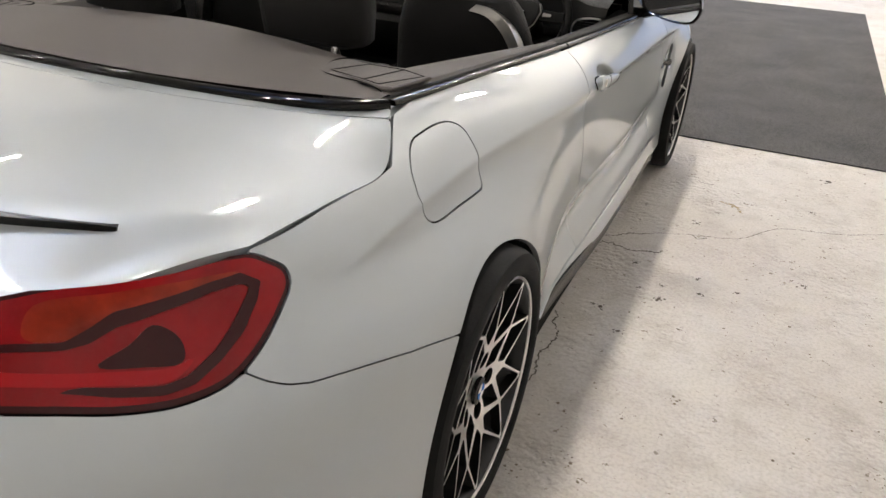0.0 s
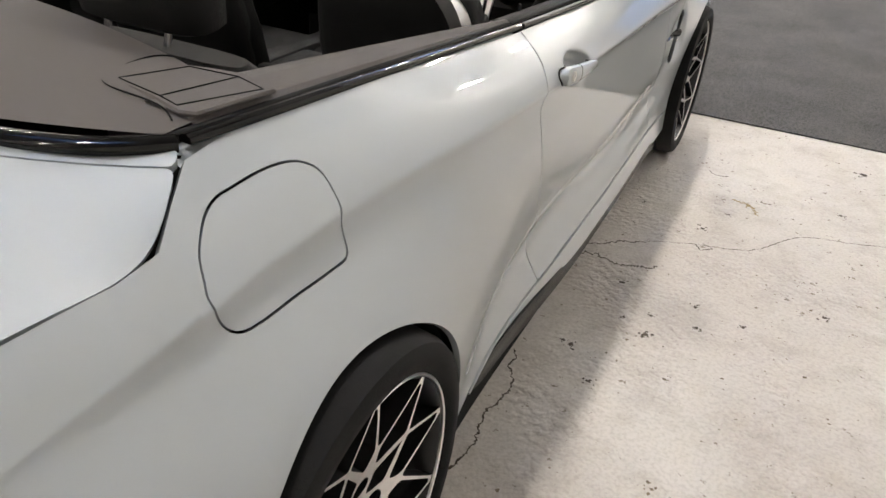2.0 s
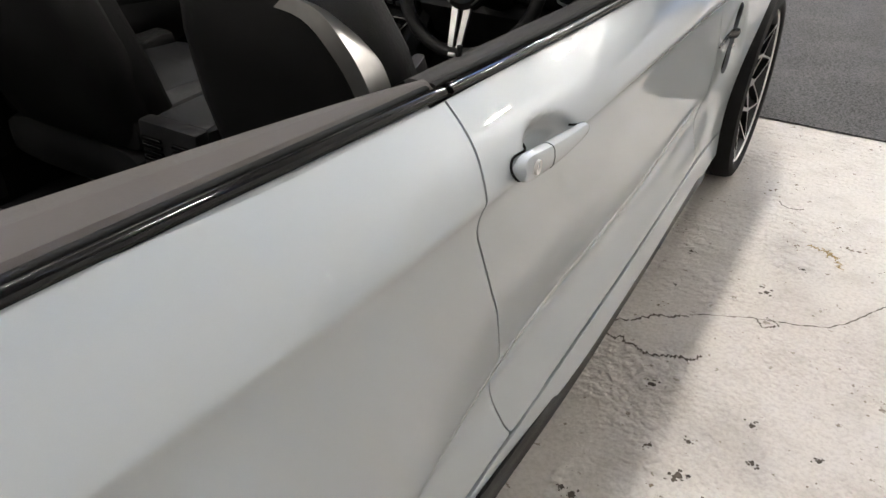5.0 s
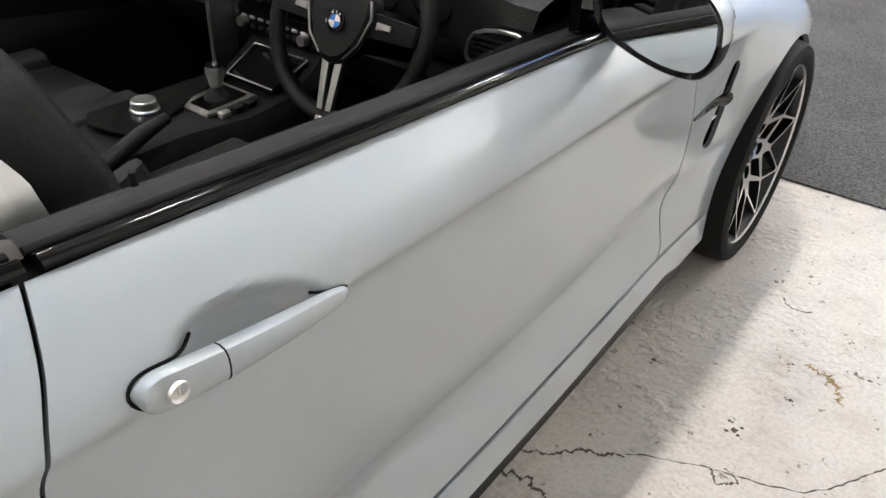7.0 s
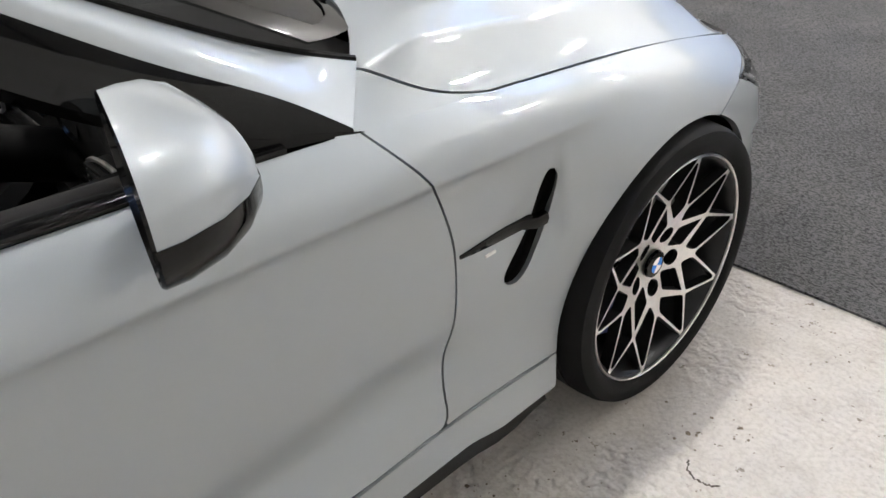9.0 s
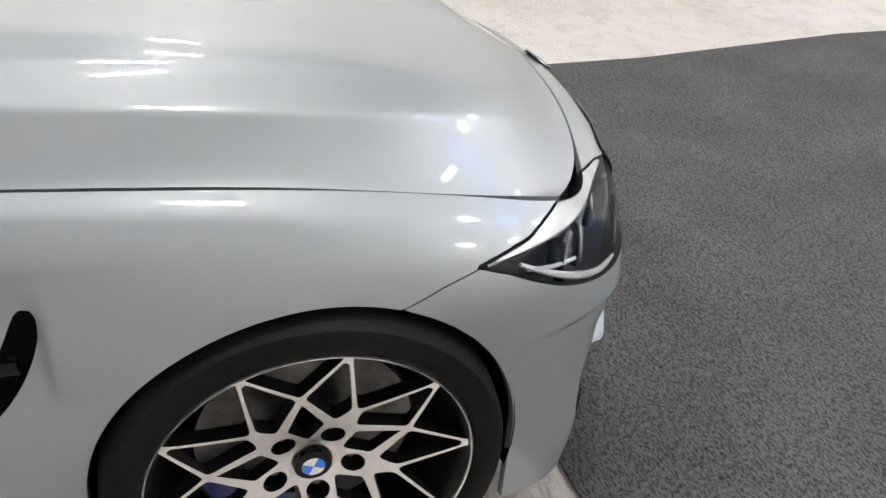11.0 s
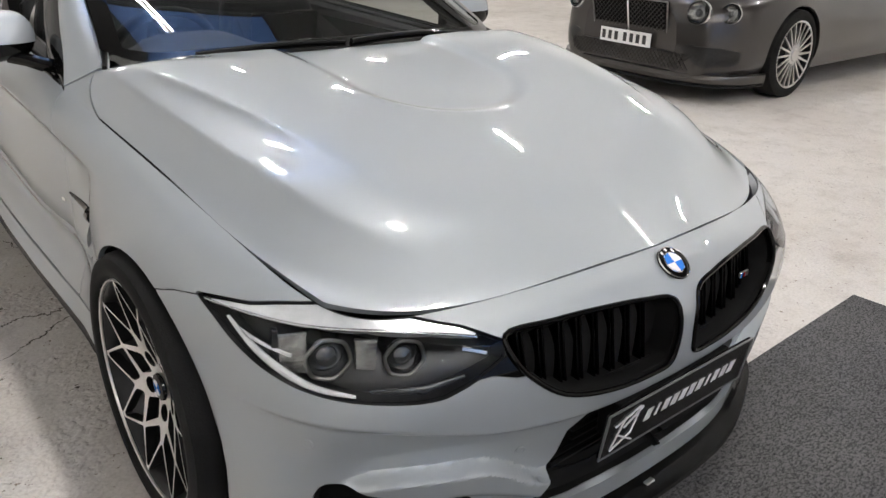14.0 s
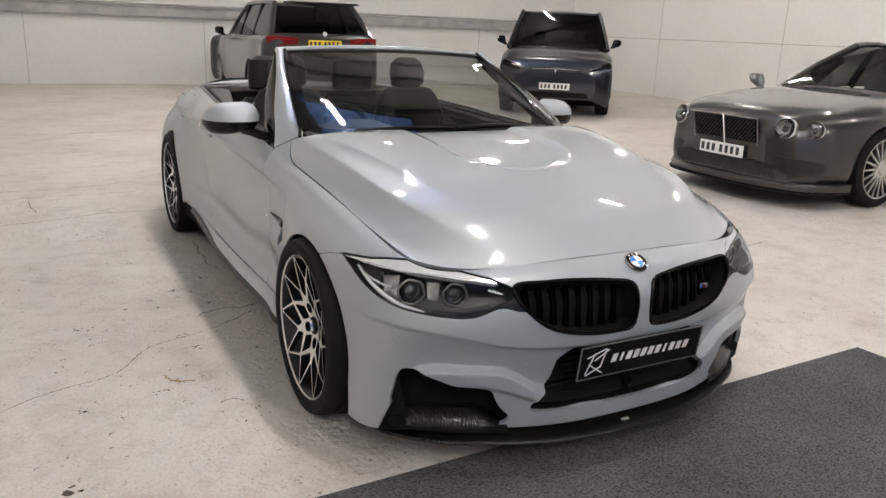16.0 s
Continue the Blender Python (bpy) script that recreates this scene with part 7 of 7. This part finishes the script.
def bar_plate(host, m, mat, n=7, wide=.52):
    """A registration plate whose characters are plain bars."""
    p = part("number_plate", moved(box(-wide / 2, wide / 2, -.004, .004, -.056, .056, .003, 1), m), mat, host, "number plate with dark bars")
    for k in range(n):
        x = -wide * .40 + wide * .80 * (k + (.4 if k > n // 2 else 0)) / (n - .6) + .012
        part("plate_bar", moved(box(x - .018, x + .018, .0042, .0055, -.035, .035), m), PLATE_INK, p, smooth=0)
    return p


# bronze-grey grand tourer, facing the convertible
gt = thing("coupe_car", "bronze-grey luxury coupe with round twin headlamps and mesh grille", "car", pose(-4.98, .27, 0, 0, 0, -90), "cars along the hall")
gt_stations = [(.965, .47, .24, .62, .73), (.94, .60, .20, .66, .775), (.87, .735, .18, .70, .83), (.72, .84, .18, .74, .87), (.45, .925, .19, .78, .91), (0, .968, .20, .83, .965), (-.45, .958, .20, .855, .985), (-.75, .955, .20, .868, .975), (-1.05, .955, .20, .882, .78), (-1.4, .955, .20, .89, .62), (-2.3, .965, .20, .915, .62), (-2.7, .975, .20, .93, .86), (-3.1, .96, .22, .93, 1.0), (-3.5, .90, .26, .90, .96), (-3.75, .78, .32, .86, .90)]
gt_body, gt_patch = far_body(gt, gt_stations, GREY_BRONZE, ((0, .355), (-2.75, .355)), .385)
greenhouse(gt, .945, 1.395, .82, .60, -.70, -1.58, -2.2, -3.15, GREY_BRONZE, CLEAR_GLASS, (-1.95,))
for x in (.965, -.965):
    for y in (0, -2.75):
        far_wheel(gt, x, y, .355, .27, SATIN, 20)
gm = pose(0, .955, .625, -14, 0, 0)
gr = part("grille", moved(slab([(-.375, 0, .135), (.375, 0, .135), (.365, 0, -.13), (.33, 0, -.155), (-.33, 0, -.155), (-.365, 0, -.13)], .03, .01, way=(0, 1, 0)), gm), DARK, gt, "dark mesh grille in a chrome surround")
part("grille_surround", moved(tube([(-.38, .03, .14), (.38, .03, .14), (.37, .03, -.13), (.33, .03, -.16), (-.33, .03, -.16), (-.37, .03, -.13), (-.38, .03, .14)], .007, 8), gm), STEEL, gr, "dull chrome surround")
part("grille_spine", moved(box(-.008, .008, .028, .045, -.155, .14, .003, 1), gm), CHROME, gr, "chrome centre bar")
for k in range(24):
    x0 = -.46 + .92 * k / 23
    for sgn in (1, -1):
        lo, hi = (x0 - sgn * .14, -.15), (x0 + sgn * .14, .13)
        ends = []
        for k0, k1 in ((lo, hi), (hi, lo)):
            t = 0 if abs(k0[0]) <= .35 else (math.copysign(.35, k0[0]) - k0[0]) / (k1[0] - k0[0])
            ends.append((k0[0] + (k1[0] - k0[0]) * t, .034, k0[1] + (k1[1] - k0[1]) * t))
        part("mesh_wire", moved(tube(ends, .0026, 4, cap=False), gm), MESH_WIRE, gr, smooth=0)
for s in (1, -1):
    for x, y, z, r in ((.60, .89, .685, .090), (.795, .77, .70, .076)):
        q, n = (k[0] for k in gt_body.at(gt_body.find([(x, y, z)])))
        n = Vector((s * abs(n[0]), n[1], n[2])) * .5 + Vector((0, .5, .05))
        m = Matrix.Translation((s * q[0], q[1], q[2])) @ n.to_track_quat("X", "Z").to_matrix().to_4x4()
        hl = part("headlamp", moved(revolve([(.004, .0001), (.006, r * .5), (.012, r * .85), (.020, r * .95)], 28), m), LAMP_BOWL, gt, "round headlamp with bright ring")
        part("lamp_ring", moved(revolve([(-.03, r * 1.06), (.016, r * 1.045), (.022, r * 1.0), (.016, r * .95)], 28), m), CHROME, hl, "chrome ring")
        part("projector", moved(revolve([(.022, .0001), (.018, r * .24), (.006, r * .34)], 20), m), LENS_DARK, hl, "dark projector")
        part("lamp_glass", moved(revolve([(.036, .0001), (.033, r * .5), (.022, r * .93)], 28), m), LENS_GLASS, hl)
    part("mirror", pad_loft([((s * .93, -.52, .93), .03, .03, (0, 1, 0)), ((s * 1.0, -.55, .98), .07, .06, (0, 1, 0)), ((s * 1.03, -.56, 1.03), .08, .06, (0, 1, 0)), ((s * 1.03, -.56, 1.07), .06, .035, (0, 1, 0))], 12), GREY_BRONZE, gt)
gt_patch([(.50, .96, .455), (.70, .90, .445), (.83, .76, .43), (.875, .66, .40), (.87, .67, .33), (.80, .80, .295), (.66, .92, .30)], MESH, "side_duct", "black mesh side intake")
lower = part("lower_duct", slab([(-.60, .925, .375), (-.40, .962, .385), (.40, .962, .385), (.60, .925, .375), (.66, .90, .30), (.50, .945, .245), (-.50, .945, .245), (-.66, .90, .30)], .018, way=(0, 1, 0)), MESH, gt, "black mesh lower intake")
for k in range(30):
    x0 = -.56 + 1.12 * k / 29
    for sgn in (1, -1):
        part("mesh_wire", tube([(x0 - sgn * .05, .985 - .12 * max(0, abs(x0) - .4), .26), (x0 + sgn * .05, .985 - .12 * max(0, abs(x0) - .4), .375)], .0035, 4, cap=False), MESH_WIRE, lower, smooth=0)
for z0, z1, mat_, deep_ in ((.235, .165, GREY_BRONZE, .0), (.165, .140, PLASTIC, .02)):
    path = along([(-.955, .40, 0), (-.90, .66, 0), (-.74, .87, 0), (-.42, .985, 0), (0, 1.01, 0), (.42, .985, 0), (.74, .87, 0), (.90, .66, 0), (.955, .40, 0)], 49)
    part("front_lip", grid([[(x * .96, y - .06, z0), (x, y - .012 + deep_, z0 - .006), (x * 1.005, y + deep_, (z0 + z1) / 2), (x, y - .008 + deep_, z1), (x * .95, y - .09, z1)] for x, y, _ in path], wrap=True, cap=True), mat_, gt, "front lip under the bumper")
bar_plate(gt, pose(0, 1.0, .440, 0, 0, 180) @ Matrix.Rotation(math.pi, 4, "Z"), PLATE_WHITE)

# blue-grey electric crossover
ev = thing("crossover_car", "dark blue-grey electric crossover with a smooth closed nose", "car", pose(-6.93, -6.43, 0, 0, 0, -37), "cars along the hall")
ev_st = [(0.9, 0.7, 0.32, 0.704, 0.792), (0.87, 0.84, 0.26, 0.825, 0.891), (0.72, 0.94, 0.22, 0.935, 1.02), (0.35, 0.985, 0.22, 1.02, 1.1), (0, 1, 0.24, 1.08, 1.17), (-0.5, 0.995, 0.24, 1.12, 1.23), (-1, 0.995, 0.24, 1.14, 1.21), (-2, 1, 0.24, 1.17, 1.19), (-3, 1, 0.24, 1.2, 1.23), (-3.6, 0.97, 0.28, 1.19, 1.23), (-3.95, 0.86, 0.36, 1.1, 1.16)]
ev_body, ev_patch = far_body(ev, ev_st, GREY_BLUE, ((0, .37), (-2.965, .37)), .40)
greenhouse(ev, 1.165, 1.80, .91, .735, -.12, -1.15, -2.3, -3.6, GREY_BLUE, DARK_GLASS, (-1.6,))
for x in (.99, -.99):
    for y in (0, -2.965):
        far_wheel(ev, x, y, .37, .27, SATIN, 10)
for s in (1, -1):
    part("fog_duct", slab([(s * .70, .87, 0.55), (s * .84, .80, 0.572), (s * .84, .80, 0.484), (s * .72, .86, 0.462)], .012, way=(0, 1, 0)), PLASTIC, ev, "dark corner duct")
    part("fog_lamp", tube([(s * .74, .885, 0.517), (s * .81, .835, 0.528)], .012, 6), CHROME, ev)
    part("mirror", pad_loft([((s * .97, -.42, 1.177), .03, .03, (0, 1, 0)), ((s * 1.06, -.45, 1.232), .08, .06, (0, 1, 0)), ((s * 1.08, -.45, 1.309), .08, .06, (0, 1, 0)), ((s * 1.07, -.45, 1.342), .05, .03, (0, 1, 0))], 12), BLACK_GLOSS, ev)
for lamp in ev_patch([(.56, .89, 0.803), (.72, .86, 0.869), (.88, .76, 0.924), (.95, .60, 0.9625), (.955, .60, 0.913), (.88, .76, 0.858), (.72, .87, 0.792)], BLACK_GLOSS, "headlamp", "slim dark headlamp with a bright strip"):
    s = 1 if sum(v.co.x for v in lamp.data.vertices) > 0 else -1
    q, n = ev_body.at(ev_body.find([(.60, .89, 0.8085), (.75, .85, 0.8635), (.89, .74, 0.913), (.945, .61, 0.9405)]))
    part("lamp_strip", tube([(s * (p[0] + k[0] * .006), p[1] + k[1] * .006, p[2] + k[2] * .006) for p, k in zip(q, n)], .010, 6), CHROME, lamp, "bright lamp strip")
part("nose_slot", slab([(-.40, .905, 0.8085), (0, .93, 0.8305), (.40, .905, 0.8085), (.38, .91, 0.781), (0, .935, 0.7865), (-.38, .91, 0.781)], .012, way=(0, 1, 0)), BLACK_GLOSS, ev, "dark nose slot")
part("nose_strip", tube([(-.40, .925, 0.8162), (0, .948, 0.8382), (.40, .925, 0.8162)], .007, 6), CHROME, ev, "chrome nose strip")
part("nose_emblem", slab([(-.05, .945, 0.8305), (.05, .945, 0.8305), (.012, .952, 0.8085), (0, .955, 0.737), (-.012, .952, 0.8085)], .008, way=(0, 1, 0)), CHROME, ev, "chrome emblem")
part("lower_duct", slab([(-.55, .90, 0.44), (.55, .90, 0.44), (.60, .88, 0.341), (-.60, .88, 0.341)], .02, way=(0, 1, 0)), PLASTIC, ev, "black lower intake")
bar_plate(ev, pose(0, .955, .535), PLATE_WHITE)

# grey estate-like sport utility car, seen from behind
su = thing("sport_utility_car", "dark grey sport utility car with red tail lamps and yellow plate", "car", pose(-2.95, -11.33, 0, 0, 0, 177) @ Matrix.Scale(1.08, 4), "cars along the hall")
su_st = [(.80, .70, .34, .72, .80), (.74, .86, .26, .86, .93), (.4, .93, .22, .95, 1.02), (0, .945, .24, 1.0, 1.07), (-.6, .94, .24, 1.03, 1.12), (-1.2, .94, .24, 1.05, 1.08), (-2.2, .945, .24, 1.07, 1.09), (-3.0, .945, .26, 1.10, 1.13), (-3.5, .92, .30, 1.10, 1.15), (-3.80, .86, .34, 1.08, 1.14), (-3.86, .80, .38, 1.05, 1.10)]
su_body, su_patch = far_body(su, su_st, GREY_DARK, ((0, .36), (-2.87, .36)), .39)
greenhouse(su, 1.07, 1.60, .80, .61, -.45, -1.30, -3.25, -3.76, GREY_DARK, DARK_GLASS, (-1.5, -2.5))
for x in (.945, -.945):
    for y in (0, -2.87):
        far_wheel(su, x, y, .36, .25, SATIN, 10)
for s in (1, -1):
    tl = part("tail_lamp", slab([(s * .40, -3.875, 1.10), (s * .70, -3.865, 1.125), (s * .87, -3.76, 1.12), (s * .87, -3.76, 1.00), (s * .70, -3.865, .985), (s * .42, -3.875, 1.01)], .02, .006, way=(0, -1, 0)), RED_LENS, su, "red tail lamp")
    part("lamp_bar", tube([(s * .45, -3.90, 1.075), (s * .68, -3.892, 1.085), (s * .82, -3.82, 1.08)], .010, 6), RED_BAR, tl)
    part("mirror", pad_loft([((s * .93, -.62, 1.05), .03, .03, (0, 1, 0)), ((s * 1.02, -.64, 1.10), .08, .05, (0, 1, 0)), ((s * 1.03, -.64, 1.18), .08, .05, (0, 1, 0)), ((s * 1.02, -.64, 1.21), .05, .03, (0, 1, 0))], 12), BLACK_GLOSS, su)
    part("roof_bar", tube([(s * .58, -1.5, 1.63), (s * .585, -1.6, 1.665), (s * .585, -3.0, 1.665), (s * .58, -3.1, 1.63)], .014, 8), CHROME, su, "silver roof rail")
part("rear_spoiler", pad_loft([((0, -3.72, 1.605), .58, .05, (0, 1, 0)), ((0, -3.75, 1.625), .60, .07, (0, 1, 0)), ((0, -3.73, 1.64), .56, .05, (0, 1, 0))], 16), GREY_DARK, su)
part("boot_badge", revolve([(.0, .0001), (.0, .035), (.008, .037)], 20, axis="y"), CHROME, su, m=Matrix.Translation((0, -3.895, 1.17)))
bar_plate(su, pose(0, -3.90, 1.02, 0, 0, 180), YELLOW)
part("rear_wiper", tube([(.0, -3.85, 1.14), (.35, -3.83, 1.17)], .009, 6), PLASTIC, su)
